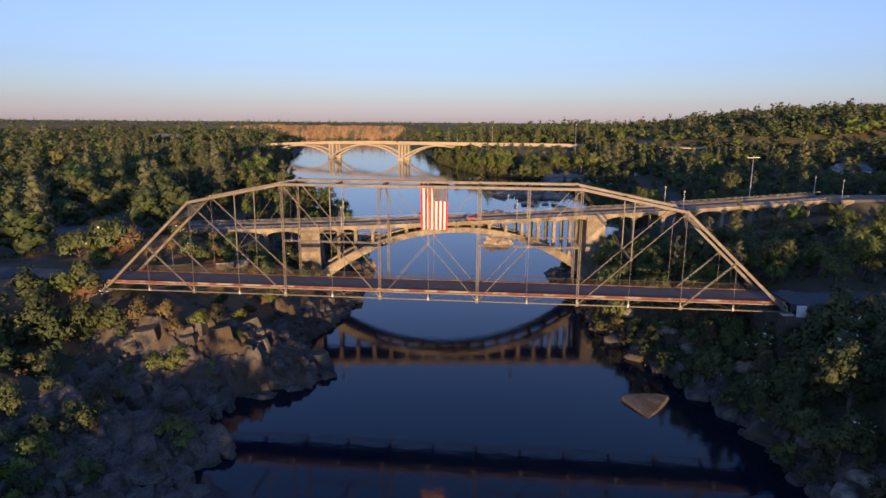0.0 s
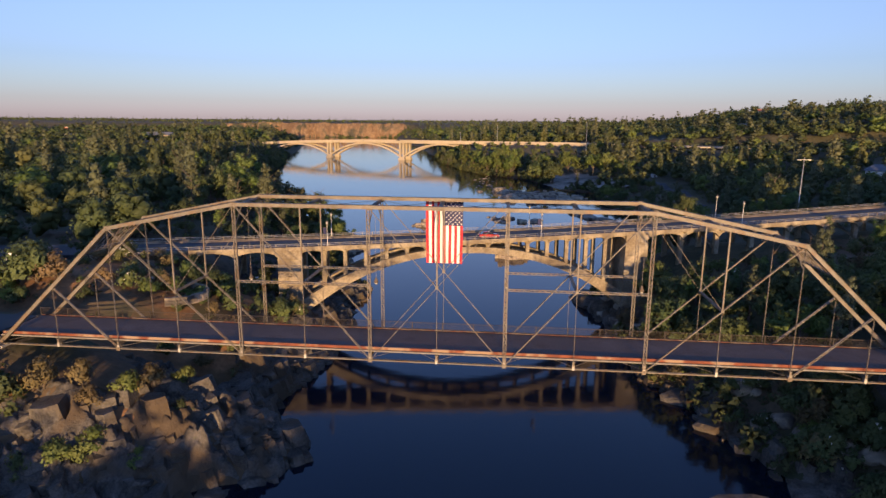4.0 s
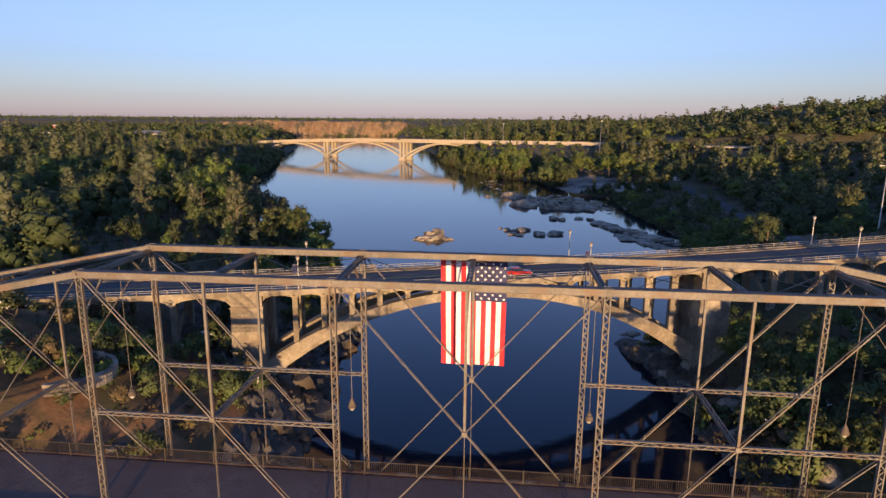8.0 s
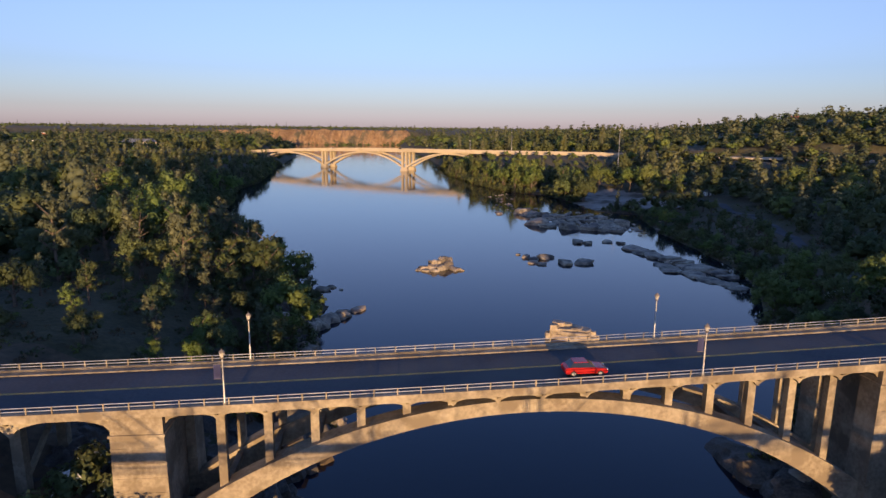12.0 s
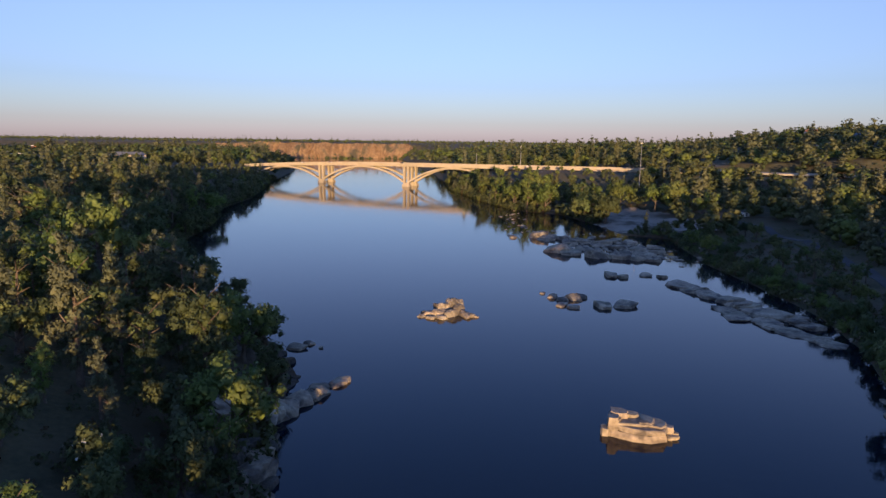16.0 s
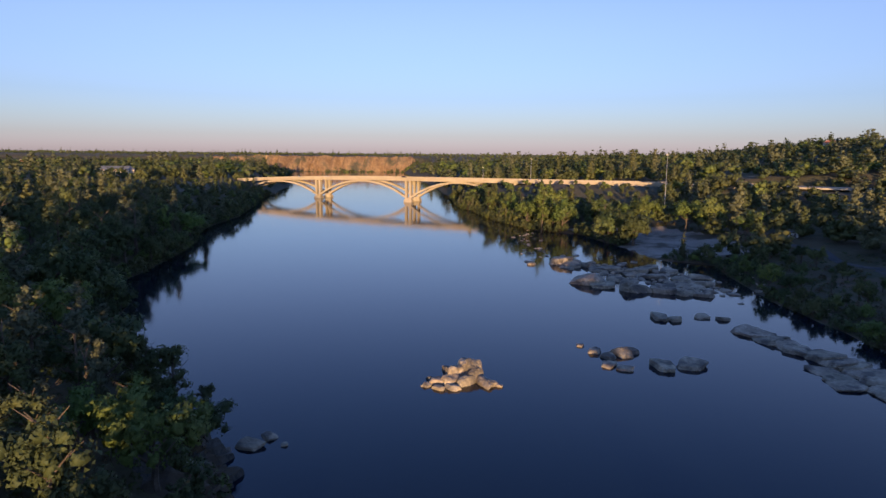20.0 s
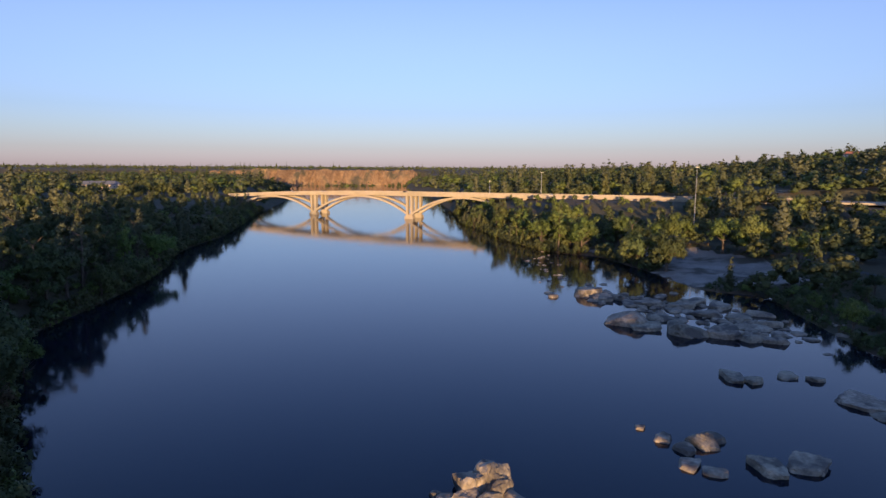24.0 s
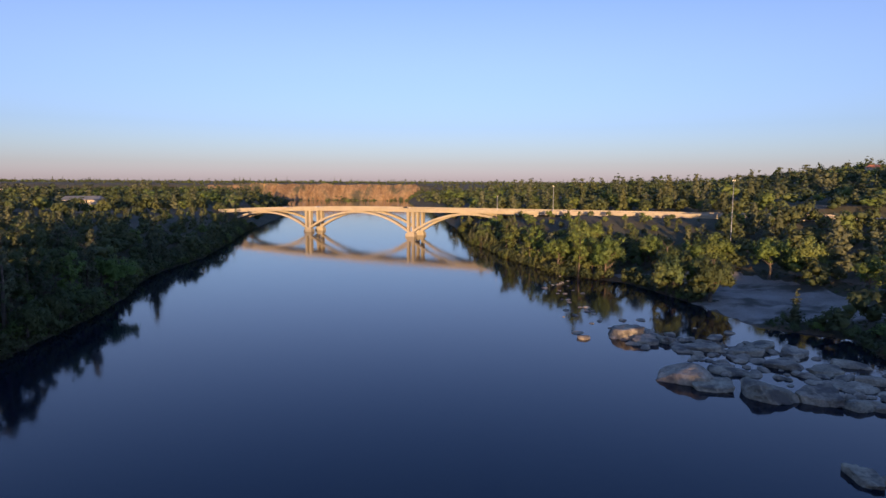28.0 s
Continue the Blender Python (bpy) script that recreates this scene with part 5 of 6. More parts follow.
def build_brush():
    """Low scrub and dry grass over the banks."""
    rng = np.random.default_rng(21)
    V, F, N, M, base = [], [], [], [], 0
    n = 0
    for k in range(16000):
        y = rng.uniform(-55, 450)
        side = -1 if rng.uniform() < 0.5 else 1
        d = rng.uniform(0.8, 70)
        x = float(shore_left(y) if side < 0 else shore_right(y)) + side * d
        if not clear(x, y, 0.5):
            continue
        if side < 0 and -45 < y < 70 and rng.uniform() < 0.4:
            continue
        z = float(ground_height(x, y))
        s = rng.uniform(0.5, 1.25)
        c = np.array([[x, y, z + 0.15 * s], [x + rng.uniform(-0.6, 0.6), y + rng.uniform(-0.6, 0.6), z + 0.25 * s]])
        v, f, soft = leaf_cards(rng, c, np.array([0.7, 0.5]) * s, 22, 0.27 * s, 0.5)
        V.append(v)
        N.append(soft)
        F.append(f + base)
        M.append(np.full(len(f), rng.choice(3, p=(0.55, 0.3, 0.15))))
        base += len(v)
        n += 1
        if n > 7000:
            break
    # leafy fringe hanging over the water's edge
    for y0, y1, side in ((84, 683, -1), (90, 333, 1), (423, 683, 1), (-60, 58, 1)):
        for y in np.arange(y0, y1, 1.5):
            for out in (-0.4, 1.8):
                if rng.uniform() < (0.3 if y < 352 and side > 0 or 101 < y < 160 and side < 0 else 0.9):
                    edge = float(shore_left(y) if side < 0 else shore_right(y))
                    x = edge + side * (out + rng.uniform(-0.3, 1.5))
                    s = rng.uniform(1.0, 2.1)
                    z = max(0.0, float(ground_height(x, y)))
                    c = np.array([[x, y, z + 0.5 * s], [x + rng.uniform(-1, 1), y + rng.uniform(-1, 1), z + 1.1 * s]])
                    v, f, soft = leaf_cards(rng, c, np.array([0.9, 0.7]) * s, 55, 0.30 * s, 0.5)
                    V.append(v)
                    N.append(soft)
                    F.append(f + base)
                    M.append(np.full(len(f), rng.choice(3, p=(0.75, 0.05, 0.2))))
                    base += len(v)
    me = numpy_mesh("brush", np.concatenate(V), np.concatenate(F), [LEAF_OAK, LEAF_DRY, LEAF_BRIGHT], index=np.concatenate(M), normals=np.concatenate(N))
    tagged(new("brush", me), "low green scrub and dry grass on the banks", "brush", kind="stuff")


FAR_KINDS = [("oak", LEAF_OAK, 12), ("tall", LEAF_OAK, 2), ("oak", LEAF_BRIGHT, 3), ("grey_pine", LEAF_PINE, 2), ("conifer", LEAF_DARK, 1)]


def far_blobs(rng, kind, lumps):
    """A compact crown of few lumps, down to the undergrowth."""
    c, r = [], []
    for k in range(lumps):
        a, f = 2.4 * k + rng.uniform(-0.5, 0.5), (k + 0.5) / lumps
        if kind == "oak":
            q = 2.5 * math.sqrt(1 - f * f * 0.9) * rng.uniform(0.5, 1.0)
            c.append((q * math.cos(a), q * math.sin(a), 1.6 + 4.6 * f + rng.uniform(-0.4, 0.4)))
            r.append(rng.uniform(1.25, 1.95) * (1.5 if lumps < 7 else 1.0))
        elif kind == "conifer":
            c.append((0.2 * math.cos(a), 0.2 * math.sin(a), 1.5 + 12.5 * f))
            r.append(2.1 * (1.05 - f) + 0.25)
        else:
            q = 1.7 * (1.15 - f) * rng.uniform(0.4, 1.0)
            c.append((q * math.cos(a), q * math.sin(a), 1.8 + (9.5 if kind == "tall" else 11.0) * f))
            r.append((1.75 - 0.8 * f) * rng.uniform(0.8, 1.1) * (1.35 if lumps < 7 else 1.0))
    return np.array(c), np.array(r)


def build_far_woods(name, spots, cards, size, label, seed, lumps, kinds=None, broad=1.22):
    """Woods too far off to count, one mesh a stand."""
    rng = np.random.default_rng(seed)
    protos = []
    for k, (shape, mat, weight) in enumerate(FAR_KINDS):
        if kinds and shape not in kinds:
            continue
        for v in range(3):
            r2 = np.random.default_rng(1000 + 10 * k + v)
            c, r = far_blobs(r2, shape, lumps)
            protos.append((*crown_arrays(r2, c, r, cards, size, 0.72), k))
    weights = np.array([FAR_KINDS[p[3]][2] for p in protos], float)
    weights /= weights.sum()
    V, F, N, M, base = [], [], [], [], 0
    heights = ground_height(np.array([s[0] for s in spots]), np.array([s[1] for s in spots]))
    for (x, y, s), z in zip(spots, heights):
        v, f, n, k = protos[rng.choice(len(protos), p=weights)]
        a = rng.uniform(0, 6.28)
        ca, sa = math.cos(a), math.sin(a)
        wide, tall = s * broad, s * rng.uniform(0.8, 1.15)
        V.append(np.stack([(v[:, 0] * ca - v[:, 1] * sa) * wide + x, (v[:, 0] * sa + v[:, 1] * ca) * wide + y, v[:, 2] * tall + z - 0.4], 1))
        N.append(np.stack([n[:, 0] * ca - n[:, 1] * sa, n[:, 0] * sa + n[:, 1] * ca, n[:, 2]], 1))
        F.append(f + base)
        M.append(np.full(len(f), k))
        base += len(v)
    me = numpy_mesh(name, np.concatenate(V), np.concatenate(F), [mat for shape, mat, weight in FAR_KINDS], index=np.concatenate(M), normals=np.concatenate(N))
    tagged(new(name, me), label, "woods", kind="stuff")


def scatter(x0, x1, y0, y1, step, rng, keep, low=0.8, high=1.25):
    out = []
    y = y0
    while y < y1:
        x = x0
        while x < x1:
            px, py = x + rng.uniform(-0.45, 0.45) * step, y + rng.uniform(-0.45, 0.45) * step
            if keep(px, py):
                out.append((px, py, rng.uniform(low, high)))
            x += step
        y += step
    return out


def build_all_far_woods():
    rng = random.Random(11)

    def taken(x, y):
        d = inland(x, y)
        if x < 0:
            return (y < -45 and x > -95) or (79 < y < 214 and d < 52) or (214 <= y < 358 and d < 31) or (-45 < y < 79 and d < 52)
        return (-58 < y < 60 and d < 40) or (88 < y < 171 and d < 50) or (171 <= y < 333 and d < 40)

    def low_enough(spots):
        out = []
        for x, y, s in spots:
            room = top_limit(x, y) - float(ground_height(x, y))
            if room > 2.5:
                out.append((x, y, min(s, room / 13.0)))
        return out

    mid = scatter(-350, 350, -104, 683, 12.4, rng, lambda x, y: not taken(x, y) and clear(x, y, 3) and (x > -60 or inland(x, y) < 150) and inland(x, y) < 200, 0.75, 1.75)
    y = 358.0
    while y < 683:
        for side in (-1, 1):
            edge = float(shore_left(y) if side < 0 else shore_right(y))
            for d in (0.6, 4.5):
                x = edge + side * (d + rng.uniform(0, 1.5))
                if clear(x, y, 0.2):
                    mid.append((x, y + rng.uniform(-2, 2), rng.uniform(0.6, 0.95)))
        y += 5.0
    mid = low_enough(mid)

    def close(p):
        return -60 < p[1] < 240 and abs(p[0]) < 210

    build_far_woods("riverside_woods", [p for p in mid if close(p)], 950, 0.25, "dense mixed green wood behind the near banks", 1, 22, None, 1.2)
    build_far_woods("riverside_woods", [p for p in mid if not close(p)], 230, 0.46, "dense mixed green wood along the far banks", 6, 11, None, 1.25)
    # woods behind the camera, never in view, added to shade the near banks
    back = scatter(-420, 420, -420, -106, 12.5, rng, lambda x, y: inland(x, y) > 4 and not (-75 < x < 30 and y > -230) and not (x < -46 and y > -152), 0.9, 1.35)
    back += scatter(-75, 30, -230, -106, 11, rng, lambda x, y: inland(x, y) > 3, 0.8, 1.25)
    back += scatter(-150, -46, -152, -106, 9, rng, lambda x, y: inland(x, y) > 3, 1.15, 1.5)
    back += scatter(52, 150, -140, -66, 8, rng, lambda x, y: inland(x, y) > 2, 1.0, 1.4)
    build_far_woods("upstream_woods", back, 24, 0.9, "dense green wood up the river, out of view, added for shade", 2, 4)
    far = low_enough(scatter(-750, 960, 640, 1260, 20, rng, lambda x, y: clear(x, y, 4) and not (inland(x, y) < 200 and y < 683), 0.8, 1.8))
    far += scatter(-750, -150, -60, 640, 18, rng, lambda x, y: inland(x, y) > 149 and clear(x, y, 4), 0.7, 1.6)
    far += low_enough(scatter(210, 960, -60, 640, 15, rng, lambda x, y: inland(x, y) > 199 and clear(x, y, 4), 0.6, 1.6))
    for k in range(27):
        for j in range(6):
            w = FAR @ Vector((356 + 9 * k + rng.uniform(-4, 4), 25.5 + 9 * j + rng.uniform(-1, 4), 0))
            far.append((w.x, w.y, rng.uniform(0.6, 1.1)))
    build_far_woods("distant_woods", far, 62, 0.8, "distant wooded plain and hillside", 3, 4, None, 1.55)
    horizon = scatter(-2560, 2350, 1474, 2670, 44, rng, lambda x, y: abs(x) < 1.0 * y and (x > -229 or y > 1420 + 0.25 * (x + 683)), 0.55, 1.15)
    horizon += scatter(-1500, 1390, 1260, 1474, 27, rng, lambda x, y: inland(x, y) > 8 and (y < 1356 + 0.25 * (x + 683) or x > -229), 0.6, 1.15)
    ridge = [(rng.uniform(235, 810), rng.uniform(450, 1070), rng.uniform(0.7, 1.25)) for k in range(120)]
    ridge += [(rng.uniform(-960, -340), rng.uniform(810, 1260), rng.uniform(0.8, 1.35)) for k in range(120)]
    ridge += [(rng.uniform(-1280, 960), rng.uniform(1485, 1815), rng.uniform(0.8, 1.3)) for k in range(110)]
    build_far_woods("distant_conifers", ridge, 60, 0.6, "dark pointed conifers standing above the distant woods", 5, 7, ("conifer",), 1.0)
    # clumps at the foot of the bluff and on its ledges
    for k in range(330):
        x = rng.uniform(-725, -229)
        if math.sin(x * 0.045) + math.sin(x * 0.017 + 1) > 0.1 or rng.random() < 0.25:
            horizon.append((x, 1352 + 0.25 * (x + 683) + rng.uniform(-14, 10), rng.uniform(0.7, 1.5)))
    build_far_woods("horizon_woods", horizon, 20, 1.2, "line of trees along the horizon", 4, 3)


build_woods()
build_brush()
build_all_far_woods()


# ---- boulders ----
def rock_mesh(seed, edge, fine, mat, flat=0.9, cracks=0.05):
    """A many-sided stone: flat cleaved faces, worn edges, cracks and grain."""
    rng = np.random.default_rng(seed)
    bm = bmesh.new()
    bmesh.ops.create_icosphere(bm, subdivisions=fine, radius=1.0)
    u = np.array([p.co for p in bm.verts])
    u /= np.linalg.norm(u, axis=1)[:, None]
    n = np.concatenate([np.eye(3), -np.eye(3)]) + rng.normal(scale=0.2, size=(6, 3))
    n = np.concatenate([n, rng.normal(size=(9, 3)) * np.array([1, 1, 0.8])])
    n /= np.linalg.norm(n, axis=1)[:, None]
    d = np.concatenate([rng.uniform(0.78, 1.0, 6), rng.uniform(0.86, 1.12, 9)])
    d[2] = flat
    r = (np.maximum(u @ (n / d[:, None]).T, 0) ** edge).sum(1) ** (-1.0 / edge)
    for p, a, b in zip(bm.verts, u, r):
        q = Vector(a * b)
        c = noise.noise(q * 1.9 + Vector((seed, 3, 1)))
        groove = math.exp(-(c / 0.05) ** 2) * cracks
        p.co = q * (1 - groove + 0.085 * noise.noise(q * 2.2 + Vector((seed, 0, 0))) + 0.022 * noise.noise(q * 7 + Vector((0, seed, 0))))
    me = bpy.data.meshes.new("boulder")
    bm.to_mesh(me)
    bm.free()
    me.materials.append(mat)
    return me


PEBBLE_MESHES = [rock_mesh(20 + k, 12, 2, ROCK, cracks=0) for k in range(4)]
PEBBLES = []
ROCK_MESHES = [rock_mesh(k, (18, 34)[k % 2], 4, ROCK, 0.78, 0.09) for k in range(8)]
SMALL_MESHES = [rock_mesh(40 + k, 26, 3, ROCK, 0.85, 0.08) for k in range(8)]
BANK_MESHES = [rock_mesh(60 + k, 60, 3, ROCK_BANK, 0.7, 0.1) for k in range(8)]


def boulder(x, y, sx, sy, sz, turn=0.0, up=0.0, which=0, label="pale grey granite boulder in the river", tilt=0.0, group="boulders in the river"):
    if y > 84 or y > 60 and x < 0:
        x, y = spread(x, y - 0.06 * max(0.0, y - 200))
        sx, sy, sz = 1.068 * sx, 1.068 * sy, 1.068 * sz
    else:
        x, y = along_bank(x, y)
    z = max(0.0, float(ground_height(x, y))) + up
    if label.startswith("small"):
        PEBBLES.append((which, pose(x, y, z, tilt, 0, turn) @ Matrix.Diagonal((sx, sy, sz, 1))))
        return None
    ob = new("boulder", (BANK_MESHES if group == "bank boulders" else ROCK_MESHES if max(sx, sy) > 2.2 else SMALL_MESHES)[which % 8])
    ob.matrix_basis = pose(x, y, z, tilt, 0, turn) @ Matrix.Diagonal((sx, sy, sz, 1))
    return tagged(ob, label, "boulder", group)


def slab_shape(rng, sx, sy, low, high, sides=11):
    """A cleaved slab: ragged outline, upright sides and a nearly level top."""
    ring = []
    for k in range(sides):
        a = 2 * math.pi * (k + rng.uniform(-0.3, 0.3)) / sides
        q = 1 / max(abs(math.cos(a)), abs(math.sin(a))) ** 0.75
        ring.append((sx * q * math.cos(a) * rng.uniform(0.86, 1.06), sy * q * math.sin(a) * rng.uniform(0.86, 1.06)))
    vs, lean = [], (rng.uniform(-0.03, 0.03), rng.uniform(-0.03, 0.03))
    for f, g in ((0.0, 1.0), (0.35, 1.03), (0.8, 0.99), (1.0, 0.93)):
        vs += [(x * g * rng.uniform(0.97, 1.02), y * g * rng.uniform(0.97, 1.02), low + (high - low) * f + lean[0] * x + lean[1] * y) for x, y in ring]
    fs = [(r * sides + k, r * sides + (k + 1) % sides, (r + 1) * sides + (k + 1) % sides, (r + 1) * sides + k) for r in range(3) for k in range(sides)]
    return Shape().add(vs, fs + [tuple(range(3 * sides, 4 * sides)), tuple(reversed(range(sides)))])


def layered_rock(x, y, turn):
    """A flat-topped block of stacked slabs, higher and broken at one end."""
    rng = random.Random(3)
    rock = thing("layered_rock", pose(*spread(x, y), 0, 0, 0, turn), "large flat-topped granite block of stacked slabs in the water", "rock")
    for cx, cy, sx, sy, low, high in ((0.3, 0.0, 4.5, 2.9, -1.5, 1.0), (0.6, -0.1, 4.2, 2.7, 0.95, 1.75), (-0.6, 0.5, 3.6, 2.2, 1.7, 2.15), (2.6, 0.4, 2.0, 1.7, 1.7, 2.0), (-3.2, 0.2, 1.3, 2.3, -1, 2.5), (-2.6, 0.9, 1.5, 1.2, 2.1, 3.0), (-0.8, 1.3, 1.3, 0.8, 2.1, 2.65), (-3.4, -1.2, 0.9, 0.9, 1.0, 2.9), (0.9, -0.6, 0.8, 0.6, 2.0, 2.35), (4.6, 0.6, 1.0, 0.6, -1, 1.5), (5.6, 0.4, 0.7, 0.4, -1, 0.7), (-4.5, -1.4, 0.8, 0.9, -1, 1.2)):
        slab = part("slab", slab_shape(rng, 0.92 * sx, sy, low, high), ROCK, rock)
        slab.matrix_basis = pose(cx, cy, 0, 0, 0, rng.uniform(-10, 10))


def wedge_rock():
    """The three-cornered rock: a tilted face that comes to a point at the water."""
    top = [(33.0, -1.7, 0.75), (34.6, -0.9, 0.9), (38.6, -0.3, 0.85), (40.6, -0.3, 0.6), (39.6, -2.4, 0.6), (37.6, -5.6, 0.4), (35.7, -7.9, 0.08), (34.6, -5.4, 0.45), (33.6, -3.2, 0.6)]
    n = len(top)
    vs = [(x + 0.25 * (x - 36.5), y + 0.2 * (y + 3.0), -1.2) for x, y, z in top] + top + [(36.6, -2.6, 0.85)]
    fs = [(k, (k + 1) % n, n + (k + 1) % n, n + k) for k in range(n)] + [(n + k, n + (k + 1) % n, 2 * n) for k in range(n)]
    # the bank tone is darker, so shade is put into this rock's colour
    ob = solid("boulder", Shape().add(vs, [f[::-1] for f in fs]), ROCK_BANK, "pale three-cornered rock darkened as if shaded, standing in the water", "boulder", "boulders in the river")
    return ob


def build_boulders():
    rng = random.Random(5)
    # the sunlit island in mid-river
    for x, y, sx, sy, sz in ((-24.4, 181.8, 2.3, 1.9, 2.5), (-20.8, 182.2, 2.1, 1.8, 2.9), (-22.6, 183.6, 1.9, 1.7, 3.3), (-24.8, 178.6, 2.3, 1.5, 1.7), (-22.4, 178.2, 2.0, 1.4, 1.5), (-19.0, 179.2, 2.2, 1.4, 1.2), (-17.4, 178.4, 1.2, 1.0, 0.8), (-27.4, 178.0, 1.5, 1.3, 1.2), (-24.2, 175.8, 1.7, 1.0, 0.8), (-26.6, 175.4, 1.3, 0.9, 0.7), (-28.9, 176.4, 1.0, 0.8, 0.6), (-21.0, 180.4, 1.6, 1.2, 2.2), (-28.7, 179.6, 0.8, 0.8, 0.7), (-16.2, 178.0, 0.7, 0.6, 0.4)):
        boulder(x, y, sx, sy, 1.3 * sz, rng.uniform(0, 360), -0.25 * sz, rng.randrange(8), "warm sunlit granite boulder of a small river island")
    # the flat block standing alone
    layered_rock(9.6, 123.0, -8)
    boulder(14.3, 122.0, 0.9, 0.7, 0.5, 20, 0.05, 3)
    # low cluster beside the island
    for x, y, sx, sy, sz in ((0.2, 203.5, 0.9, 0.8, 0.6), (2.8, 199.5, 1.4, 1.6, 1.4), (5.2, 196.5, 1.7, 1.5, 1.3), (8.3, 198.5, 2.4, 2.0, 1.7), (10.6, 200.5, 1.6, 1.6, 1.2), (4.4, 191.5, 2.0, 1.4, 0.9), (7.3, 190, 1.8, 1.5, 0.9), (15.0, 191.5, 2.6, 2.0, 1.5), (20.6, 193.5, 2.7, 3.2, 1.7), (22.5, 230.5, 2.8, 1.9, 1.4), (25.6, 229.6, 2.2, 1.7, 1.2), (33.0, 233, 1.8, 1.6, 1.0), (38.2, 232, 1.7, 1.4, 0.9)):
        boulder(x, y, sx, sy, sz, rng.uniform(0, 360), -0.15 * sz, rng.randrange(8), "rounded grey granite boulder in shallow water")
    # the long slabs off the right bank
    for x, y, sx, sy, sz, turn in ((42.5, 214, 4.6, 7.5, 1.8, 20), (47.0, 203, 4.5, 7.0, 2.2, 25), (45.5, 190, 3.6, 6.5, 1.3, 10), (52.0, 193, 5.0, 7.5, 2.2, 25), (51.0, 180, 3.8, 6.5, 1.6, 20), (55.3, 171.5, 3.0, 6.5, 1.1, 32), (57.5, 184, 4.0, 6.0, 2.0, 20)):
        a = radians(turn)
        for along in (-0.62, 0.0, 0.6):
            px, py = x - math.sin(a) * sy * along + rng.uniform(-1, 1), y + math.cos(a) * sy * along + rng.uniform(-1, 1)
            boulder(px, py, sx * rng.uniform(0.65, 1.0), sy * rng.uniform(0.42, 0.62), sz * rng.uniform(0.55, 0.85), turn + rng.uniform(-30, 30), -0.3, rng.randrange(8), "low granite slab sloping into the water", rng.uniform(-9, 9))
    # the boulder field
    for x, y, sx, sy, sz, turn in ((9.5, 274, 6.8, 4.6, 3.2, -10), (13.5, 269, 4.5, 3.0, 1.6, 15), (22.5, 265.5, 6.2, 4.2, 2.7, -20), (30.5, 264, 4.2, 3.6, 2.5, 10), (36.0, 261, 3.4, 2.6, 1.7, 40), (41.0, 260, 3.4, 2.2, 1.4, -20), (19, 281, 4.0, 3.2, 1.5, 0), (3.0, 311, 4.5, 5.0, 3.2, 20), (7.0, 304, 3.4, 3.0, 1.8, 30), (13, 306, 3.0, 2.4, 1.6, 10), (20, 300, 5.5, 3.2, 1.5, -10), (28, 297, 5.0, 3.0, 1.6, 10), (34, 303, 4.5, 3.0, 1.8, 35), (39, 297, 3.6, 3.0, 1.8, 60), (33, 287, 4.4, 3.2, 1.5, -30), (40, 283, 3.6, 2.8, 1.5, 15), (46, 277, 3.8, 2.6, 1.6, -15), (47, 290, 3.2, 3.0, 1.5, 0)):
        boulder(x, y, 0.9 * sx, 0.9 * sy, sz * 1.25, turn, -0.25 * sz, rng.randrange(8), "broad weathered granite boulder in the shallows")
    for k in range(12):
        t = rng.uniform(0, 1)
        x, y = rng.gauss(4 + 44 * t, 4.0), rng.gauss(318 - 46 * t, 8)
        s = rng.uniform(0.9, 2.2)
        boulder(x, y, s * rng.uniform(1, 1.7), s, s * rng.uniform(0.55, 0.9), rng.uniform(0, 360), -0.2 * s, rng.randrange(8), "weathered granite boulder wedged among larger ones", rng.uniform(-10, 10))
    for k in range(150):
        t = rng.uniform(0, 1)
        x, y = rng.gauss(2 + 46 * t, 4.5), rng.gauss(316 - 46 * t, 9)
        s = rng.uniform(0.5, 1.7)
        boulder(x, y, s * rng.uniform(1, 1.6), s, s * rng.uniform(0.45, 0.8), rng.uniform(0, 360), -0.15 * s, rng.randrange(8), "small grey boulder among larger ones")
    for k in range(26):
        x, y = rng.gauss(-4 - 0.1 * k, 3), 325 + 3.6 * k * rng.uniform(0.7, 1.1)
        s = rng.uniform(0.4, 1.1)
        boulder(x, y, s * 1.3, s, s * 0.6, rng.uniform(0, 360), -0.1 * s, rng.randrange(8), "small grey boulder among larger ones")
    # the ledge that runs out from the left bank
    for k in range(14):
        t = k / 13
        x, y = -47 + 10 * t + rng.uniform(-0.6, 0.6), 111 + 25 * t
        s = 3.2 - 1.7 * t
        boulder(x + rng.uniform(-0.7, 0.7), y, s * rng.uniform(0.75, 1.1), s * rng.uniform(0.7, 1.05), s * rng.uniform(0.65, 1.15), rng.uniform(0, 360), -0.3, rng.randrange(8), "jagged grey granite ledge at the water's edge")
    for x, y, s in ((-39.5, 104, 2.6), (-41, 108, 2.3), (-37.5, 93, 2.2), (-50, 151, 1.6), (-48.6, 154, 1.1), (-56, 150.5, 1.2), (-52.5, 149, 0.7), (-45.5, 152, 0.5), (-33, 86, 2.4), (-29, 80, 2.8), (-36.5, 99, 1.8)):
        boulder(x, y, s * 1.3, s, s * 0.8, rng.uniform(0, 360), -0.2 * s, rng.randrange(8), "grey granite boulder at the water's edge")
    # the triangular rock below the truss bridge
    wedge_rock()
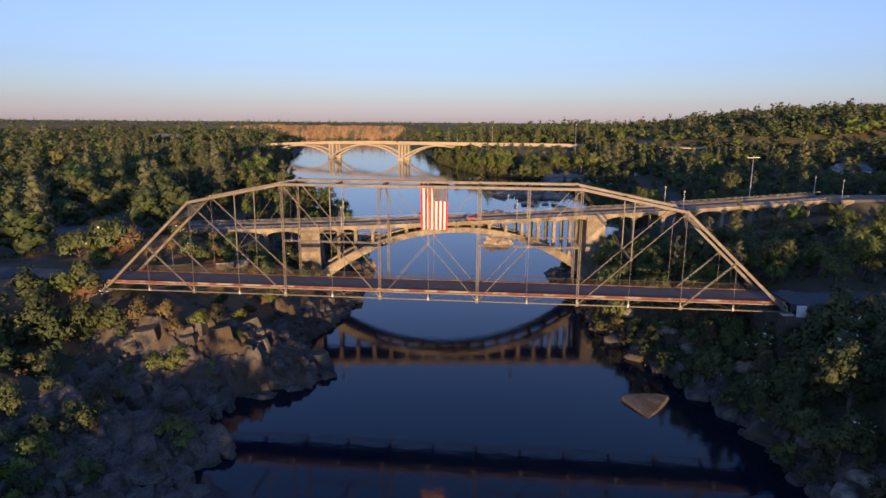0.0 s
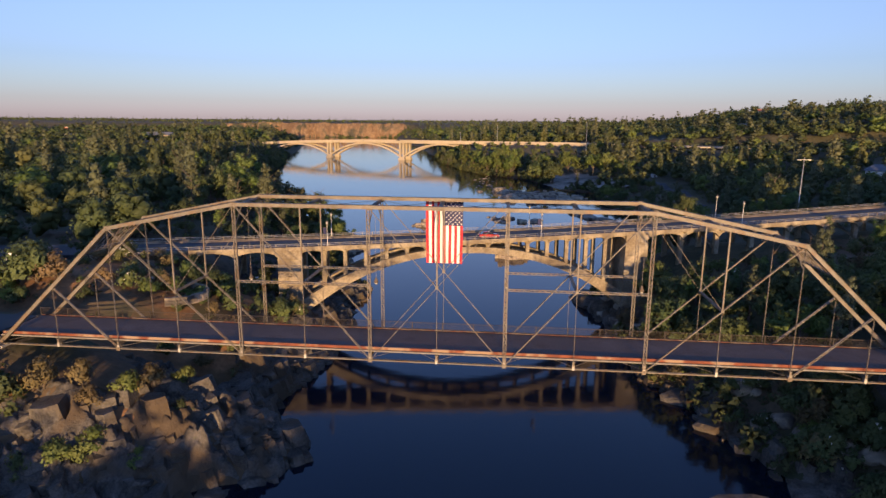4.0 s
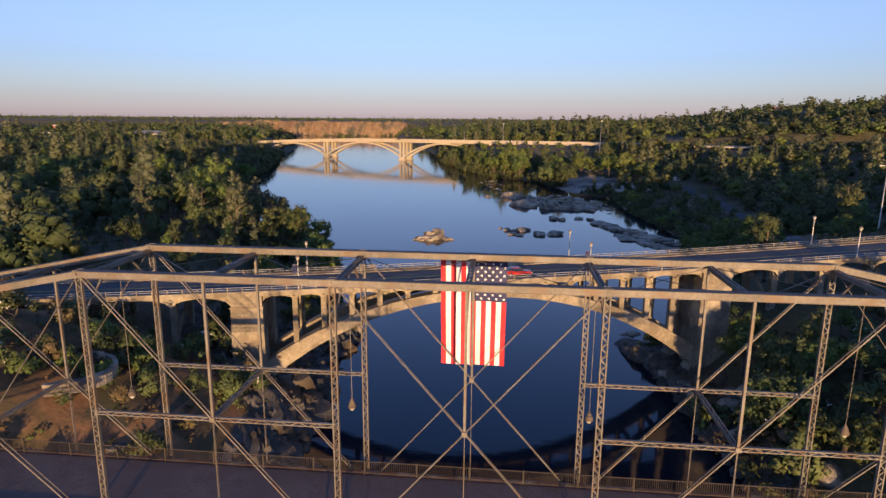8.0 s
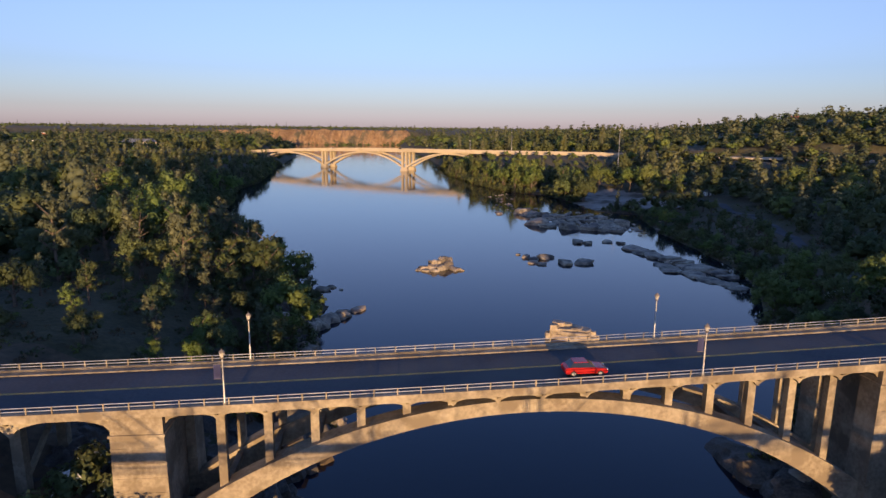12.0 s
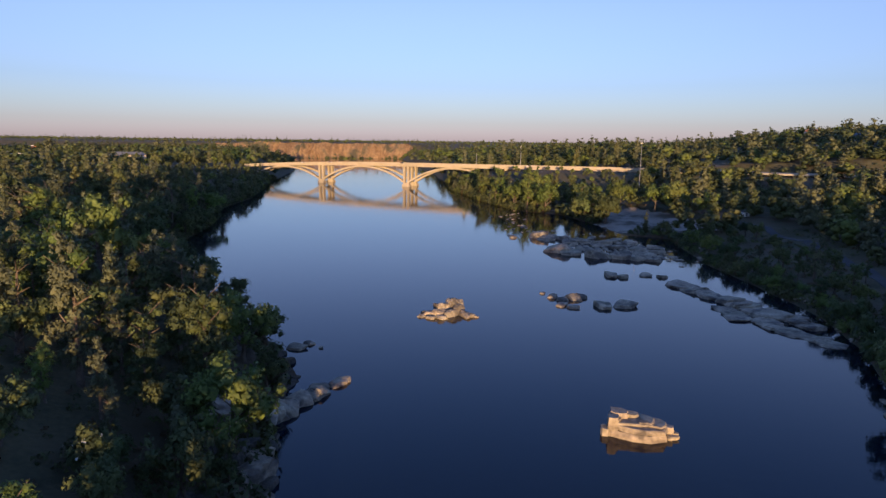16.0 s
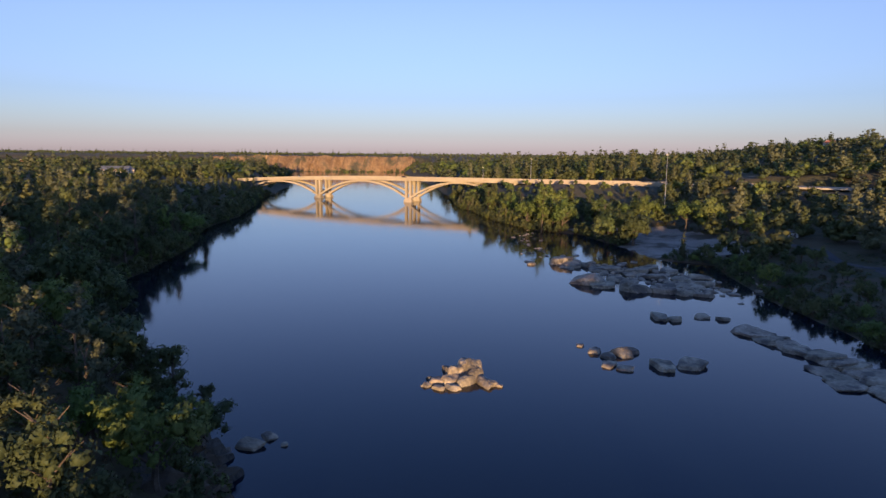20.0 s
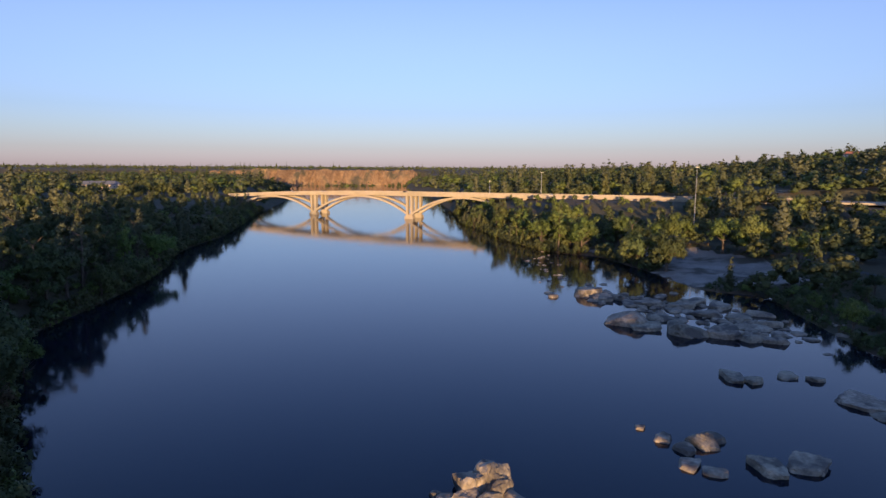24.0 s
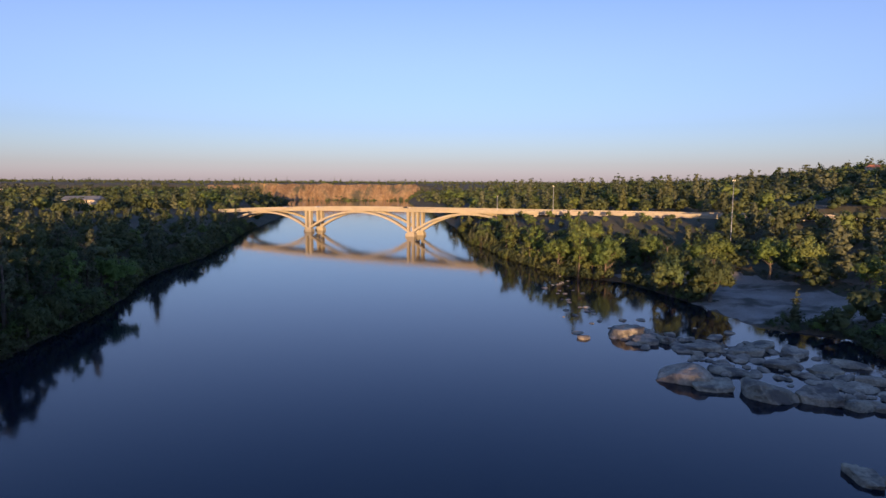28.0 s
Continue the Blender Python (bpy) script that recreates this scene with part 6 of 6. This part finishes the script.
    # ledges on the left bank below the truss
    for k in range(16):
        y = rng.uniform(-44, 62)
        d = abs(rng.gauss(0, 9)) + 0.3
        if 12 < y < 44:
            d *= 0.6
        x = float(shore_left(y)) - d
        s = rng.uniform(0.8, 1.9) * (1.25 if d < 7 else 0.8)
        boulder(x, y, s * rng.uniform(0.6, 1.1), s * rng.uniform(0.9, 1.7), s * rng.uniform(0.35, 0.6), rng.uniform(-45, 20), -0.2 * s, rng.randrange(8), "fractured grey granite slab on the river bank", rng.uniform(-22, 8), "bank boulders")
    for x, y, sx, sy, sz, turn in ((-24, -38, 6.5, 4.5, 2.2, 20), (-30, -36, 6.5, 5.5, 2.8, -10), (-38, -34, 6, 6, 3, 30), (-24.5, -12, 4.6, 3.6, 2.6, 10), (-20.5, -9, 3.4, 2.8, 2.6, 30), (-31, -22, 4.5, 4, 2.4, 0), (-26, -2, 4.5, 4.5, 3.4, 15), (-25.5, 8, 4.2, 4.0, 3.2, 0), (-26, 18, 4.0, 3.4, 2.6, 0), (-25, 50, 4.2, 4.2, 3.4, 10), (-26.5, 62, 4.5, 3.8, 2.6, 30), (-24, 40, 3.6, 4.2, 2.4, 15)):
        boulder(x, y, 0.5 * sx, 0.5 * sy, 0.55 * sz, turn, -0.25 * sz, rng.randrange(8), "broad grey granite outcrop at the water's edge", rng.uniform(-5, 5), "bank boulders")
    # right bank
    for k in range(60):
        y = rng.uniform(-42, 84)
        d = rng.uniform(-2.0, 4.5)
        s = rng.uniform(0.7, 2.0)
        boulder(float(shore_right(y)) + d, y, s * rng.uniform(1, 1.5), s, s * rng.uniform(0.5, 0.9), rng.uniform(0, 360), -0.2 * s, rng.randrange(8), "small shaded boulder along the bank", rng.uniform(-10, 10), "bank boulders")
    for x, y, s in ((28.5, 70, 3.6), (26.5, 74, 2.8), (31, 64, 3.4), (47, -10, 2.8), (49, -17, 2.6), (44, -4, 2.4), (50, -36, 3.2), (38, 12, 2.6), (36, 20, 2.8), (41, 6, 2.2)):
        boulder(x, y, s * 1.25, s, s * 0.8, rng.uniform(0, 360), -0.25 * s, rng.randrange(8), "large shaded boulder along the bank", 0, "bank boulders")
    for k in range(70):
        y = rng.uniform(100, 300)
        d = rng.uniform(-3, 3)
        s = rng.uniform(0.4, 1.3)
        boulder(float(shore_right(y)) + d, y, s * 1.4, s, s * 0.6, rng.uniform(0, 360), -0.15 * s, rng.randrange(8), "small grey boulder along the bank", 0, "bank boulders")


build_boulders()


def build_small_boulders():
    V, F, base = [], [], 0
    for which, m in PEBBLES:
        me = PEBBLE_MESHES[which % 4]
        v = np.array([m @ p.co for p in me.vertices])
        f = np.array([p.vertices[:] for p in me.polygons])
        V.append(v)
        F.append(f + base)
        base += len(v)
    me = numpy_mesh("small_boulders", np.concatenate(V), np.concatenate(F), [ROCK])
    tagged(new("small_boulders", me), "strewn small grey boulders along the water", "boulders", kind="stuff")


build_small_boulders()


# ---- fractured ledges on the banks ----
def build_ledges(x0, x1, y0, y1, reach, high, seed, label, step=0.6):
    """Blocky tilted facets over a stretch of bank, sinking under the soil away from the water."""
    rng = np.random.default_rng(seed)
    xs, ys = np.arange(x0, x1, step), np.arange(y0, y1, step)
    X, Y = np.meshgrid(xs, ys)
    base = ground_height(X, Y)
    d = np.maximum(shore_left(Y) - X, X - shore_right(Y))
    pts = np.stack([X.ravel(), Y.ravel()], 1)
    total = np.zeros(len(pts))
    for size, tall, tilt in ((4.6, 0.7, 0.16), (2.0, 0.5, 0.24), (0.95, 0.24, 0.25)):
        count = int((x1 - x0) * (y1 - y0) / size ** 2)
        seeds = np.stack([rng.uniform(x0, x1, count), rng.uniform(y0, y1, count)], 1)
        lift, slope = rng.uniform(-0.5, 1, count) * tall, rng.normal(scale=tilt, size=(count, 2))
        bent = pts + 0.5 * np.stack([waves(pts[:, 0], pts[:, 1], 2.2, 1), waves(pts[:, 0], pts[:, 1], 2.2, 2)], 1)
        near = np.empty(len(pts), int)
        for a in range(0, len(pts), 4000):
            q = bent[a:a + 4000]
            near[a:a + 4000] = np.argmin((q[:, None, 0] - seeds[None, :, 0]) ** 2 + (q[:, None, 1] - seeds[None, :, 1]) ** 2, 1)
        total += lift[near] + np.clip(((pts - seeds[near]) * slope[near]).sum(1), -0.8, 0.8)
    reach = reach * (1 - 0.72 * ease(12, 16, Y) * ease(48, 44, Y) * (X < 0))
    fade = ease(-2.5, 0.8, d) * (1 - ease(reach * 0.45, reach, d + 4 * waves(X, Y, 9, seed)))
    Z = base - 1.1 + (0.85 + 0.75 * high * (total.reshape(X.shape) + 0.35)) * fade
    n, k = len(xs), len(ys)
    i = (np.arange(k - 1)[:, None] * n + np.arange(n - 1)[None]).ravel()
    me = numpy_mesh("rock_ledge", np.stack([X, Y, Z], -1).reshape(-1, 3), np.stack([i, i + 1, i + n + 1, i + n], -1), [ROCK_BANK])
    tagged(new("rock_ledge", me), label, "rock ledge", kind="structure")


def build_blocks(y0, y1, side, count, reach, sizes, strike, seed, label):
    """Jointed angular blocks that step down a bank to the water."""
    rng = random.Random(seed)
    blocks = Shape()
    for k in range(count):
        y = rng.uniform(y0, y1)
        far = reach(y)
        d = -1.2 + far * rng.random() ** 1.4
        x = float(shore_left(y) if side < 0 else shore_right(y)) + side * d
        a = rng.uniform(*sizes) * (1.0 if rng.random() < 0.8 else 1.5)
        h = a * rng.uniform(0.3, 0.75)
        m = pose(x, y, max(-0.3, float(ground_height(x, y))), rng.uniform(-14, 10), side * rng.uniform(2, 20), strike + rng.gauss(0, 14))
        slab = slab_shape(rng, a * rng.uniform(0.45, 0.8), a * rng.uniform(0.8, 1.3), -1.6, h, 7)
        blocks.add([m @ Vector(p) for p in slab.v], slab.f)
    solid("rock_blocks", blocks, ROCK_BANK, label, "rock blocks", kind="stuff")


def left_reach(y):
    return 24 if y < 12 else 6 if y < 46 else 9


build_blocks(-48, 78, -1, 900, left_reach, (0.6, 1.9), 35, 8, "angular granite blocks of a fractured river bank")
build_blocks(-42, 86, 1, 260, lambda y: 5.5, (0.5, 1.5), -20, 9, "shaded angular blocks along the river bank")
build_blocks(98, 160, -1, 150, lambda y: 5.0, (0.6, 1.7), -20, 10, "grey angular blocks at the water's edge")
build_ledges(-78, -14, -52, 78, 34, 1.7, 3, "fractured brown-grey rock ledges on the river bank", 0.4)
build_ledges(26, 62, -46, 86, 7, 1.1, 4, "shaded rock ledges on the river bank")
build_ledges(-66, -26, 78, 170, 13, 1.5, 5, "grey rock ledges jutting into the river")


# ---- the clay bluff ----
def build_bluff():
    n, rows = 260, 16
    vs, fs = [], []
    for j in range(rows + 1):
        for i in range(n + 1):
            t, h = i / n, j / rows
            x = -680 + 460 * t
            gully = abs(noise.noise(Vector((x * 0.045, 0.3 * h, 3.0)))) + 0.5 * abs(noise.noise(Vector((x * 0.13, 0.5 * h, 8.0))))
            y = 1288 + 115 * t + 26 * h ** 1.3 + 26 * gully * (0.4 + h) + 3 * noise.noise(Vector((x * 0.2, h * 5.0, 2.0)))
            top = 33.5 + 5 * noise.noise(Vector((x * 0.012, 0, 1))) + 3 * noise.noise(Vector((x * 0.06, 0, 5)))
            top *= 0.35 + 0.65 * float(ease(0, 0.08, t)) * float(ease(1, 0.95, t))
            vs.append((x, y, -2 + h * top))
    for j in range(rows):
        for i in range(n):
            a = j * (n + 1) + i
            fs.append((a, a + 1, a + n + 2, a + n + 1))
    solid("bluff", Shape().add(vs, fs), CLIFF, "eroded orange clay bluff beyond the river", "cliff", kind="structure", smooth=True, m=Matrix.Translation((0.25, -0.187, 0)) @ Matrix.Scale(1.0678, 4))


build_bluff()


# ---- roads ----
def ribbon(name, points, wide, mat, label, lift=0.06, z_of=None, kind="structure"):
    """A strip along points (x, y), laid on the ground."""
    vs, fs = [], []
    line = []
    for a, b in zip(points, points[1:]):
        steps = max(2, int(math.dist(a, b) / 4))
        line += [(a[0] + (b[0] - a[0]) * k / steps, a[1] + (b[1] - a[1]) * k / steps) for k in range(steps)]
    line.append(points[-1])
    for k, p in enumerate(line):
        q, r = line[max(0, k - 1)], line[min(len(line) - 1, k + 1)]
        t = Vector((r[0] - q[0], r[1] - q[1])).normalized()
        s = Vector((-t.y, t.x)) * (wide / 2)
        for o in (-1, -0.33, 0.33, 1):
            x, y = p[0] + s.x * o, p[1] + s.y * o
            z = z_of(p) if z_of else max(float(ground_height(x, y)), 0.3)
            vs.append((x, y, z + lift))
        for o in (1, -1):
            x, y = p[0] + s.x * o * 1.02, p[1] + s.y * o * 1.02
            vs.append((x, y, (z_of(p) if z_of else float(ground_height(x, y))) - 1.2))
    for k in range(len(line) - 1):
        a, b = 6 * k, 6 * k + 6
        for o in range(3):
            fs.append((a + o, b + o, b + o + 1, a + o + 1))
        fs += [(a + 3, b + 3, b + 4, a + 4), (a + 5, b + 5, b, a)]
    return solid(name, Shape().add(vs, fs), mat, label, "road", kind=kind)


ribbon("path", PATH_LINE, 4.0, ASPHALT, "winding grey asphalt footpath", 0.12)


def truss_road(p):
    return 17.0


ribbon("road", [(-58.6, 4.1), (-100, 4.1), (-190, 2.0)], 7.5, ASPHALT, "grey asphalt approach road to the truss bridge", 0.0, truss_road)
ribbon("road", [(58.6, 4.1), (100, 4.1), (180, 8.0)], 7.5, ASPHALT, "grey asphalt approach road to the truss bridge", 0.0, truss_road)


def arch_road(side):
    end = ROAD_FROM if side < 0 else ROAD_TO
    line = [tuple((ARCH @ Vector((end + side * k, ARCH_WIDE / 2, 0)))[:2]) for k in (0, 40, 120, 260)]
    level = kerb_z(end)
    return line, lambda p: level - 0.02


for side in (-1, 1):
    line, level = arch_road(side)
    ribbon("road", line, 11.0, ASPHALT, "dark asphalt road leading onto the arch bridge", 0.0, level)


HIGHWAY_END = 2 * FAR_SPAN + 170
ribbon("road", [tuple((FAR @ Vector((HIGHWAY_END + k, FAR_WIDE / 2, 0)))[:2]) for k in (-1, 60, 140, 250)], 22.0, CONCRETE_PALE, "pale concrete highway beyond its bridge", 0.0, lambda p: (far_z(HIGHWAY_END) - 0.27) * FAR_SCALE)


# ---- abutments ----
def build_abutments():
    for side in (-1, 1):
        s = Shape()
        x0, x1 = (-62.5, -57.2) if side < 0 else (57.2, 62.5)
        s.hexa([(x0 - 0.5, -2.2, 0), (x1 + 0.5, -2.2, 0), (x1 + 0.5, TRUSS_DEEP + 2.2, 0), (x0 - 0.5, TRUSS_DEEP + 2.2, 0), (x0, -1.6, 15.3), (x1, -1.6, 15.3), (x1, TRUSS_DEEP + 1.6, 15.3), (x0, TRUSS_DEEP + 1.6, 15.3)])
        back = (x0, x0 + 2.2) if side < 0 else (x1 - 2.2, x1)
        s.box(back[0], -1.3, 15.3, back[1], TRUSS_DEEP + 1.3, 16.95)
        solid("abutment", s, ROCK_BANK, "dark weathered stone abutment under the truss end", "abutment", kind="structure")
        for y in (0.0, TRUSS_DEEP):
            x = side * 58.0
            shoe = thing("bearing_block", pose(x, y, 15.3), "pale bearing block under the end post", "bearing", "bearing blocks of the truss")
            part("block", Shape().box(-0.9, -0.7, 0, 0.9, 0.7, 0.28), PIPE_WHITE, shoe)
            part("shoe", Shape().hexa([(-0.5, -0.35, 0.28), (0.5, -0.35, 0.28), (0.5, 0.35, 0.28), (-0.5, 0.35, 0.28), (-0.15, -0.3, 0.62), (0.15, -0.3, 0.62), (0.15, 0.3, 0.62), (-0.15, 0.3, 0.62)]), STEEL_DARK, shoe)
    for side, end in ((-1, ROAD_FROM), (1, ROAD_TO)):
        s = Shape().box(min(end, end + side * 4), 0.1, -2 if side < 0 else 4, max(end, end + side * 4), ARCH_WIDE - 0.1, kerb_z(end) - 0.1)
        solid("abutment", s, CONCRETE, "concrete abutment at the end of the arch bridge", "abutment", kind="structure", m=ARCH)
    # the pale wall at the truss bridge's right end
    solid("end_wall", Shape().box(58.9, -1.5, 15.4, 60.3, -1.2, 17.1).box(58.9, -1.6, 17.1, 60.3, -1.1, 17.2), WHITE_PAINT, "short white wall at the truss bridge end", "wall", kind="structure")


build_abutments()


# ---- poles ----
def build_tall_pole(x, y, top, arm, label):
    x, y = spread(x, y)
    z = float(ground_height(x, y))
    pole = thing("light_pole", pose(x, y, z - 0.3), label, "light pole")
    h = top - z + 0.3
    part("mast", Shape().lathe(0, 0, [(0.30, 0), (0.26, 0.4), (0.2, 1.0), (0.11, h)], 8), GALVANISED, pole, smooth=True)
    part("cross_arm", Shape().beam((-arm, 0, h - 0.6), (arm, 0, h - 0.6), 0.12, 0.12), GALVANISED, pole)
    for s in (-1, 1):
        part("lamp_head", Shape().box(s * arm - 0.35, -0.22, h - 0.72, s * arm + 0.35, 0.22, h - 0.50), GALVANISED, pole)
    part("tip", Shape().rod((0, 0, h - 0.1), (0, 0, h + 0.5), 0.04, 6), GALVANISED, pole)


build_tall_pole(98.9, 136.0, 33.4, 1.9, "tall pale pole with a cross arm above the wood")
build_tall_pole(69.4, 430.0, 43.8, 0.5, "very tall grey highway light mast above the wood")
for u, high in ((149.3, 11.5), (189.0, 19.0)):
    w = FAR @ Vector((u, FAR_WIDE - 2.0, 0))
    lamp_far = thing("light_pole", Matrix.Translation((w.x, w.y, far_z(u) - 0.26)), "tall slim light pole on the highway bridge", "light pole")
    part("mast", Shape().lathe(0, 0, [(0.28, 0), (0.22, 1), (0.12, high)], 8), GALVANISED, lamp_far, smooth=True)
    part("lamp_head", Shape().box(-0.6, -0.25, high - 0.1, 0.6, 0.25, high + 0.12), GALVANISED, lamp_far)


# ---- cars ----
def build_car(m, paint, label, length=4.4):
    car = thing("car", m, label, "car")
    L, W = length, 1.78
    side = [(-0.5, 0.35), (-0.5, 0.80), (-0.47, 0.92), (-0.36, 0.98), (0.20, 0.95), (0.42, 0.86), (0.49, 0.72), (0.5, 0.38)]
    body = Shape()
    n = len(side)
    for k, w in ((0, 0.47), (1, 0.5), (2, 0.5), (3, 0.47)):
        y = (-0.5, -0.42, 0.42, 0.5)[k] * W
        body.v += [(x * L * (0.985 if k in (0, 3) else 1.0), y, z - (0.03 if k in (0, 3) else 0)) for x, z in side]
    for k in range(3):
        body.f += [(k * n + i, k * n + (i + 1) % n, (k + 1) * n + (i + 1) % n, (k + 1) * n + i) for i in range(n)]
    body.f += [tuple(range(n)), tuple(reversed(range(3 * n, 4 * n)))]
    shell = part("body", body, paint, car)
    part("cabin", Shape().hexa([(-0.42 * L, -0.46 * W, 0.93), (0.22 * L, -0.46 * W, 0.93), (0.22 * L, 0.46 * W, 0.93), (-0.42 * L, 0.46 * W, 0.93), (-0.30 * L, -0.37 * W, 1.42), (0.02 * L, -0.37 * W, 1.42), (0.02 * L, 0.37 * W, 1.42), (-0.30 * L, 0.37 * W, 1.42)]), DARK_GLASS, car, "dark tinted cabin windows")
    part("roof", Shape().box(-0.305 * L, -0.375 * W, 1.41, 0.03 * L, 0.375 * W, 1.46), paint, car)
    for sx in (-0.31, 0.32):
        for sy in (-1, 1):
            wheel = part("wheel", Shape().rod((sx * L, sy * 0.40 * W, 0.32), (sx * L, sy * 0.505 * W, 0.32), 0.32, 14), RUBBER, car)
            part("rim", Shape().rod((sx * L, sy * 0.50 * W, 0.32), (sx * L, sy * 0.515 * W, 0.32), 0.19, 10), GALVANISED, wheel)
    for sy in (-0.36, 0.36):
        part("headlight", Shape().box(0.488 * L, sy * W - 0.16, 0.62, 0.505 * L, sy * W + 0.16, 0.74), WHITE_PAINT, car)
        part("tail_light", Shape().box(-0.505 * L, sy * W - 0.13, 0.66, -0.494 * L, sy * W + 0.13, 0.86), FLAG_RED, car)
    return car


build_car(ARCH @ pose(5.4, 3.4, kerb_z(5.4), 0, 0, 0), CAR_RED, "bright red hatchback on the arch bridge road")
for u, y, paint, label in ((-22, 5, WHITE_PAINT, "white car on the highway bridge"), (8, 5, WHITE_PAINT, "white car on the highway bridge"), (83, 9, RUBBER, "dark car on the highway bridge"), (201, 5, WHITE_PAINT, "white car on the highway bridge")):
    build_car(FAR @ pose(u, y, far_z(u) - 0.25), paint, label)


# ---- banners on the near lamps ----
for u in (-29.5, 16.3):
    banner = thing("banner", ARCH @ pose(u - 0.1, 0.2, kerb_z(u) + 2.9), "dark hanging banner on a lamp post", "banner", "banners on lamp posts")
    part("cloth", Shape().box(-0.72, -0.015, 0.0, -0.08, 0.015, 1.35), FLAG_BLUE, banner)
    part("rod", Shape().rod((-0.76, 0, 1.38), (0.05, 0, 1.38), 0.02, 6).rod((-0.76, 0, -0.03), (0.05, 0, -0.03), 0.02, 6), STEEL_DARK, banner)


# ---- the stone terrace beside the road ----
def build_terrace():
    z = float(ground_height(-50.5, 29.0))
    wall = thing("stone_wall", pose(-50.5, 29.0, z), "low curved stone wall of a lookout", "wall")
    for k in range(18):
        a = radians(-70 + 11 * k)
        stone = Shape().box(-0.58, -0.28, -0.9, 0.58, 0.28, 0.55 + 0.06 * ((k * 5) % 3))
        ob = part("stone", stone, ROCK, wall)
        ob.location, ob.rotation_euler = (6.2 * math.cos(a), 6.2 * math.sin(a) * 0.8, 0.2), (0, 0, a + math.pi / 2)
    for dx, dy, h in ((-3.6, 0.5, 1.7), (-1.8, 2.6, 1.5)):
        x, y = -50.5 + dx, 29.0 + dy
        zz = float(ground_height(x, y))
        post = thing("stone_post", pose(x, y, zz - 0.3), "pale square stone post of a lookout", "post", "posts of the lookout")
        part("shaft", Shape().box(-0.32, -0.32, 0, 0.32, 0.32, h), CONCRETE, post)
        part("cap", Shape().hexa([(-0.42, -0.42, h), (0.42, -0.42, h), (0.42, 0.42, h), (-0.42, 0.42, h), (-0.3, -0.3, h + 0.22), (0.3, -0.3, h + 0.22), (0.3, 0.3, h + 0.22), (-0.3, 0.3, h + 0.22)]), CONCRETE_PALE, post)


build_terrace()


# ---- buildings ----
def build_house(x, y, w, d, h, turn, wall, roof, label, storeys=1, flat=False, lift=0.0):
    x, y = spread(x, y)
    z = float(ground_height(x, y)) + lift
    house = thing("house", pose(x, y, z, 0, 0, turn), label, "house")
    part("wall", Shape().box(-w / 2, -d / 2, -2.0 - lift, w / 2, d / 2, h), wall, house)
    if flat:
        part("roof", Shape().box(-w / 2 - 0.4, -d / 2 - 0.4, h, w / 2 + 0.4, d / 2 + 0.4, h + 0.6), roof, house)
    else:
        r = Shape().add([(-w / 2 - 0.7, -d / 2 - 0.7, h), (w / 2 + 0.7, -d / 2 - 0.7, h), (w / 2 + 0.7, d / 2 + 0.7, h), (-w / 2 - 0.7, d / 2 + 0.7, h), (-w / 2 + d * 0.3, 0, h + d * 0.3), (w / 2 - d * 0.3, 0, h + d * 0.3)],
                        [(3, 2, 1, 0), (0, 1, 5, 4), (1, 2, 5), (2, 3, 4, 5), (3, 0, 4)])
        part("roof", r, roof, house)
    count = max(2, int(w / 3.2))
    for s in range(storeys):
        for k in range(count):
            cx = -w / 2 + (k + 0.5) * w / count
            cz = h * (s + 0.55) / storeys
            win = part("window", Shape().box(cx - 0.75, -d / 2 - 0.08, cz - 0.7, cx + 0.75, -d / 2 - 0.002, cz + 0.7), WHITE_PAINT, house)
            part("pane", Shape().box(cx - 0.62, -d / 2 - 0.10, cz - 0.58, cx + 0.62, -d / 2 - 0.082, cz + 0.58), DARK_GLASS, win)


build_house(394, 937, 20, 12, 7.5, -20, WALL_TAN, BRICK_RED, "tan house with a red roof on the hilltop", 2)
build_house(-515, 638, 18, 10, 4.5, 35, WHITE_PAINT, ROOF_GREY, "low pale building among trees", 1, True)
build_house(-530, 628, 12, 9, 4.0, 35, WALL_TAN, ROOF_GREY, "low tan building among trees", 1)
build_house(-688, 862, 9, 9, 8.5, 35, BRICK_RED, WHITE_PAINT, "square brick tower with a pale top above the trees", 2, True)
build_house(-402, 640, 36, 12, 4.2, 30, WALL_TAN, ROOF_GREY, "long low building with a blue-grey roof among trees", 1, False, 2.0)
build_house(262, 640, 16, 9, 4.5, -15, WHITE_PAINT, ROOF_GREY, "white bungalow on the wooded hillside", 1)
build_house(330, 700, 14, 9, 5.0, -30, WALL_TAN, ROOF_GREY, "tan bungalow on the wooded hillside", 1)
build_house(214, 292, 22, 12, 5.0, -28, WHITE_PAINT, ROOF_GREY, "long white building on the slope above the river", 1)
hut = thing("hut", pose(111.3, 373.0, float(ground_height(111.3, 373.0)), 0, 0, 15), "small white hut beside the gravel beach", "hut")
part("wall", Shape().box(-1.7, -1.3, -0.5, 1.7, 1.3, 2.2), WHITE_PAINT, hut)
part("roof", Shape().add([(-2, -1.6, 2.2), (2, -1.6, 2.2), (2, 1.6, 2.2), (-2, 1.6, 2.2), (-2, 0, 3.0), (2, 0, 3.0)], [(3, 2, 1, 0), (0, 1, 5, 4), (1, 2, 5), (2, 3, 4, 5), (3, 0, 4)]), ROOF_GREY, hut)
part("door", Shape().box(-0.5, -1.36, 0, 0.5, -1.302, 1.95), ROOF_GREY, hut)
